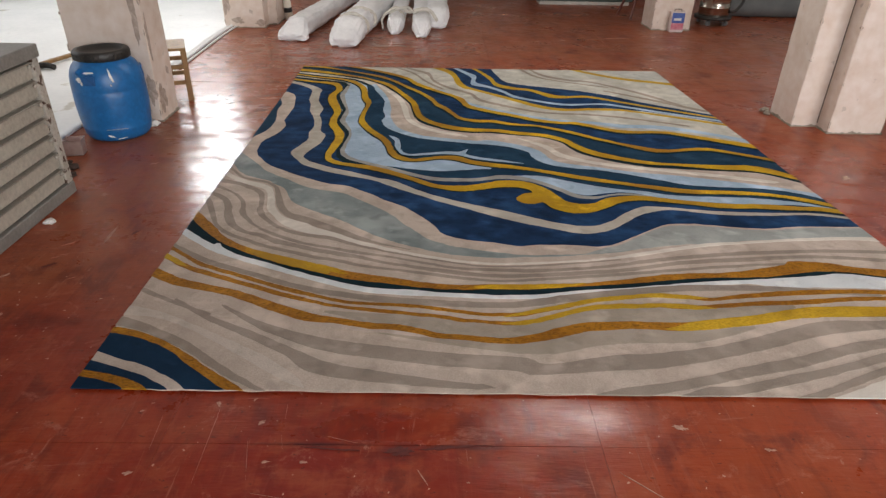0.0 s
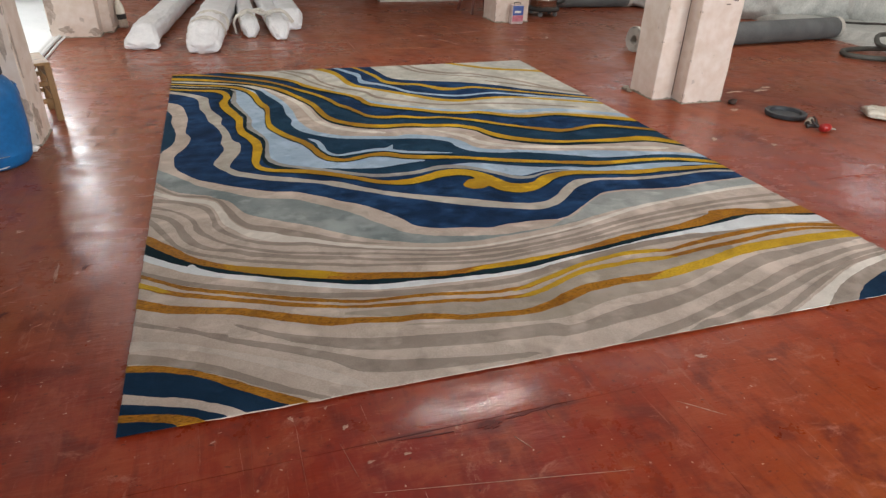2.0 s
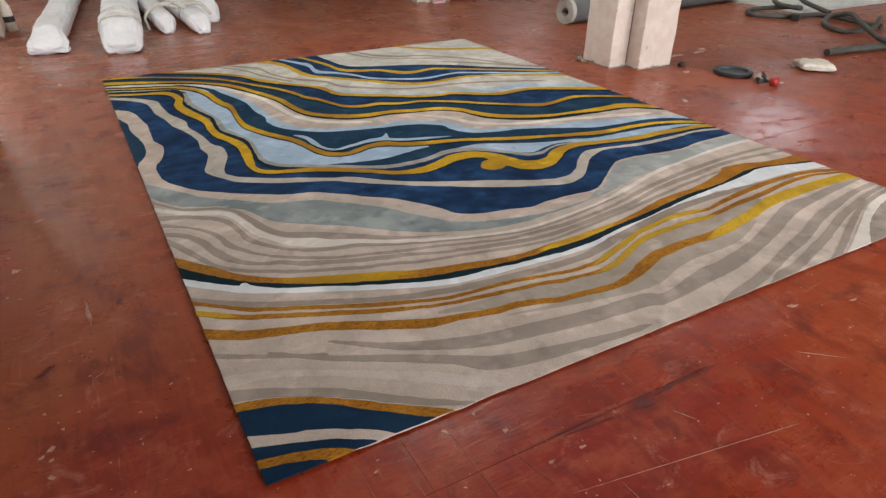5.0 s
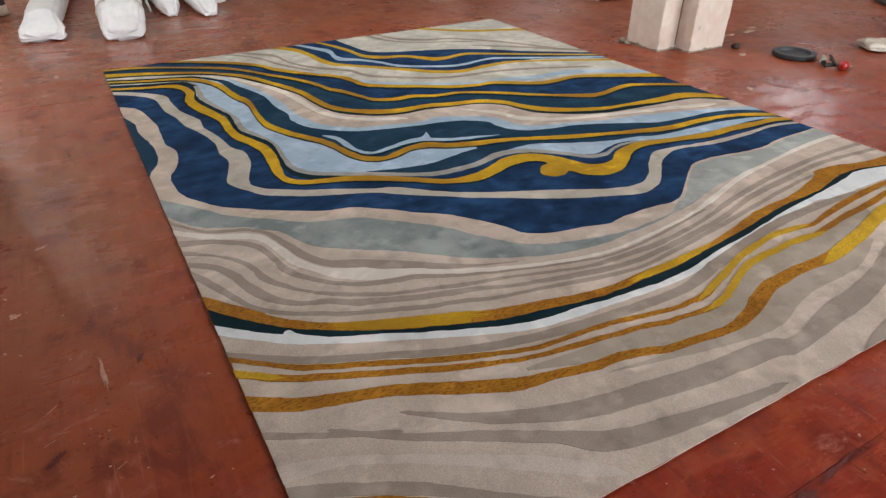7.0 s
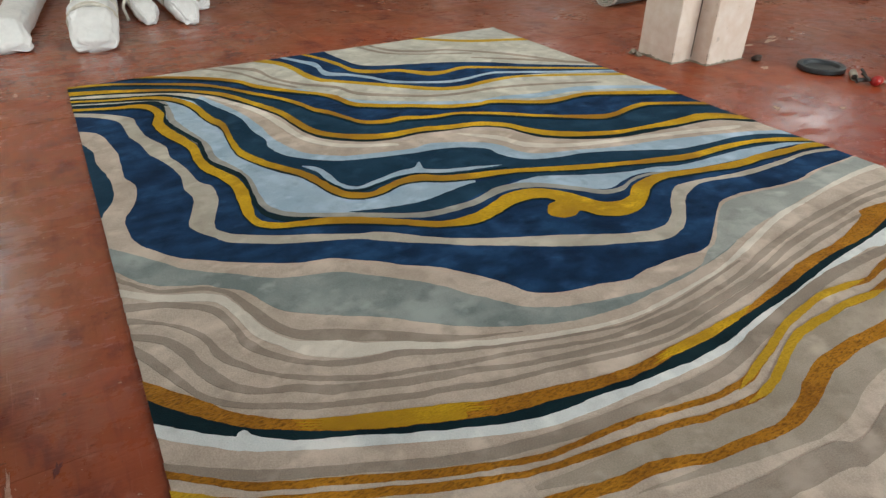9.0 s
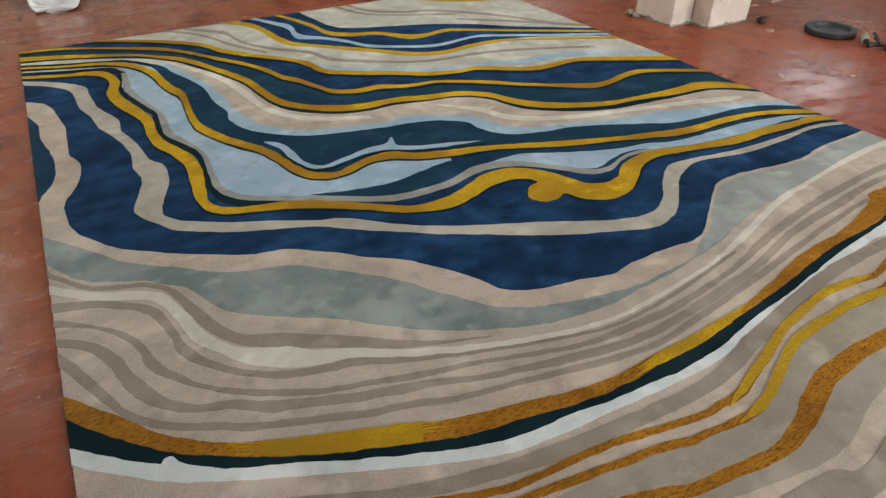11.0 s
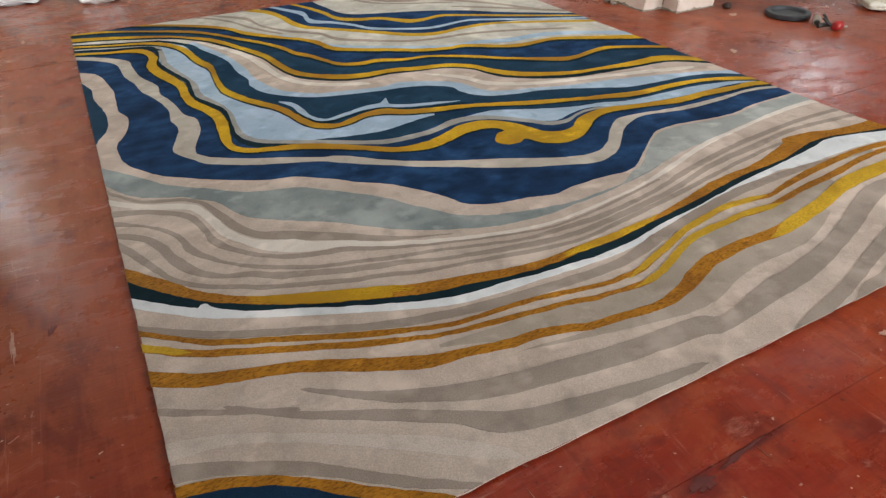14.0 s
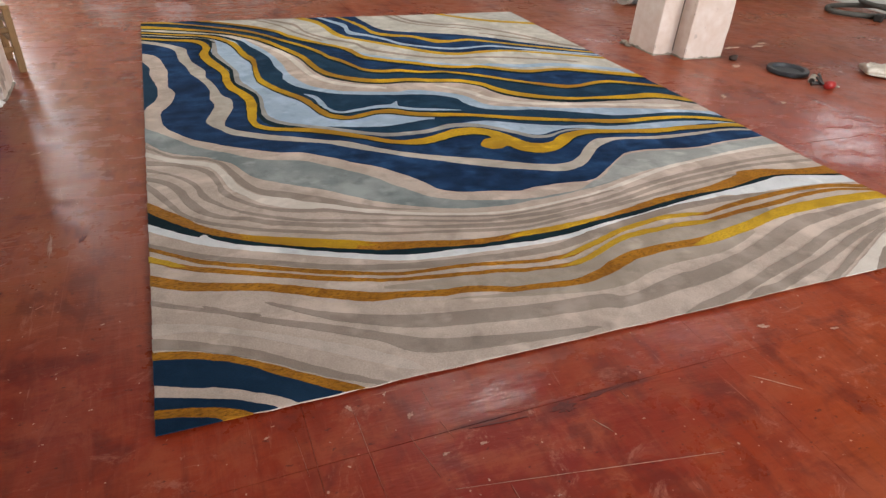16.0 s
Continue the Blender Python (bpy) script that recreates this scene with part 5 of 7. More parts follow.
stripe("amber",
       [(-0.145, 3.581), (-0.112, 3.55), (-0.017, 3.508), (0.152, 3.445), (0.274, 3.403), (0.332, 3.331), (0.343, 3.23), (0.315, 3.098), (0.341, 2.925), (0.392, 2.773), (0.411, 2.681), (0.406, 2.579), (0.418, 2.437), (0.464, 2.324), (0.486, 2.222), (0.485, 2.141), (0.474, 2.039), (0.47, 1.937), (0.492, 1.845), (0.551, 1.793), (0.639, 1.762), (0.726, 1.731), (0.827, 1.679), (0.956, 1.596), (1.05, 1.524), (1.111, 1.493), (1.213, 1.461), (1.325, 1.48), (1.407, 1.51), (1.508, 1.519), (1.58, 1.488), (1.61, 1.427), (1.631, 1.356), (1.662, 1.284), (1.743, 1.233), (1.845, 1.242), (1.946, 1.302), (2.027, 1.362), (2.128, 1.382), (2.21, 1.371), (2.363, 1.339), (2.497, 1.308), (2.664, 1.306), (2.834, 1.295), (2.984, 1.284), (3.17, 1.222), (3.214, 1.211)],
       [(-0.145, 3.581), (-0.112, 3.58), (-0.016, 3.549), (0.154, 3.486), (0.279, 3.464), (0.353, 3.412), (0.394, 3.259), (0.37, 3.128), (0.382, 3.016), (0.427, 2.853), (0.454, 2.731), (0.45, 2.619), (0.457, 2.497), (0.496, 2.385), (0.532, 2.283), (0.539, 2.16), (0.524, 2.038), (0.51, 1.957), (0.514, 1.886), (0.563, 1.834), (0.65, 1.803), (0.74, 1.781), (0.844, 1.729), (0.975, 1.636), (1.071, 1.564), (1.132, 1.533), (1.244, 1.532), (1.346, 1.562), (1.437, 1.601), (1.549, 1.6), (1.63, 1.549), (1.681, 1.487), (1.712, 1.426), (1.743, 1.365), (1.804, 1.334), (1.875, 1.343), (1.956, 1.404), (2.067, 1.433), (2.169, 1.432), (2.24, 1.411), (2.393, 1.38), (2.549, 1.358), (2.716, 1.357), (2.887, 1.335), (3.027, 1.324), (3.192, 1.232), (3.214, 1.211)])
stripe("amber",
       [(1.569, 1.509), (1.59, 1.458), (1.549, 1.448), (1.519, 1.418), (1.499, 1.377), (1.529, 1.336), (1.58, 1.326), (1.621, 1.346), (1.651, 1.315)],
       [(1.58, 1.529), (1.651, 1.518), (1.692, 1.436), (1.712, 1.355)])
stripe("ink",
       [(-0.156, 3.844), (-0.102, 3.783), (0.18, 3.708), (0.465, 3.582), (0.6, 3.489), (0.721, 3.346), (0.821, 3.142), (0.908, 2.928), (0.935, 2.735), (0.973, 2.582), (1.051, 2.48), (1.163, 2.387), (1.295, 2.345), (1.457, 2.343), (1.589, 2.311), (1.742, 2.279), (1.853, 2.197), (1.894, 2.105), (1.944, 2.033), (2.026, 1.961), (2.147, 1.899), (2.289, 1.847), (2.422, 1.825), (2.64, 1.793), (2.786, 1.781), (2.903, 1.74), (3.054, 1.637), (3.097, 1.617)],
       [(-0.156, 3.874), (-0.1, 3.863), (0.186, 3.768), (0.474, 3.643), (0.612, 3.54), (0.741, 3.406), (0.845, 3.203), (0.936, 2.979), (0.967, 2.796), (1.004, 2.643), (1.082, 2.54), (1.193, 2.448), (1.325, 2.406), (1.478, 2.404), (1.62, 2.362), (1.772, 2.319), (1.884, 2.237), (1.934, 2.155), (1.975, 2.073), (2.066, 2.001), (2.188, 1.939), (2.32, 1.877), (2.463, 1.866), (2.681, 1.843), (2.849, 1.842), (2.966, 1.78), (3.086, 1.667), (3.119, 1.637)])
stripe("amber",
       [(-0.156, 3.864), (-0.101, 3.813), (0.183, 3.728), (0.469, 3.613), (0.606, 3.509), (0.728, 3.366), (0.829, 3.162), (0.917, 2.938), (0.944, 2.755), (0.981, 2.603), (1.061, 2.5), (1.173, 2.407), (1.305, 2.365), (1.457, 2.363), (1.6, 2.321), (1.752, 2.289), (1.863, 2.207), (1.904, 2.125), (1.955, 2.043), (2.036, 1.971), (2.157, 1.909), (2.3, 1.857), (2.433, 1.846), (2.65, 1.803), (2.807, 1.791), (2.924, 1.75), (3.075, 1.647), (3.119, 1.627)],
       [(-0.156, 3.874), (-0.098, 3.884), (0.187, 3.788), (0.476, 3.653), (0.614, 3.55), (0.746, 3.427), (0.852, 3.213), (0.945, 2.999), (0.979, 2.816), (1.011, 2.663), (1.082, 2.551), (1.204, 2.468), (1.325, 2.426), (1.488, 2.414), (1.62, 2.372), (1.772, 2.339), (1.894, 2.257), (1.944, 2.165), (1.995, 2.094), (2.076, 2.022), (2.198, 1.949), (2.33, 1.897), (2.474, 1.876), (2.702, 1.863), (2.87, 1.862), (2.987, 1.8), (3.097, 1.667), (3.119, 1.637)])
stripe("ink",
       [(-0.13, 3.924), (-0.096, 3.904), (0.078, 3.881), (0.196, 3.859), (0.37, 3.765), (0.626, 3.61), (0.755, 3.477), (0.869, 3.293), (0.982, 3.14), (1.052, 2.987), (1.083, 2.875), (1.143, 2.783), (1.194, 2.671), (1.244, 2.579), (1.356, 2.527), (1.448, 2.526), (1.59, 2.473), (1.721, 2.462), (1.823, 2.41), (1.944, 2.327), (2.066, 2.235), (2.177, 2.152), (2.33, 2.06), (2.432, 2.028), (2.628, 2.067), (2.774, 2.045), (3.115, 1.859), (3.169, 1.849)],
       [(-0.13, 3.955), (-0.095, 3.954), (0.082, 3.941), (0.201, 3.909), (0.377, 3.816), (0.638, 3.661), (0.771, 3.527), (0.888, 3.354), (1.002, 3.19), (1.083, 3.037), (1.103, 2.926), (1.164, 2.834), (1.214, 2.711), (1.275, 2.629), (1.377, 2.577), (1.478, 2.576), (1.61, 2.514), (1.742, 2.502), (1.843, 2.45), (1.975, 2.367), (2.086, 2.275), (2.208, 2.193), (2.371, 2.1), (2.473, 2.078), (2.679, 2.127), (2.815, 2.085), (3.157, 1.889), (3.19, 1.869)])
stripe("amber",
       [(-0.13, 3.955), (-0.095, 3.934), (0.081, 3.911), (0.199, 3.879), (0.374, 3.796), (0.631, 3.63), (0.763, 3.497), (0.877, 3.324), (0.99, 3.16), (1.063, 2.997), (1.093, 2.895), (1.154, 2.803), (1.204, 2.691), (1.255, 2.599), (1.366, 2.547), (1.458, 2.546), (1.6, 2.494), (1.732, 2.482), (1.833, 2.43), (1.955, 2.347), (2.076, 2.255), (2.198, 2.172), (2.34, 2.07), (2.442, 2.048), (2.649, 2.087), (2.795, 2.065), (3.125, 1.88), (3.19, 1.859)],
       [(-0.13, 3.955), (-0.095, 3.964), (0.082, 3.951), (0.202, 3.919), (0.378, 3.826), (0.64, 3.681), (0.775, 3.537), (0.893, 3.364), (1.007, 3.2), (1.083, 3.047), (1.113, 2.946), (1.174, 2.854), (1.225, 2.731), (1.275, 2.64), (1.377, 2.598), (1.478, 2.596), (1.61, 2.534), (1.742, 2.512), (1.853, 2.46), (1.985, 2.378), (2.096, 2.285), (2.218, 2.203), (2.381, 2.12), (2.483, 2.098), (2.69, 2.137), (2.826, 2.095), (3.168, 1.899), (3.19, 1.869)])
stripe("ink",
       [(0.051, 3.992), (0.086, 3.972), (0.224, 3.959), (0.389, 3.896), (0.652, 3.731), (0.843, 3.567), (0.928, 3.394), (1.074, 3.22), (1.205, 3.096), (1.256, 2.984), (1.296, 2.852), (1.428, 2.749), (1.58, 2.666), (1.742, 2.563), (1.894, 2.52), (1.995, 2.509), (2.177, 2.396), (2.309, 2.353), (2.513, 2.361), (2.699, 2.278), (3.09, 2.082), (3.165, 2.071)],
       [(0.053, 4.022), (0.089, 4.032), (0.229, 4.03), (0.397, 3.957), (0.665, 3.791), (0.862, 3.627), (0.952, 3.454), (1.094, 3.28), (1.226, 3.157), (1.286, 3.045), (1.327, 2.902), (1.448, 2.81), (1.61, 2.716), (1.772, 2.613), (1.924, 2.571), (2.026, 2.559), (2.218, 2.446), (2.35, 2.404), (2.554, 2.411), (2.751, 2.328), (3.142, 2.122), (3.186, 2.091)])
stripe("amber",
       [(0.053, 4.022), (0.088, 4.002), (0.226, 3.99), (0.393, 3.927), (0.658, 3.761), (0.85, 3.587), (0.937, 3.414), (1.084, 3.25), (1.205, 3.127), (1.266, 3.004), (1.306, 2.872), (1.438, 2.769), (1.59, 2.686), (1.752, 2.583), (1.904, 2.541), (2.015, 2.529), (2.198, 2.416), (2.319, 2.374), (2.534, 2.381), (2.72, 2.298), (3.111, 2.092), (3.186, 2.091)],
       [(0.053, 4.022), (0.089, 4.042), (0.23, 4.04), (0.398, 3.967), (0.668, 3.811), (0.867, 3.637), (0.958, 3.474), (1.104, 3.29), (1.226, 3.167), (1.297, 3.065), (1.337, 2.923), (1.458, 2.82), (1.62, 2.726), (1.772, 2.633), (1.934, 2.581), (2.036, 2.579), (2.228, 2.456), (2.36, 2.424), (2.565, 2.421), (2.761, 2.338), (3.163, 2.142), (3.196, 2.091)])
stripe("ink",
       [(-0.138, 3.722), (-0.107, 3.702), (-0.024, 3.69), (0.17, 3.617), (0.34, 3.564), (0.454, 3.522), (0.551, 3.399), (0.59, 3.378)],
       [(-0.138, 3.722), (-0.105, 3.732), (-0.023, 3.721), (0.173, 3.647), (0.344, 3.594), (0.459, 3.552), (0.561, 3.439), (0.59, 3.378)])
stripe("ink",
       [(-0.14, 3.662), (-0.108, 3.651), (-0.026, 3.63), (0.165, 3.566), (0.332, 3.503), (0.435, 3.431), (0.501, 3.329), (0.532, 3.217), (0.548, 3.095), (0.568, 2.983), (0.6, 2.871), (0.588, 2.668), (0.592, 2.506), (0.646, 2.363), (0.708, 2.25), (0.767, 2.158), (0.8, 2.056), (0.828, 1.943), (0.875, 1.872), (0.953, 1.84), (1.03, 1.85), (1.111, 1.879), (1.193, 1.868), (1.284, 1.817), (1.417, 1.775), (1.528, 1.753), (1.64, 1.722), (1.844, 1.628), (2.077, 1.555), (2.199, 1.513), (2.372, 1.461), (2.611, 1.459), (2.79, 1.437), (2.929, 1.385), (3.07, 1.313), (3.114, 1.303)],
       [(-0.139, 3.692), (-0.107, 3.692), (-0.025, 3.68), (0.169, 3.607), (0.339, 3.564), (0.449, 3.491), (0.522, 3.389), (0.561, 3.277), (0.579, 3.156), (0.597, 3.044), (0.628, 2.932), (0.616, 2.688), (0.619, 2.546), (0.667, 2.413), (0.729, 2.301), (0.791, 2.198), (0.827, 2.096), (0.858, 1.994), (0.894, 1.922), (0.967, 1.881), (1.04, 1.901), (1.121, 1.93), (1.223, 1.919), (1.315, 1.857), (1.437, 1.815), (1.549, 1.794), (1.661, 1.752), (1.874, 1.668), (2.107, 1.585), (2.229, 1.553), (2.403, 1.501), (2.652, 1.499), (2.832, 1.467), (2.971, 1.415), (3.102, 1.333), (3.125, 1.313)])
stripe("amber",
       [(-0.139, 3.692), (-0.108, 3.671), (-0.025, 3.66), (0.167, 3.587), (0.335, 3.534), (0.44, 3.451), (0.507, 3.349), (0.54, 3.227), (0.555, 3.105), (0.575, 2.993), (0.607, 2.892), (0.594, 2.668), (0.598, 2.516), (0.651, 2.373), (0.713, 2.27), (0.772, 2.168), (0.805, 2.066), (0.833, 1.954), (0.879, 1.882), (0.956, 1.85), (1.03, 1.86), (1.111, 1.89), (1.203, 1.878), (1.294, 1.827), (1.417, 1.785), (1.539, 1.763), (1.64, 1.732), (1.854, 1.638), (2.087, 1.565), (2.209, 1.523), (2.383, 1.471), (2.621, 1.469), (2.811, 1.447), (2.939, 1.395), (3.081, 1.323), (3.125, 1.313)],
       [(-0.139, 3.692), (-0.107, 3.702), (-0.024, 3.69), (0.17, 3.617), (0.34, 3.574), (0.452, 3.512), (0.528, 3.409), (0.57, 3.298), (0.589, 3.176), (0.606, 3.064), (0.637, 2.952), (0.624, 2.698), (0.629, 2.566), (0.674, 2.434), (0.736, 2.321), (0.799, 2.219), (0.837, 2.116), (0.869, 2.014), (0.901, 1.933), (0.972, 1.891), (1.04, 1.911), (1.132, 1.94), (1.223, 1.939), (1.315, 1.877), (1.447, 1.835), (1.559, 1.804), (1.671, 1.762), (1.884, 1.679), (2.118, 1.595), (2.239, 1.564), (2.424, 1.521), (2.663, 1.509), (2.842, 1.477), (2.982, 1.425), (3.102, 1.344), (3.125, 1.313)])
stripe("ink",
       [(-0.143, 3.591), (-0.111, 3.58), (-0.024, 3.569), (0.158, 3.506), (0.323, 3.453), (0.397, 3.371), (0.436, 3.36)],
       [(-0.143, 3.601), (-0.111, 3.611), (-0.022, 3.599), (0.16, 3.536), (0.327, 3.483), (0.405, 3.411), (0.437, 3.36)])
stripe("pale_blue",
       [(0.811, 2.259), (0.849, 2.177), (0.859, 2.065), (0.893, 1.973), (0.936, 1.942), (0.993, 1.942), (1.071, 1.961), (1.142, 1.971), (1.223, 1.96), (1.294, 1.918), (1.376, 1.887), (1.467, 1.866), (1.589, 1.844)],
       [(0.812, 2.269), (0.867, 2.218), (0.887, 2.126), (0.897, 2.024), (0.944, 1.963), (1.003, 1.972), (1.081, 1.992), (1.162, 2.011), (1.233, 2.01), (1.284, 2.05), (1.274, 1.979), (1.345, 1.928), (1.457, 1.896), (1.589, 1.844)])
stripe("ink",
       [(0.832, 2.127), (0.84, 2.086), (0.861, 2.014), (0.892, 1.943), (0.947, 1.912), (1.03, 1.931), (1.132, 1.95), (1.223, 1.939), (1.366, 1.867), (1.569, 1.814), (1.599, 1.813)],
       [(0.833, 2.127), (0.848, 2.096), (0.87, 2.035), (0.899, 1.963), (0.952, 1.932), (1.04, 1.941), (1.142, 1.96), (1.233, 1.949), (1.366, 1.877), (1.569, 1.824), (1.599, 1.813)])
stripe("amber",
       [(0.35, 0.803), (0.465, 0.742), (0.576, 0.698), (0.672, 0.662), (0.687, 0.677)],
       [(0.365, 0.838), (0.426, 0.812), (0.54, 0.769), (0.656, 0.726), (0.701, 0.706)])
stripe("amber",
       [(1.298, 0.57), (1.36, 0.568), (1.462, 0.569), (1.594, 0.586)],
       [(1.339, 0.6), (1.4, 0.602), (1.502, 0.604), (1.645, 0.613)])
stripe("mustard",
       [(1.912, 0.324), (2.013, 0.319), (2.237, 0.356), (2.432, 0.401), (2.674, 0.416), (2.922, 0.416), (3.167, 0.397), (3.302, 0.409)],
       [(1.912, 0.325), (2.043, 0.373), (2.287, 0.42), (2.494, 0.47), (2.748, 0.48), (2.987, 0.472), (3.233, 0.444), (3.302, 0.412)])
stripe("mustard",
       [(-0.087, 0.864), (-0.054, 0.819), (-0.008, 0.774), (0.073, 0.719), (0.111, 0.705)],
       [(-0.087, 0.866), (-0.049, 0.845), (-0.003, 0.803), (0.078, 0.743), (0.111, 0.706)])
stripe("mustard",
       [(1.351, 0.386), (1.402, 0.395), (1.483, 0.416), (1.544, 0.435), (1.625, 0.462), (1.717, 0.491), (1.808, 0.508), (1.93, 0.525), (2.052, 0.517), (2.134, 0.522)],
       [(1.351, 0.386), (1.402, 0.41), (1.483, 0.44), (1.544, 0.459), (1.625, 0.487), (1.727, 0.519), (1.828, 0.536), (1.95, 0.55), (2.072, 0.539), (2.134, 0.523)])
stripe("mustard",
       [(1.331, 0.342), (1.372, 0.342), (1.412, 0.341), (1.473, 0.356), (1.534, 0.381), (1.605, 0.411), (1.676, 0.436), (1.748, 0.446), (1.819, 0.449), (1.941, 0.458), (2.053, 0.449), (2.144, 0.454)],
       [(1.331, 0.343), (1.382, 0.357), (1.412, 0.366), (1.463, 0.379), (1.524, 0.404), (1.595, 0.434), (1.676, 0.463), (1.768, 0.476), (1.839, 0.477), (1.961, 0.485), (2.073, 0.475), (2.144, 0.455)])
# the bright lengths of the gold band end in fine interlaced tongues
rnd = random.Random(5)
for ax, ay, bx, by, dx, dy in ((0.350, 0.803, 0.365, 0.838, -0.87, 0.50), (0.687, 0.677, 0.701, 0.706, 0.93, -0.36), (1.298, 0.570, 1.339, 0.600, -1.00, -0.02), (1.594, 0.586, 1.645, 0.613, 0.99, 0.17)):
    for f in (0.14, 0.38, 0.62, 0.86):
        x, y, ln = ax + (bx - ax) * f, ay + (by - ay) * f, rnd.uniform(0.025, 0.075)
        stripe("amber", [(x - dx * 0.02 + dy * 0.003, y - dy * 0.02 - dx * 0.003), (x + dx * ln / 2 + dy * 0.0022, y + dy * ln / 2 - dx * 0.0022), (x + dx * ln, y + dy * ln)],
               [(x - dx * 0.02 - dy * 0.003, y - dy * 0.02 + dx * 0.003), (x + dx * ln / 2 - dy * 0.0022, y + dy * ln / 2 + dx * 0.0022), (x + dx * ln - dy * 0.0008, y + dy * ln + dx * 0.0008)])
# -- end of the stripes --

# ---- columns ----
def column(name, piers, label):
    ob = empty(name, pose(0, 0, 0))
    tagged(ob, label, "column")
    for x0, x1, y0, y1 in piers:
        bm = box(x0, x1, y0, y1, 0.0, TOP, 0.006, 2)
        cuts = [e for e in bm.edges if abs(e.verts[0].co.z - e.verts[1].co.z) > 1]
        bmesh.ops.subdivide_edges(bm, edges=cuts, cuts=40)
        for v in bm.verts:
            if 0.01 < v.co.z < TOP - 0.01:
                k = noise.noise(v.co * 3) * 0.004 + noise.noise(v.co * 31) * 0.003
                v.co.x += k
                v.co.y += noise.noise(v.co * 11 + Vector((7, 3, 1))) * 0.004
        part("shaft", bm, M_COL, ob)
        # bare cement round the foot, and chips knocked off the upright edges
        ring, n = [(x0, y0), (x1, y0), (x1, y1), (x0, y1), (x0, y0)], 30
        ft, rows = bmesh.new(), []
        for (ax, ay), (bx, by) in zip(ring, ring[1:]):
            for k in range(n):
                x, y = ax + (bx - ax) * k / n, ay + (by - ay) * k / n
                ox, oy = math.copysign(0.007, x - (x0 + x1) / 2), math.copysign(0.007, y - (y0 + y1) / 2)
                h = 0.006 + 0.022 * max(0, noise.noise(Vector((x * 17, y * 17, 1)))) + 0.016 * max(0, noise.noise(Vector((x * 53, y * 53, 5))))
                rows.append((ft.verts.new((x + ox, y + oy, 0)), ft.verts.new((x + ox * 0.75, y + oy * 0.75, h)), ft.verts.new((x - ox * 0.5, y - oy * 0.5, h))))
        for a, b in zip(rows, rows[1:] + rows[:1]):
            ft.faces.new((a[0], b[0], b[1], a[1]))
            ft.faces.new((a[1], b[1], b[2], a[2]))
        part("cement_foot", ft, M_FOOT, ob, "bare grubby cement foot")
        rnd = random.Random(round(x0 * 100))
        for ex, ey in ((x0, y0), (x1, y0)):
            z = 0.06
            while z < 1.4:
                hh, ww = rnd.uniform(0.015, 0.06), rnd.uniform(0.004, 0.010)
                ch = bmesh.new()
                for dx, dy in ((math.copysign(1, (x0 + x1) / 2 - ex), 0), (0, 1)):
                    loop = []
                    for k in range(16):
                        a = k * math.tau / 16
                        r = 0.7 + 0.8 * noise.noise(Vector((math.cos(a) * 1.6, math.sin(a) * 1.6, z * 31 + ex)))
                        u = max(0.0, ww * (0.35 + math.cos(a) * r))
                        loop.append(ch.verts.new((ex + dx * u - (0.004 if dy else 0) * math.copysign(1, dx or ((x0 + x1) / 2 - ex)), ey + dy * u - (0.004 if dx else 0), z + hh / 2 * math.sin(a) * r)))
                    ch.faces.new(loop)
                part("chip", ch, M_CHIP, ob)
                z += hh + rnd.uniform(0.05, 0.35)
    return ob


column("column", [(3.462, 3.701, 2.603, 2.913), (3.631, 3.983, 2.465, 2.91)], "cream painted concrete column of two joined piers, chipped at its foot")
left_column = column("column", [(-1.141, -0.657, 2.495, 2.775)], "cream painted square concrete column with chipped corners")
back_column = column("column", [(-1.164, -0.743, 5.604, 5.994), (-0.773, -0.65, 5.806, 6.266)], "cream painted concrete column with a grubby foot")
column("column", [(3.479, 3.902, 5.865, 6.255)], "cream painted concrete column with scuffed foot")
crack = bpy.data.objects["column"]
bm = box(-0.003, 0.002, -0.002, 0.003, 0.03, TOP - 0.002)
bmesh.ops.subdivide_edges(bm, edges=[e for e in bm.edges if abs(e.verts[0].co.z - e.verts[1].co.z) > 1], cuts=60)
for v in bm.verts:
    v.co.x += 0.004 * noise.noise(v.co * 9)
part("joint_crack", bm, M_CRACK, crack, "dark crack between the piers").matrix_local = pose(3.63, 2.597, 0)
for sx, sz, ln, an in ((3.908, 0.755, 0.07, 75), (3.895, 0.735, 0.06, 10), (3.915, 0.775, 0.04, 40), (3.84, 0.71, 0.05, 0)):
    k = tagged(obj("paint_mark", box(-ln / 3, ln / 3, -0.0015, 0.0015, -0.0035, 0.0035, 0.001), M_CRACK), "thin dark brush mark on a cream column", "mark", "marks on the column")
    k.matrix_world = pose(sx, 2.456, sz, 0, an, 0)

# ---- things along the left side ----
cab = empty("drawer_cabinet", pose(-0.686, 1.42, 0))
tagged(cab, "grey-beige metal drawer cabinet with seven drawers and rust-spotted edge", "cabinet")
part("carcass", box(-0.62, -0.03, -1.20, -0.02, 0.05, 0.655, 0.004), M_CABINET, cab)
part("top", box(-0.66, 0.012, -1.24, 0.012, 0.655, 0.712, 0.005, 2), M_CABTOP, cab, "darker grey metal top")
part("plinth", box(-0.64, 0.006, -1.22, 0.006, 0.0, 0.058, 0.004), M_CABTOP, cab)
part("corner_post", box(-0.03, 0.004, -0.045, 0.004, 0.058, 0.655, 0.004), M_RUST, cab, "corner post with rust spots")
part("corner_post", box(-0.03, 0.004, -1.215, -1.17, 0.058, 0.655, 0.004), M_RUST, cab)
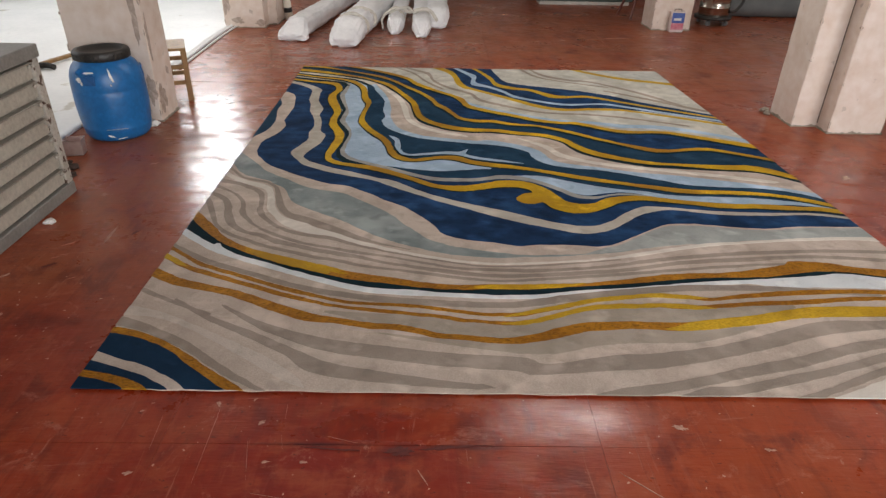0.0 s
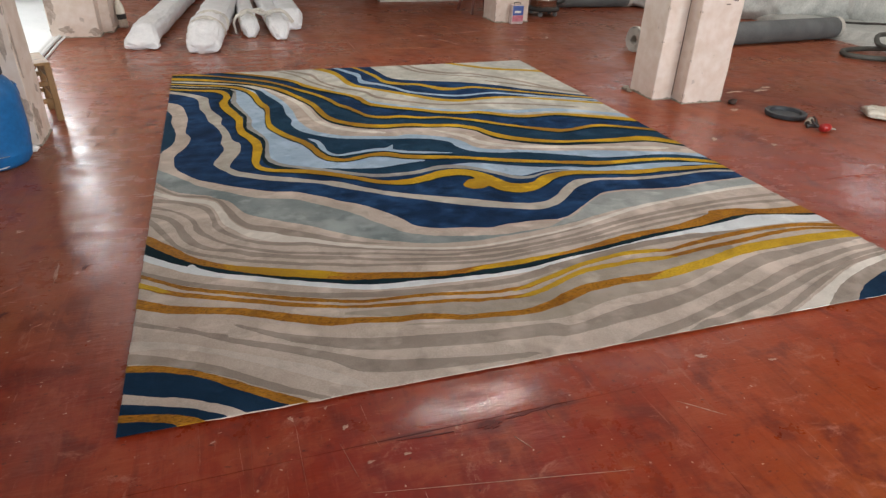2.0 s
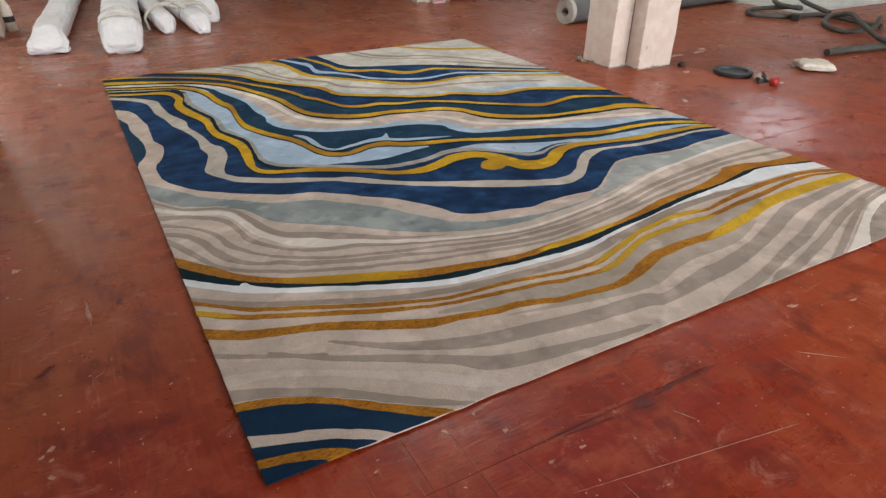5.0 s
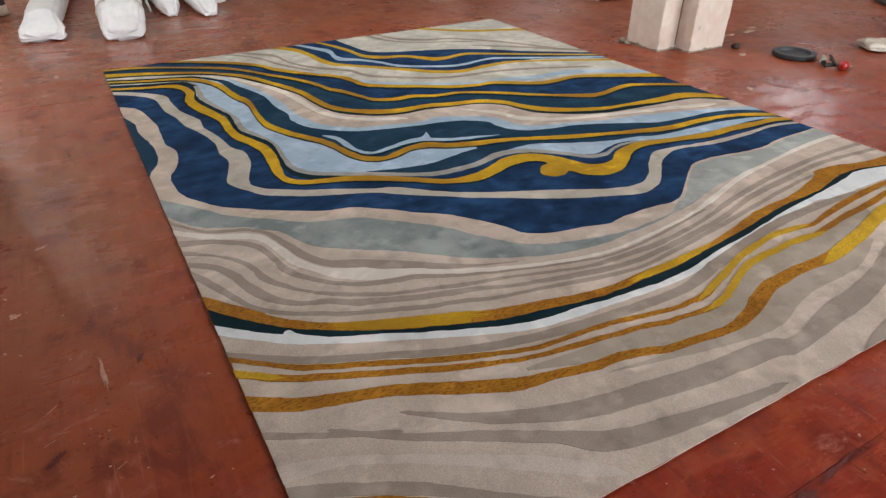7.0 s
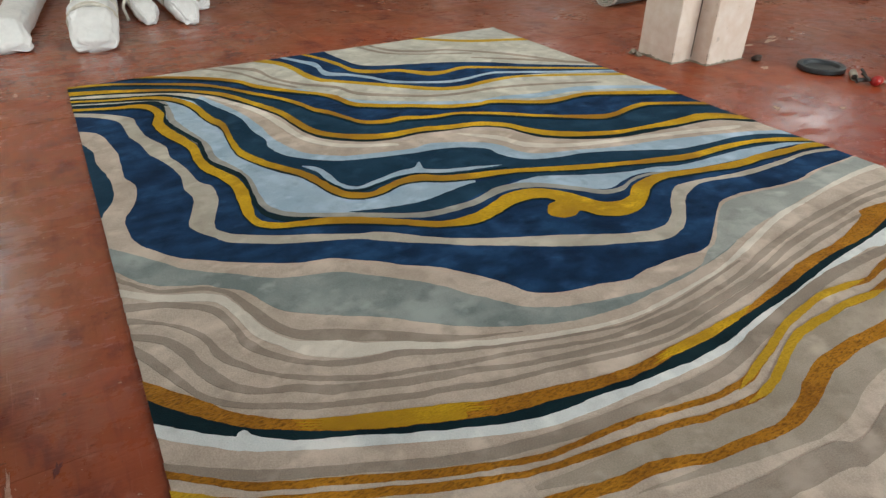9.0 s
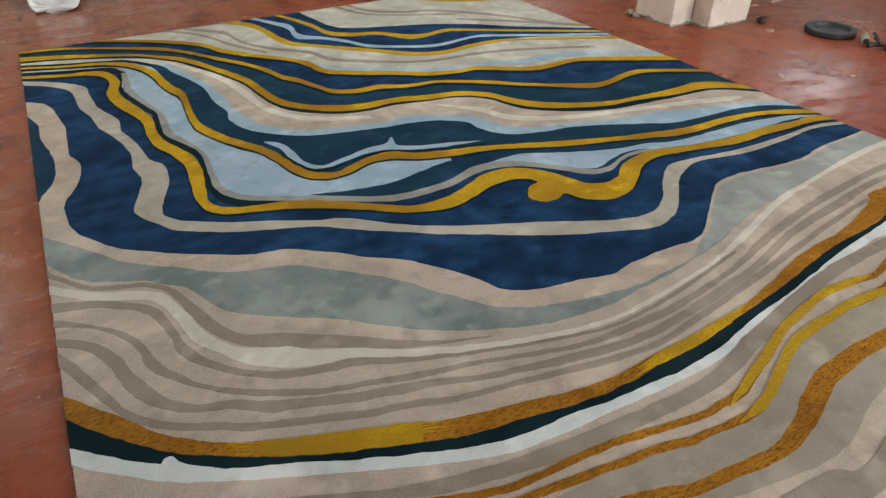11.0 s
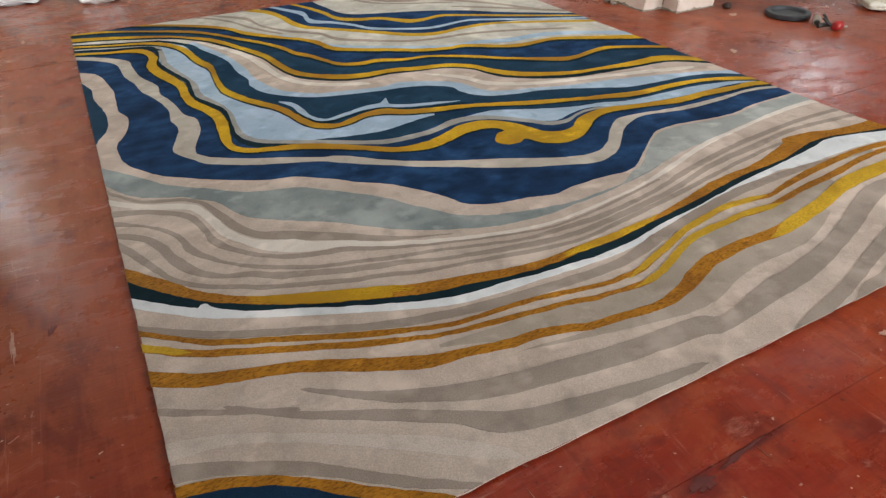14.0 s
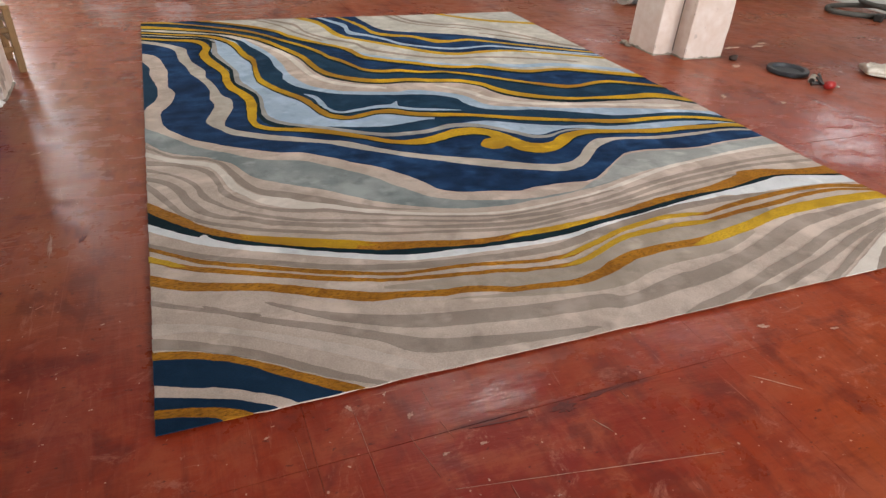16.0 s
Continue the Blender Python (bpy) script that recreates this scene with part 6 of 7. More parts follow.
for k in range(7):
    z = 0.066 + k * 0.0842
    d = part("drawer", box(-0.034, -0.008, -1.168, -0.047, z, z + 0.064, 0.003), M_CABINET, cab)
    part("lip", box(-0.03, 0.004, -1.166, -0.05, z + 0.066, z + 0.073, 0.002), M_CABLIP, d)
    part("knob", lathe([(0.004, 0), (0.009, 0.004), (0.010, 0.012), (0.006, 0.016)], 12, m=pose(-0.008, -0.068, z + 0.055, 0, 90, 0)), M_RUST, d)

barrel = empty("plastic_barrel", pose(-0.833, 2.272, 0, 0, 0, 20))
tagged(barrel, "blue plastic barrel with black screw lid and white paint smears", "barrel")
bm = lathe([(0.10, 0.006), (0.146, 0.0), (0.164, 0.008), (0.179, 0.032), (0.1865, 0.07), (0.187, 0.074), (0.1855, 0.078), (0.192, 0.12), (0.1955, 0.17), (0.197, 0.22), (0.1965, 0.28), (0.1945, 0.285),
            (0.1955, 0.29), (0.1945, 0.32), (0.190, 0.355), (0.181, 0.385), (0.167, 0.41), (0.148, 0.43), (0.138, 0.437), (0.136, 0.45), (0.08, 0.452)], 56)
part("body", bm, M_BARREL, barrel, smooth=True)
part("lid", lathe([(0.140, 0.438), (0.147, 0.441), (0.149, 0.458), (0.148, 0.478), (0.142, 0.486), (0.118, 0.488), (0.111, 0.484), (0.107, 0.472), (0.02, 0.470)], 48), M_BLACK, barrel, "black screw lid with raised rim", True)
for k in range(36):
    a = k * math.tau / 36
    part("lid_rib", box(-0.002, 0.002, -0.003, 0.003, 0.444, 0.476), M_BLACK, barrel).matrix_local = pose(0.1485 * math.cos(a), 0.1485 * math.sin(a), 0, 0, 0, math.degrees(a))
for a in (0.9, 4.0):
    part("lug", box(-0.02, 0.02, -0.012, 0.012, -0.02, 0.02, 0.008, 2), M_BARREL, barrel).matrix_local = pose(0.176 * math.cos(a), 0.176 * math.sin(a), 0.39, 0, 35, math.degrees(a))
for a in (-1.98, 0.12, 2.2):
    g = part("grip_pocket", box(-0.010, 0.003, -0.036, 0.036, -0.026, 0.026, 0.005, 2), M_BARRELSHADE, barrel, "shaded grip pocket")
    g.matrix_local = pose(0.1895 * math.cos(a), 0.1895 * math.sin(a), 0.352, 0, -8, math.degrees(a))
    part("grip_edge", box(-0.006, 0.006, -0.040, 0.040, 0.024, 0.034, 0.004, 2), M_BARREL, g)


def smear(w, h, seed):
    bm = bmesh.new()
    vs = []
    for k in range(36):
        a = k * math.tau / 36
        q = Vector((math.cos(a), math.sin(a), seed))
        r = max(0.3, 0.8 + 0.5 * noise.noise(q * 1.5) + 0.25 * noise.noise(q * 4))
        vs.append(bm.verts.new((0.0012, w / 2 * math.cos(a) * r, h / 2 * math.sin(a) * r)))
    f = bm.faces.new(vs)
    for v in bmesh.ops.extrude_face_region(bm, geom=[f])["geom"]:
        if isinstance(v, bmesh.types.BMVert):
            v.co.x = -0.004
    return bm


# paint and plaster peeled off the column corners
for col, x, y, z, w, h, turn in ((left_column, -0.705, 2.494, 0.66, 0.050, 0.36, -90), (left_column, -0.690, 2.494, 0.20, 0.075, 0.22, -90), (left_column, -0.78, 2.494, 0.06, 0.14, 0.07, -90), (left_column, -0.656, 2.56, 0.13, 0.13, 0.20, 0),
                                 (left_column, -0.656, 2.52, 0.50, 0.035, 0.30, 0), (left_column, -0.656, 2.70, 0.30, 0.05, 0.12, 0), (back_column, -1.12, 5.603, 0.26, 0.09, 0.34, -90), (back_column, -0.90, 5.603, 0.50, 0.34, 0.022, -90),
                                 (back_column, -0.78, 5.603, 0.05, 0.12, 0.07, -90), (back_column, -1.02, 5.603, 0.07, 0.16, 0.09, -90)):
    part("peeled_patch", smear(w, h, x * 7 + z * 5), M_CHIP, col, "patch of bare plaster").matrix_local = pose(x, y, z, 0, 0, turn)
for k, (a, zz, r, w, hgt, tw, lean) in enumerate(((-1.35, 0.372, 0.1865, 0.018, 0.080, 10, -22), (-1.40, 0.325, 0.1945, 0.012, 0.012, 0, -4), (-1.98, 0.392, 0.178, 0.060, 0.014, 6, -28), (-2.28, 0.355, 0.190, 0.040, 0.030, -25, -12),
                                                  (-2.2, 0.335, 0.193, 0.020, 0.018, 0, -6), (-1.72, 0.040, 0.181, 0.045, 0.012, -25, 16), (-1.40, 0.022, 0.174, 0.060, 0.010, 8, 24), (-1.55, 0.080, 0.1868, 0.11, 0.003, 0, 4))):
    part("paint_smear", smear(w, hgt, k * 3.1), M_WHITE if k != 7 else M_CLEAR, barrel, "dried white paint smear").matrix_local = pose(r * math.cos(a), r * math.sin(a), zz, tw, lean, math.degrees(a))

barrel.scale = (1.02, 1.02, 1.04)
tub = empty("plastic_tub", pose(-0.927, 1.921, 0, 0, 0, 12))
tagged(tub, "small clear plastic tub with pink contents beside the barrel", "tub")
part("contents", box(-0.043, 0.043, -0.036, 0.036, 0.002, 0.05, 0.006, 2), M_PINK, tub, "pink contents")
bm = box(-0.048, 0.048, -0.041, 0.041, 0.0, 0.088, 0.006, 2)
bmesh.ops.delete(bm, geom=[f for f in bm.faces if f.normal.z > 0.9], context="FACES_ONLY")
part("wall", bm, M_CLEAR, tub)
part("rim", box(-0.052, 0.052, -0.045, -0.040, 0.082, 0.089, 0.002), M_CLEAR, tub)
part("rim", box(-0.052, 0.052, 0.040, 0.045, 0.082, 0.089, 0.002), M_CLEAR, tub)

stool = empty("wooden_stool", pose(-0.613, 2.958, 0, 0, 0, 21))
tagged(stool, "worn yellow-brown wooden stool behind a column", "stool")
for x, y in ((-0.018, 0.018), (-0.36, 0.018), (-0.018, 0.30), (-0.36, 0.30)):
    part("leg", box(x - 0.018, x + 0.018, y - 0.018, y + 0.018, 0, 0.345, 0.003), M_WOOD, stool)
part("seat", box(-0.378, 0.0, 0.0, 0.318, 0.345, 0.363, 0.003), M_WOOD, stool)
for z in (0.13, 0.235):
    part("rung", box(-0.342, -0.036, 0.008, 0.028, z - 0.014, z + 0.014, 0.002), M_WOOD, stool)
    part("rung", box(-0.342, -0.036, 0.29, 0.31, z - 0.014, z + 0.014, 0.002), M_WOOD, stool)
    part("rung", box(-0.028, -0.008, 0.036, 0.282, z + 0.022, z + 0.05, 0.002), M_WOOD, stool)


def sheet(name, x0, x1, y0, y1, height, nx=60, ny=60):
    """A laid cloth with its own thickness; height(x, y) is its upper side."""
    bm = bmesh.new()
    grid = [[bm.verts.new((x0 + (x1 - x0) * i / nx, y0 + (y1 - y0) * j / ny, 0)) for j in range(ny + 1)] for i in range(nx + 1)]
    for row in grid:
        for v in row:
            v.co.z = height(v.co.x, v.co.y)
    for i in range(nx):
        for j in range(ny):
            bm.faces.new((grid[i][j], grid[i + 1][j], grid[i + 1][j + 1], grid[i][j + 1]))
    low = bmesh.ops.extrude_edge_only(bm, edges=[e for e in bm.edges if e.is_boundary])["geom"]
    for v in low:
        if isinstance(v, bmesh.types.BMVert):
            v.co.z = 0.0
    return bm


tarp = empty("white_tarpaulin", pose(-0.033, 0.085, 0))
tagged(tarp, "bright white plastic tarpaulin spread over the floor", "tarpaulin")
part("sheet", sheet("sheet", -4.9, -1.08, -0.2, 8.2, lambda x, y: 0.018 + 0.012 * noise.noise(Vector((x * 1.7, y * 1.7, 0))) + 0.005 * noise.noise(Vector((x * 7, y * 3, 4))), 70, 90), M_TARP, tarp, smooth=True)
for off, r in ((0.0, 0.016), (0.045, 0.010)):
    part("hem", tube([(-1.085 + off + 0.012 * math.sin(y * 2.1), y, r) for y in (1.5, 2.0)] if off else [(-1.085 + 0.010 * math.sin(y * 2.3), y, r) for y in (-0.2, 0.6, 1.4, 1.9)], r, 8), M_TARP, tarp)
    part("hem", tube([(-1.055 + off + 0.015 * math.sin(y * 2.1), y, r) for y in (2.85, 3.4, 4.0, 4.7, 5.2, 5.55)], r, 8), M_TARP, tarp)
pole = empty("wooden_pole", pose(-0.06, 0.1, 0))
tagged(pole, "thin brown wooden pole lying on the tarpaulin", "pole")
part("shaft", tube([(-2.01, 3.585, 0.055), (-1.915, 4.0, 0.055), (-1.80, 4.65, 0.055)], 0.018, 8), M_WOOD, pole)
part("dark_grip", tube([(-2.09, 3.46, 0.05), (-1.97, 3.56, 0.055), (-1.88, 3.54, 0.045)], 0.022, 8), M_DARK, pole, "dark taped grip")


# ---- wrapped rolls at the back ----
def wrapped_roll(a, b, wide, high, seed, ties, taper, label):
    ob = empty("wrapped_roll", pose(0, 0, 0))
    tagged(ob, label, "wrapped roll", "wrapped rolls on the floor")
    a, b = Vector((*a, 0)), Vector((*b, 0))
    d = (b - a).normalized()
    s = Vector((d.y, -d.x, 0))
    bm = bmesh.new()
    n, m, rings = 190, 56, []
    ln = (b - a).length
    for i in range(n + 1):
        t = ln * (i / n) ** 1.5
        end = min(t, ln - t)
        g = min(1, end / (0.9 * wide))
        g = g * g * (3 - 2 * g)
        kw = 1 - taper * (1 - g)
        kh = 0.50 + 0.50 * g
        if end < 0.09:
            lip = 0.62 + 0.38 * math.sqrt(1 - (1 - end / 0.09) ** 2)
            kw, kh = kw * (0.5 + 0.5 * lip), kh * lip
        pinch = 1.0
        for q in ties:
            pinch -= 0.13 * math.exp(-((t - q) / 0.05) ** 2)
        ring = []
        for j in range(m):
            w = j * math.tau / m
            flat = abs(math.cos(w)) ** 0.7 * math.copysign(1, math.cos(w))
            tall = abs(math.sin(w)) ** 0.7 * math.copysign(1, math.sin(w))
            p = Vector((math.cos(w) * 2.2, math.sin(w) * 2.2, t * 2.5 + seed))
            crease = abs(noise.noise(Vector((math.cos(w) * 3.4 + seed, math.sin(w) * 3.4, t * 2.2)))) + 0.6 * abs(noise.noise(Vector((math.cos(w) * 2, math.sin(w) * 2 + seed, t * 11))))
            gather = sum(math.exp(-((t - q) / 0.09) ** 2) for q in ties) * 0.05 * noise.noise(Vector((w * 5, t * 4, seed)))
            f = pinch * (1.03 + 0.06 * noise.noise(p) + 0.04 * noise.noise(p * 3.1) + gather - 0.15 * crease + (0.03 if seed > 5 else 0.012) * noise.noise(p * 7))
            lump = 0.05 * noise.noise(Vector((math.cos(w) * 1.5, math.sin(w) * 1.5, seed))) * max(0, 1 - end / 0.12)
            x = a + d * (t + lump + 0.015 * noise.noise(p * 2)) + s * (flat * wide / 2 * f * kw)
            x.z = max(0.0, high * kh / 2 + tall * high / 2 * f * kh)
            ring.append(bm.verts.new(x))
        rings.append(ring)
    for p, q in zip(rings, rings[1:]):
        for j in range(m):
            bm.faces.new((p[j], p[(j + 1) % m], q[(j + 1) % m], q[j]))
    for ring, dirn in ((rings[0], -1), (rings[-1], 1)):
        c = bm.verts.new(sum((v.co for v in ring), Vector()) / m + d * dirn * 0.012)
        for j in range(m):
            bm.faces.new((ring[j], ring[(j + 1) % m], c))
    part("wrapping", bm, M_WRAP, ob, smooth=True)
    for q in ties:
        for dz in (0.0, 0.03):
            c = a + d * (q + dz)
            loop = [c + s * (math.cos(w) * wide / 2 * 0.97) + Vector((0, 0, max(0.008, high / 2 + math.sin(w) * high / 2 * 0.98))) + d * (0.025 * math.sin(2 * w + q * 9) + 0.012 * math.sin(5 * w)) for w in [x * math.tau / 14 for x in range(15)]]
            part("tie", tube(loop, 0.015 if wide > 0.3 else 0.011, 7, 3), M_TIE, ob, "twisted white cloth tie")
    return ob


wrapped_roll((-0.322, 4.955), (0.02, 8.009), 0.235, 0.20, 3.0, (), -0.42, "carpet roll wrapped in smooth white plastic")
wrapped_roll((0.205, 4.74), (0.523, 7.998), 0.33, 0.235, 11.0, (0.42, 0.80), 0.10, "thick carpet roll wrapped in creased white plastic")
wrapped_roll((0.655, 5.36), (0.646, 7.9), 0.18, 0.155, 19.0, (0.5,), 0.45, "slim roll wrapped in white plastic with a knotted tie")
wrapped_roll((0.938, 5.22), (0.888, 7.895), 0.20, 0.165, 27.0, (0.62,), 0.40, "slim roll wrapped in white plastic")
wrapped_roll((1.105, 5.72), (1.075, 7.986), 0.25, 0.20, 35.0, (), 0.22, "slim roll wrapped in tight white plastic")

knot = empty("knotted_cord", pose(0.755, 5.719, 0.0))
tagged(knot, "off-white twisted cloth cord knotted across the slim rolls", "cord")
part("strand", tube([(-0.22, -0.02, 0.15), (-0.12, 0.0, 0.205), (-0.02, 0.02, 0.19), (0.05, 0.0, 0.17), (0.14, -0.03, 0.20), (0.26, -0.04, 0.195), (0.34, -0.09, 0.10)], 0.017, 8), M_TIE, knot)
part("strand", tube([(-0.16, 0.05, 0.19), (-0.06, -0.03, 0.21), (0.02, 0.03, 0.21), (0.10, -0.05, 0.175), (0.16, 0.02, 0.20), (0.24, 0.05, 0.20)], 0.015, 8), M_TIE, knot)
part("loose_end", tube([(-0.22, -0.02, 0.15), (-0.25, -0.06, 0.10), (-0.245, -0.10, 0.05), (-0.24, -0.14, 0.016)], 0.012, 8), M_TIE, knot)

bottle = empty("bottle", pose(-0.584, 6.099, 0, 0, -4, 20))
tagged(bottle, "pale plastic bottle with a dark label beside a column", "bottle")
part("body", lathe([(0.0, 0.002), (0.040, 0.002), (0.044, 0.012), (0.044, 0.185), (0.040, 0.215), (0.022, 0.262), (0.016, 0.275), (0.016, 0.30)], 28), M_POUCH, bottle, smooth=True)
part("label", lathe([(0.0445, 0.085), (0.0456, 0.086), (0.0456, 0.135), (0.0445, 0.136)], 28), M_BLACK, bottle, "dark label band")
part("cap", lathe([(0.0, 0.325), (0.017, 0.325), (0.019, 0.32), (0.019, 0.295), (0.016, 0.295)], 20), M_WHITE, bottle, "white screw cap")

# ---- far end ----
carton = empty("paint_tin", pose(3.721, 5.801, 0, 0, 0, -2))
tagged(carton, "square blue and pink printed tin standing against a column", "tin")
part("body", box(-0.075, 0.075, -0.045, 0.045, 0, 0.215, 0.008, 2), M_PALEPINK, carton)
part("printed_panel", box(-0.066, 0.066, -0.048, -0.0455, 0.10, 0.205, 0.001), M_PRINTBLUE, carton, "blue printed panel")
part("printed_panel", box(-0.066, 0.066, -0.0485, -0.0455, 0.03, 0.098, 0.001), M_PRINTPINK, carton, "pink printed panel")
part("text_bar", box(-0.045, 0.035, -0.0505, -0.0482, 0.125, 0.15, 0.001), M_WHITE, carton, "white lettering bar")
part("handle", tube([(-0.04, 0, 0.215), (-0.03, 0, 0.235), (0.03, 0, 0.235), (0.04, 0, 0.215)], 0.004, 6), M_DARK, carton)

vac = empty("wet_vacuum", pose(4.322, 6.319, 0))
tagged(vac, "stainless steel workshop vacuum on a black wheeled base", "vacuum cleaner")
part("base", lathe([(0.16, 0.06), (0.205, 0.065), (0.21, 0.085), (0.20, 0.10), (0.17, 0.105)], 32), M_BLACK, vac, "black plastic base", True)
part("drum", lathe([(0.165, 0.10), (0.17, 0.11), (0.17, 0.19), (0.174, 0.195), (0.17, 0.20), (0.17, 0.30), (0.174, 0.305), (0.17, 0.31), (0.17, 0.44), (0.165, 0.45)], 40), M_STEEL, vac, "polished steel drum", True)
part("motor_head", lathe([(0.172, 0.45), (0.178, 0.46), (0.175, 0.52), (0.13, 0.60), (0.05, 0.62)], 32), M_BLACK, vac, smooth=True)
for a in (-2.2, -0.9, 0.6, 2.2):
    w = part("caster", lathe([(0.008, -0.012), (0.03, -0.012), (0.032, 0), (0.03, 0.012), (0.008, 0.012)], 16, m=pose(0.17 * math.cos(a), 0.17 * math.sin(a), 0.032, 0, 90, 30)), M_CASTER, vac, "grey caster wheel")
    part("fork", box(0.17 * math.cos(a) - 0.016, 0.17 * math.cos(a) + 0.016, 0.17 * math.sin(a) - 0.016, 0.17 * math.sin(a) + 0.016, 0.045, 0.064, 0.003), M_BLACK, w)
part("hose", tube([(0.17, -0.02, 0.40), (0.27, -0.05, 0.42), (0.30, -0.05, 0.28), (0.24, -0.06, 0.17), (0.15, -0.09, 0.15)], 0.018, 8), M_BLACK, vac, "black ribbed hose")


def fabric_roll(a, b, r, label, material):
    ob = empty("carpet_roll", pose(*a, 0, 0, 0, math.degrees(math.atan2(b[1] - a[1], b[0] - a[0]))))
    tagged(ob, label, "carpet roll")
    ln = math.hypot(b[0] - a[0], b[1] - a[1])
    bm = bmesh.new()
    n, m, rings = 40, 32, []
    for i in range(n + 1):
        x = ln * i / n
        rings.append([bm.verts.new((x, math.cos(w) * r * (1 + 0.02 * noise.noise(Vector((x * 2, math.cos(w) * 2, math.sin(w) * 2)))), max(0.0, r + math.sin(w) * r * (1 + 0.02 * noise.noise(Vector((x * 2, math.cos(w), 5))))))) for w in [k * math.tau / m for k in range(m)]])
    for p, q in zip(rings, rings[1:]):
        for k in range(m):
            bm.faces.new((p[k], p[(k + 1) % m], q[(k + 1) % m], q[k]))
    part("outer_turn", bm, material, ob, smooth=True)
    for x, side in ((-0.012, 1), (ln + 0.012, -1)):
        # the wound edge: a spiral of pale backing with dark gaps
        turns, steps = 4, 96
        bm = bmesh.new()
        rim = []
        for k in range(steps + 1):
            w = k / steps * turns * math.tau
            rr = r * (0.34 + 0.62 * k / steps)
            row = []
            for dr in (0.0, 0.105 * r):
                for dx in (0.0, side * 0.09):
                    row.append(bm.verts.new((x + dx, math.cos(w) * (rr + dr), r + math.sin(w) * (rr + dr) * 0.985)))
            rim.append(row)
        for p, q in zip(rim, rim[1:]):
            for c, d in ((0, 2), (2, 3), (3, 1), (1, 0)):
                bm.faces.new((p[c], p[d], q[d], q[c]))
        part("wound_edge", bm, M_BACKWHITE, ob, "pale spiral edge of the backing")
        bm = lathe([(r * 0.97, 0), (r * 1.03, 0.001), (r * 1.03, 0.05), (r * 1.0, 0.051)], 32, m=Matrix.Translation((x if side > 0 else x - 0.05, 0, r * 1.02)) @ pose(0, 0, 0, 0, 90, 0))
        bmesh.ops.delete(bm, geom=[f for f in bm.faces if len(f.verts) > 4], context="FACES_ONLY")
        part("rim", bm, M_BACKWHITE, ob, "pale folded rim")
        # near-black disc behind the spiral, for the shade between its turns
        part("core", lathe([(0.01, 0), (r * 0.93, 0.002), (r * 0.93, 0.01)], 24, m=Matrix.Translation((x + side * 0.08, 0, r)) @ pose(0, 0, 0, 0, 90, 0)), M_DARK, ob)
    return ob


fabric_roll((4.295, 4.176), (7.158, 4.444), 0.118, "dark grey carpet roll showing its pale wound backing", M_GREYCLOTH)
fabric_roll((4.656, 6.905), (5.906, 6.861), 0.135, "dark grey carpet roll lying by the vacuum", M_GREYCLOTH)
bench = empty("low_cabinet", pose(3.065, 7.802, 0))
tagged(bench, "low dark green cabinet with a pale kick board", "cabinet")
part("body", box(-0.65, 0.65, -0.25, 0.25, 0.045, 0.75, 0.006), M_GREEN, bench)
part("kick_board", box(-0.6, 0.6, -0.256, 0.25, 0.0, 0.043, 0.003), M_BACKWHITE, bench, "pale kick board")
rs = empty("red_stool", pose(3.573, 6.684, 0, 0, 0, 8))
tagged(rs, "dark red wooden stool behind a column", "stool")
part("seat", lathe([(0.15, 0.43), (0.165, 0.435), (0.165, 0.455), (0.15, 0.46)], 24), M_REDWOOD, rs)
for sx in (-1, 1):
    for sy in (-1, 1):
        part("leg", tube([(sx * 0.20, sy * 0.20, 0.0), (sx * 0.10, sy * 0.10, 0.432)], 0.016, 8), M_REDWOOD, rs)

# ---- right side ----
cl = empty("folded_cover", pose(0.014, -0.041, 0))
tagged(cl, "grey-white ribbed fabric cover folded on the floor", "fabric cover")


def heap(x, y):
    e = min(x - 7.25 - 0.25 * math.sin(y * 2.1), 8.95 - x, y - 3.45 - 0.4 * (8.95 - x) * 0.4, 6.4 - y)
    return 0.004 + 0.10 * max(0.0, min(1, e / 0.12)) ** 0.6 + 0.05 * max(0, noise.noise(Vector((x * 1.6, y * 1.6, 2)))) * max(0.0, min(1, e / 0.3))


part("fabric", sheet("fabric", 7.1, 8.95, 3.5, 6.4, heap, 70, 90), M_COVER, cl, smooth=True)


def bundle(path, r, seed, label):
    ob = empty("fabric_bundle", pose(0, 0, 0))
    tagged(ob, label, "fabric bundle", "fabric bundles")
    bm = tube([(x, y, z) for x, y, z in path], lambda t: r * (0.75 + 0.25 * min(1, 6 * min(t, 1 - t))), 48, 26)
    for v in bm.verts:
        q = noise.noise(v.co * 2.2 + Vector((seed, 0, 0))) * 0.06 + noise.noise(v.co * 7 + Vector((0, seed, 0))) * 0.02
        q -= 0.035 * abs(noise.noise(v.co * 4.5 + Vector((seed, 2, 0)))) + 0.02 * abs(noise.noise(v.co * 12 + Vector((1, seed, 0))))
        v.co += Vector((q, q, q * 0.7))
        v.co.z = max(0.0, v.co.z)
    part("wrapping", bm, M_COVER, ob, smooth=True)


bundle([(5.85, 7.2, 0.17), (6.5, 6.25, 0.16), (7.17, 5.72, 0.17), (7.85, 5.2, 0.24), (8.55, 4.92, 0.26)], 0.19, 3.0, "long bundle of grey-white fabric in loose wrapping")
bundle([(7.2, 6.9, 0.26), (7.9, 6.2, 0.33), (8.6, 5.6, 0.36)], 0.28, 9.0, "thick bundle of grey-white ribbed fabric")

bundle([(7.95, 5.6, 0.30), (8.5, 4.75, 0.29), (9.15, 3.95, 0.27), (9.9, 3.2, 0.27)], 0.34, 17.0, "thick folded pile of grey-white ribbed fabric")
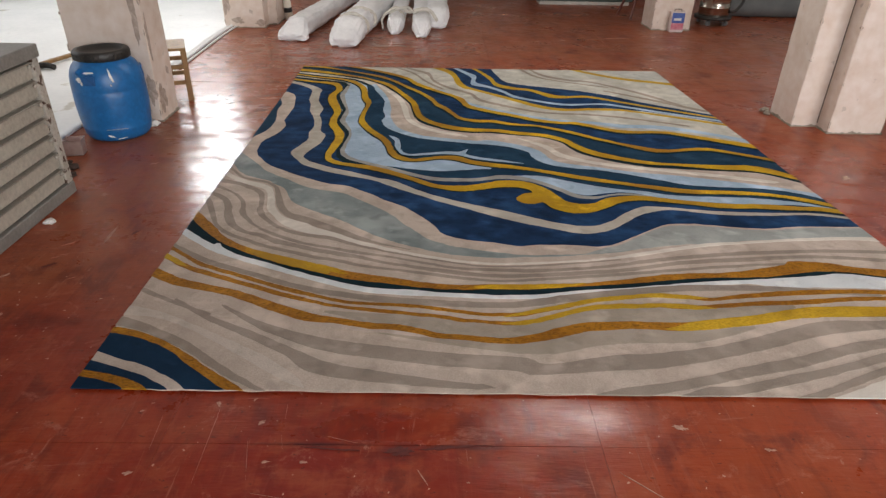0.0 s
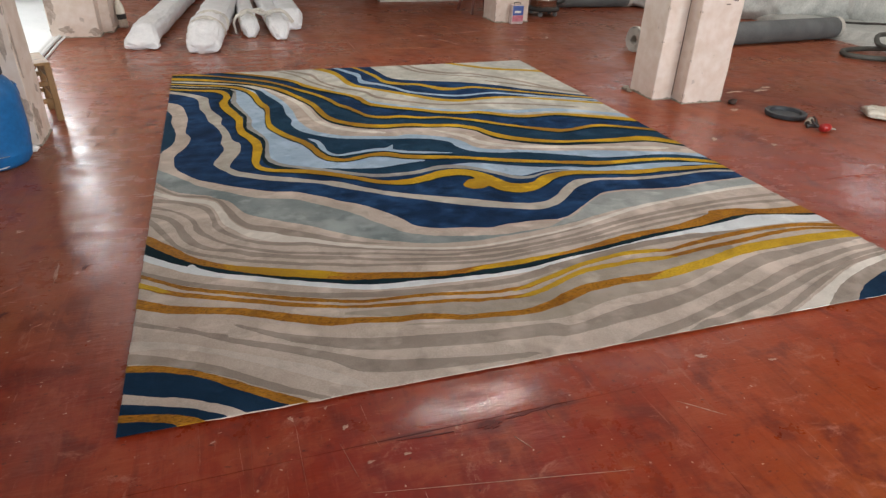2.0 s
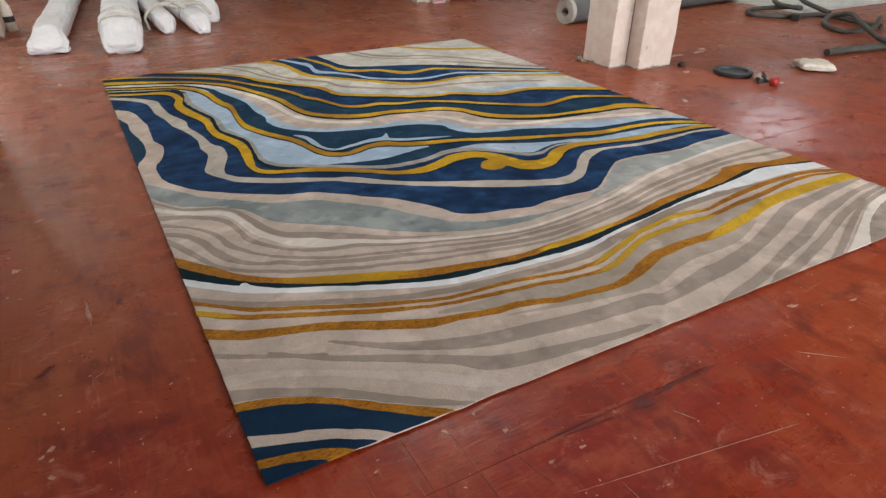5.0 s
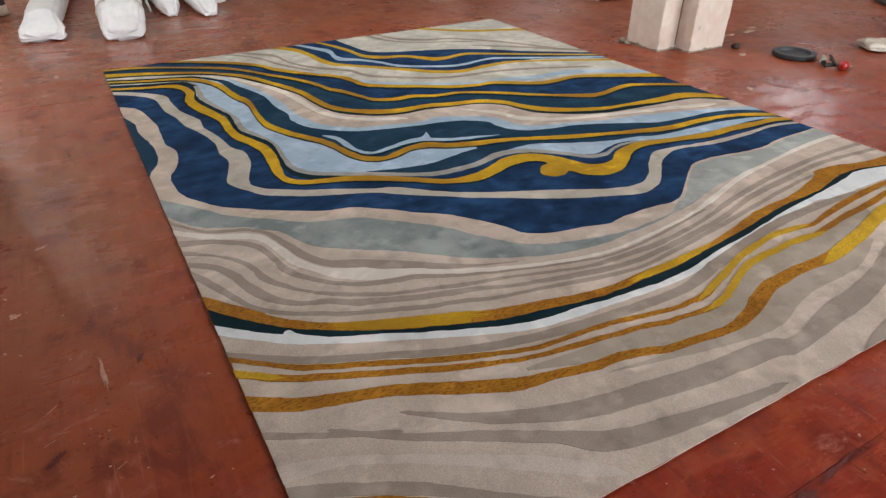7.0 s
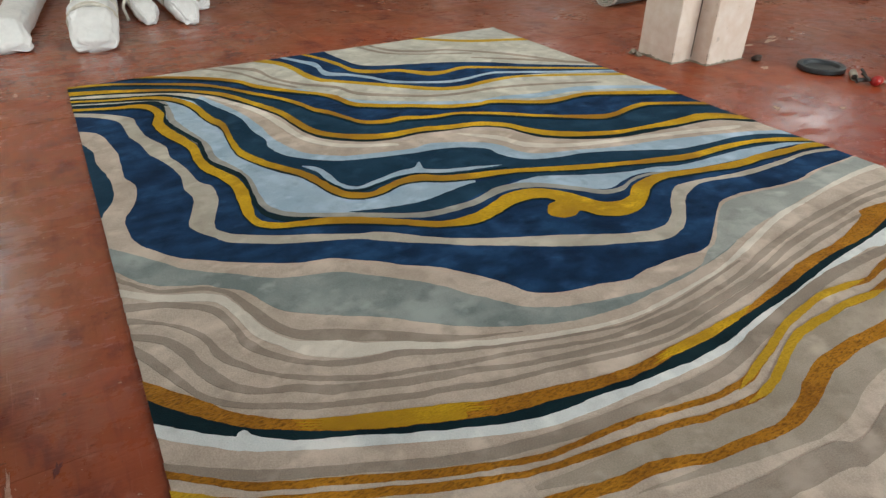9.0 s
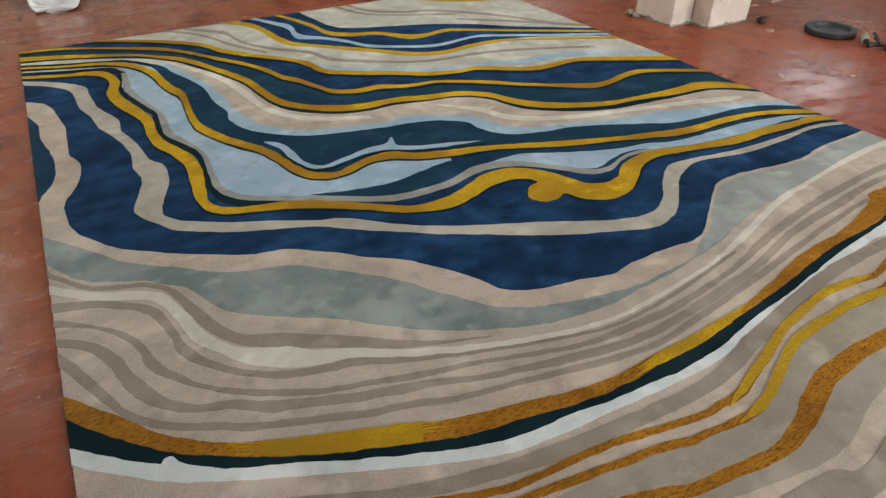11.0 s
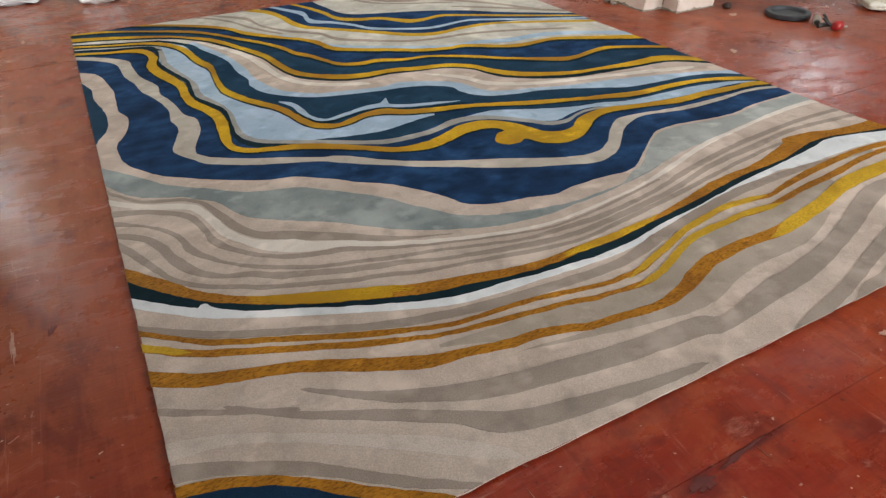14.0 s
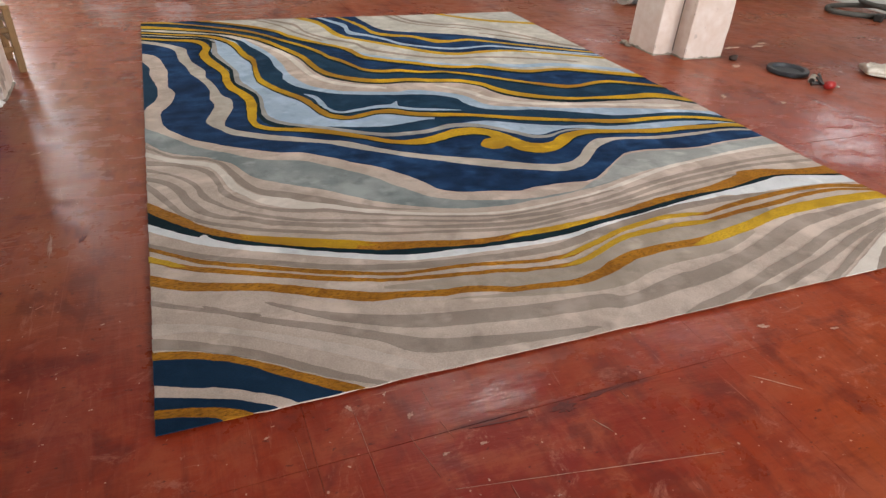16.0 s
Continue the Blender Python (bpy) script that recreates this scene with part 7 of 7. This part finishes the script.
# dark cords along the edges of the fabric
cord = empty("rope", pose(0.008, -0.049, 0))
tagged(cord, "thin dark rope lying along the folds of pale fabric", "rope")
part("strand", tube([(x, y, heap(x, y) + 0.008) for x, y in ((7.42, 5.05), (7.60, 4.80), (7.95, 4.62), (8.15, 4.50), (8.45, 4.62), (8.75, 4.55), (8.90, 4.35))], 0.016, 6), M_DARK, cord)

hose = empty("vacuum_hose", pose(0.046, -0.02, 0))
tagged(hose, "dark grey ribbed hose lying in loose loops", "hose")
part("hose_run", tube([(x, y + 0.19, z) for x, y, z in HOSE_A], 0.025, 10, 10), M_HOSE, hose)
part("hose_run", tube([(x, y + 0.19, z) for x, y, z in HOSE_B], 0.025, 10, 10), M_HOSE, hose)
part("hose_end", tube([(5.40, 2.10, 0.03), (5.65, 2.08, 0.03), (6.0, 2.03, 0.03), (6.5, 1.98, 0.03)], 0.030, 10), M_HOSE, hose)
part("coupling", box(-0.05, 0.05, -0.04, 0.04, 0, 0.07, 0.012, 2), M_BLACK, hose, "black coupling").matrix_local = pose(6.62, 3.24, 0, 0, 0, 30)

ring = empty("rubber_ring", pose(4.224, 2.053, 0))
tagged(ring, "black rubber ring lid lying flat on the floor", "ring")
part("rim", lathe([(0.10, 0.0), (0.134, 0.0), (0.141, 0.006), (0.142, 0.028), (0.138, 0.034), (0.112, 0.035), (0.106, 0.032), (0.098, 0.014), (0.03, 0.011), (0.012, 0.011)], 48), M_RUBBER, ring)
pipe = empty("pipe_piece", pose(4.228, 1.84, 0.022, 0, 90, 35))
tagged(pipe, "short grey-beige plastic pipe piece", "pipe")
bm = lathe([(0.016, -0.055), (0.022, -0.055), (0.022, 0.055), (0.016, 0.055)], 20)
bmesh.ops.delete(bm, geom=[f for f in bm.faces if len(f.verts) > 4], context="FACES_ONLY")
part("wall", bm, M_PIPE, pipe)
# near-black plug that gives the pipe's inside its shade
part("bore", lathe([(0.016, -0.053), (0.0158, 0.0), (0.016, 0.053)], 20), M_DARK, pipe)
tool = empty("red_hand_tool", pose(4.216, 1.693, 0, 0, 0, 25))
tagged(tool, "small red and black hand tool lying on the floor", "tool")
part("housing", lathe([(0.012, -0.045), (0.026, -0.038), (0.030, -0.01), (0.028, 0.02), (0.016, 0.036)], 20, m=pose(0, -0.005, 0.03, 90, 0, 70)), M_RED, tool, "red housing", True)
part("grip", tube([(-0.01, 0.04, 0.03), (-0.03, 0.08, 0.025), (-0.05, 0.10, 0.02)], 0.014, 8), M_BLACK, tool)
part("lever", tube([(0.0, 0.05, 0.03), (0.03, 0.08, 0.06), (0.03, 0.10, 0.075)], 0.008, 8), M_BLACK, tool)
part("lever", tube([(-0.03, 0.03, 0.03), (-0.05, 0.06, 0.055), (-0.045, 0.085, 0.07)], 0.008, 8), M_BLACK, tool)
part("nozzle", tube([(0.03, -0.02, 0.02), (0.075, -0.045, 0.012)], 0.007, 8), M_PIPE, tool)
crumb = tagged(obj("dark_lump", lathe([(0.012, 0), (0.028, 0.004), (0.032, 0.018), (0.024, 0.034), (0.008, 0.038)], 12), M_LUMP, smooth=True), "small dark brown lump on the floor", "lump")
for v in crumb.data.vertices:
    v.co.x *= 1.1 + 0.4 * noise.noise(v.co * 40)
    v.co.y *= 0.9 + 0.4 * noise.noise(v.co * 37)
crumb.matrix_world = pose(4.032, 2.385, 0)

bag = empty("plastic_pouch", pose(4.927, 1.852, 0, 0, 0, -38))
tagged(bag, "creased off-white plastic pouch lying on the floor", "pouch")
bm = bmesh.new()
bmesh.ops.create_grid(bm, x_segments=24, y_segments=18, size=0.5)
under = bmesh.ops.duplicate(bm, geom=[*bm.verts, *bm.edges, *bm.faces])["geom"]
under = {v for v in under if isinstance(v, bmesh.types.BMVert)}
for v in bm.verts:
    u, w = v.co.x * 2, v.co.y * 2
    h = max(0.0, (1 - u * u) * (1 - w * w)) ** 0.27
    x, y = u * 0.135 * (1 + 0.06 * w), w * 0.115 * (1 + 0.08 * u)
    wr = 0.014 * noise.noise(Vector((x * 22, y * 22, 1))) + 0.012 * noise.noise(Vector((x * 60, y * 40, 3)))
    v.co = Vector((x * (1 - 0.08 * (1 - abs(w))), y, 0.030 - h * 0.030 if v in under else 0.030 + h * 0.040 + wr * h))
bmesh.ops.bridge_loops(bm, edges=[e for e in bm.edges if e.is_boundary])
part("film", bm, M_POUCH, bag, smooth=True)


def crumple(x, y, r, label, material, name):
    bm = bmesh.new()
    bmesh.ops.create_icosphere(bm, subdivisions=3, radius=r)
    for v in bm.verts:
        v.co *= 1 + 0.5 * noise.noise(v.co * (1.4 / r) + Vector((x, y, 0)) * 5)
        v.co.z = max(0, v.co.z * 0.7 + r * 0.4)
    ob = tagged(obj(name, bm, material), label, name.split("_")[-1])
    ob.matrix_world = pose(x, y, 0)


crumple(-0.629, 1.078, 0.022, "crumpled scrap of white paper on the floor", M_WHITE, "paper_scrap")
crumple(-0.683, 2.419, 0.032, "lump of broken white plaster by the column foot", M_WHITE, "plaster_lump")
crumple(-0.794, 1.602, 0.022, "dark dusty lump of lint beside the cabinet", M_LUMP, "lint_lump")
crumple(-0.835, 1.705, 0.026, "dark dusty lump of lint beside the cabinet", M_LUMP, "lint_lump")
crumple(-0.896, 1.777, 0.018, "small dark lump of lint beside the cabinet", M_LUMP, "lint_lump")
crumple(3.413, 2.855, 0.022, "greenish dusty lump at the column foot", M_FOOT, "dust_lump")
crumple(3.423, 2.916, 0.030, "greenish dusty lump at the column foot", M_FOOT, "dust_lump")


def flake(x, y, w, h, turn, material, name, label):
    bm = bmesh.new()
    n, vs = 44, []
    for k in range(n):
        a = k * math.tau / n
        q = Vector((math.cos(a), math.sin(a), 0))
        r = 0.72 + 0.75 * noise.noise(q * 1.3 + Vector((x * 9, y * 9, 0))) + 0.55 * noise.noise(q * 4.1 + Vector((x * 5, y * 11, 3)))
        vs.append(bm.verts.new((w / 2 * q.x * max(0.15, r), h / 2 * q.y * max(0.15, r), 0.0012)))
    f = bm.faces.new(vs)
    for v in bmesh.ops.extrude_face_region(bm, geom=[f])["geom"]:
        if isinstance(v, bmesh.types.BMVert):
            v.co.z = 0.0
    ob = tagged(obj(name, bm, material), label, "mark", name.replace("_", " ") + "s on the floor")
    ob.matrix_world = pose(x, y, 0, 0, 0, turn)


for x, y, w, turn in ((4.29, 2.674, 0.17, 5), (4.555, 2.671, 0.20, 8), (4.675, 2.74, 0.10, 8), (3.944, 2.255, 0.10, 30), (3.342, 1.726, 0.09, 60), (3.666, 1.551, 0.05, 20)):
    flake(x, y, w, 0.05, turn, M_TAPE, "tape_remnant", "pale remnant of tape stuck on the red floor")
for x, y, w, h, turn in ((-0.315, 0.973, 0.016, 0.19, 4), (2.795, 5.335, 0.60, 0.02, 14), (2.56, 4.932, 0.012, 0.45, 25), (0.941, -0.423, 0.62, 0.0014, -10), (1.655, -0.343, 0.004, 0.14, 50),
                          (-0.443, 1.793, 0.05, 0.02, 30), (-0.576, 0.637, 0.06, 0.015, 60), (0.304, -0.309, 0.03, 0.014, 10), (1.815, -0.13, 0.045, 0.02, -20), (0.61, -0.126, 0.035, 0.015, 40),
                          (1.072, -0.311, 0.004, 0.07, 30), (2.04, -0.212, 0.03, 0.012, 0), (-0.363, 3.625, 0.10, 0.03, -30), (-0.526, 1.385, 0.03, 0.03, 0)):
    flake(x, y, w, h, turn, M_RAW, "scratch_mark", "pale scratch worn through the red floor paint")
for x, y, w, h, turn in ((-0.444, 1.046, 0.04, 0.008, 2), (-0.423, 0.8, 0.03, 0.008, -4), (-0.453, 0.78, 0.03, 0.008, 28), (-0.309, 0.625, 0.03, 0.008, 34), (-0.454, 0.892, 0.07, 0.012, 43), (0.601, -0.259, 0.14, 0.005, -78), (0.477, -0.187, 0.26, 0.005, -89), (0.671, -0.085, 0.08, 0.005, -85), (0.682, -0.198, 0.06, 0.005, -76), (0.767, -0.443, 0.09, 0.008, -87), (0.846, -0.188, 0.10, 0.006, -16), (0.323, -0.156, 0.14, 0.004, -86), (1.194, -0.24, 0.04, 0.006, -87)):
    flake(x, y, w, h * 0.3, turn, M_SCUFF, "scratch_mark", "fine pale scratch in the red floor paint")
for x, y, w in ((-0.452, 0.524, 0.02), (-0.441, 0.38, 0.035), (-0.462, 0.36, 0.02), (-0.441, 0.339, 0.02), (-0.441, 0.278, 0.035), (-0.411, 0.441, 0.02), (-0.421, 0.472, 0.012), (-0.411, 0.585, 0.014), (-0.225, 0.41, 0.012), (-0.235, 0.287, 0.012), (-0.419, 0.093, 0.028), (-0.367, 0.072, 0.014), (-0.243, 0.062, 0.01), (-0.392, 1.087, 0.016), (-0.063, 0.839, 0.016), (-0.37, 0.492, 0.012), (0.466, -0.054, 0.035), (0.251, -0.084, 0.018), (0.652, -0.269, 0.025), (0.755, -0.269, 0.03), (0.86, -0.463, 0.018), (1.195, -0.332, 0.014), (0.685, -0.402, 0.008), (0.395, -0.146, 0.008), (0.568, -0.034, 0.02), (2.118, 5.169, 0.1), (2.379, 5.243, 0.12), (2.454, 6.218, 0.12), (1.59, 7.344, 0.14), (-0.289, 3.987, 0.09), (-0.407, 4.994, 0.05), (-0.335, 4.952, 0.05), (0.398, 4.66, 0.05), (-0.521, 4.625, 0.09), (-0.126, 3.884, 0.04), (4.196, 2.141, 0.07), (3.675, 1.652, 0.06)):
    flake(x, y, w * 0.75, w * 0.4, 140 * math.sin(x * 31 + y * 17), M_RAW, "paint_chip", "pale chip knocked out of the red floor paint")
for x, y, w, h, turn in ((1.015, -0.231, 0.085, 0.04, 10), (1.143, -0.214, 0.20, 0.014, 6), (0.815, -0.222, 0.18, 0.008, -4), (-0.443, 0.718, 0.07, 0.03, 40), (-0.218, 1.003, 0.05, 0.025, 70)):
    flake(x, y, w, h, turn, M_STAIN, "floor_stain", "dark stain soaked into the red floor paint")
for x, y in TUBES:
    f = empty("ceiling_lamp", pose(x, y, 0))
    tagged(f, "white fluorescent batten lamp on the ceiling", "lamp")
    part("housing", box(-0.62, 0.62, -0.04, 0.04, 3.25, 3.397, 0.006), M_WHITE, f)

# ---- floor panels ----
slab = bpy.data.objects["floor"]
PX, PY = 1.22, 1.22
for i in range(-6, 8):
    for j in range(-4, 9):
        xa, ya = 1.571 + i * PX, -0.206 + j * PY
        xb, yb = min(xa + PX, X1), min(ya + PY, Y1)
        xa, ya = max(xa, X0), max(ya, Y0)
        if xb - xa < 0.05 or yb - ya < 0.05:
            continue
        bm = bmesh.new()
        rnd = random.Random(i * 31 + j * 7)
        tx, ty = rnd.uniform(-0.0016, 0.0016), rnd.uniform(-0.0016, 0.0016)
        g = 0.0005
        n = 8
        top = [[bm.verts.new((xa + g + (xb - xa - 2 * g) * p / n, ya + g + (yb - ya - 2 * g) * q / n, 0)) for q in range(n + 1)] for p in range(n + 1)]
        cx, cy = (xa + xb) / 2, (ya + yb) / 2
        for row in top:
            for v in row:
                v.co.z = max(-0.0015, min(0.0008, (v.co.x - cx) * tx + (v.co.y - cy) * ty + 0.0005 * noise.noise(v.co * 1.5))) - 0.0005
        for p in range(n):
            for q in range(n):
                bm.faces.new((top[p][q], top[p + 1][q], top[p + 1][q + 1], top[p][q + 1]))
        for v in bmesh.ops.extrude_edge_only(bm, edges=[e for e in bm.edges if e.is_boundary])["geom"]:
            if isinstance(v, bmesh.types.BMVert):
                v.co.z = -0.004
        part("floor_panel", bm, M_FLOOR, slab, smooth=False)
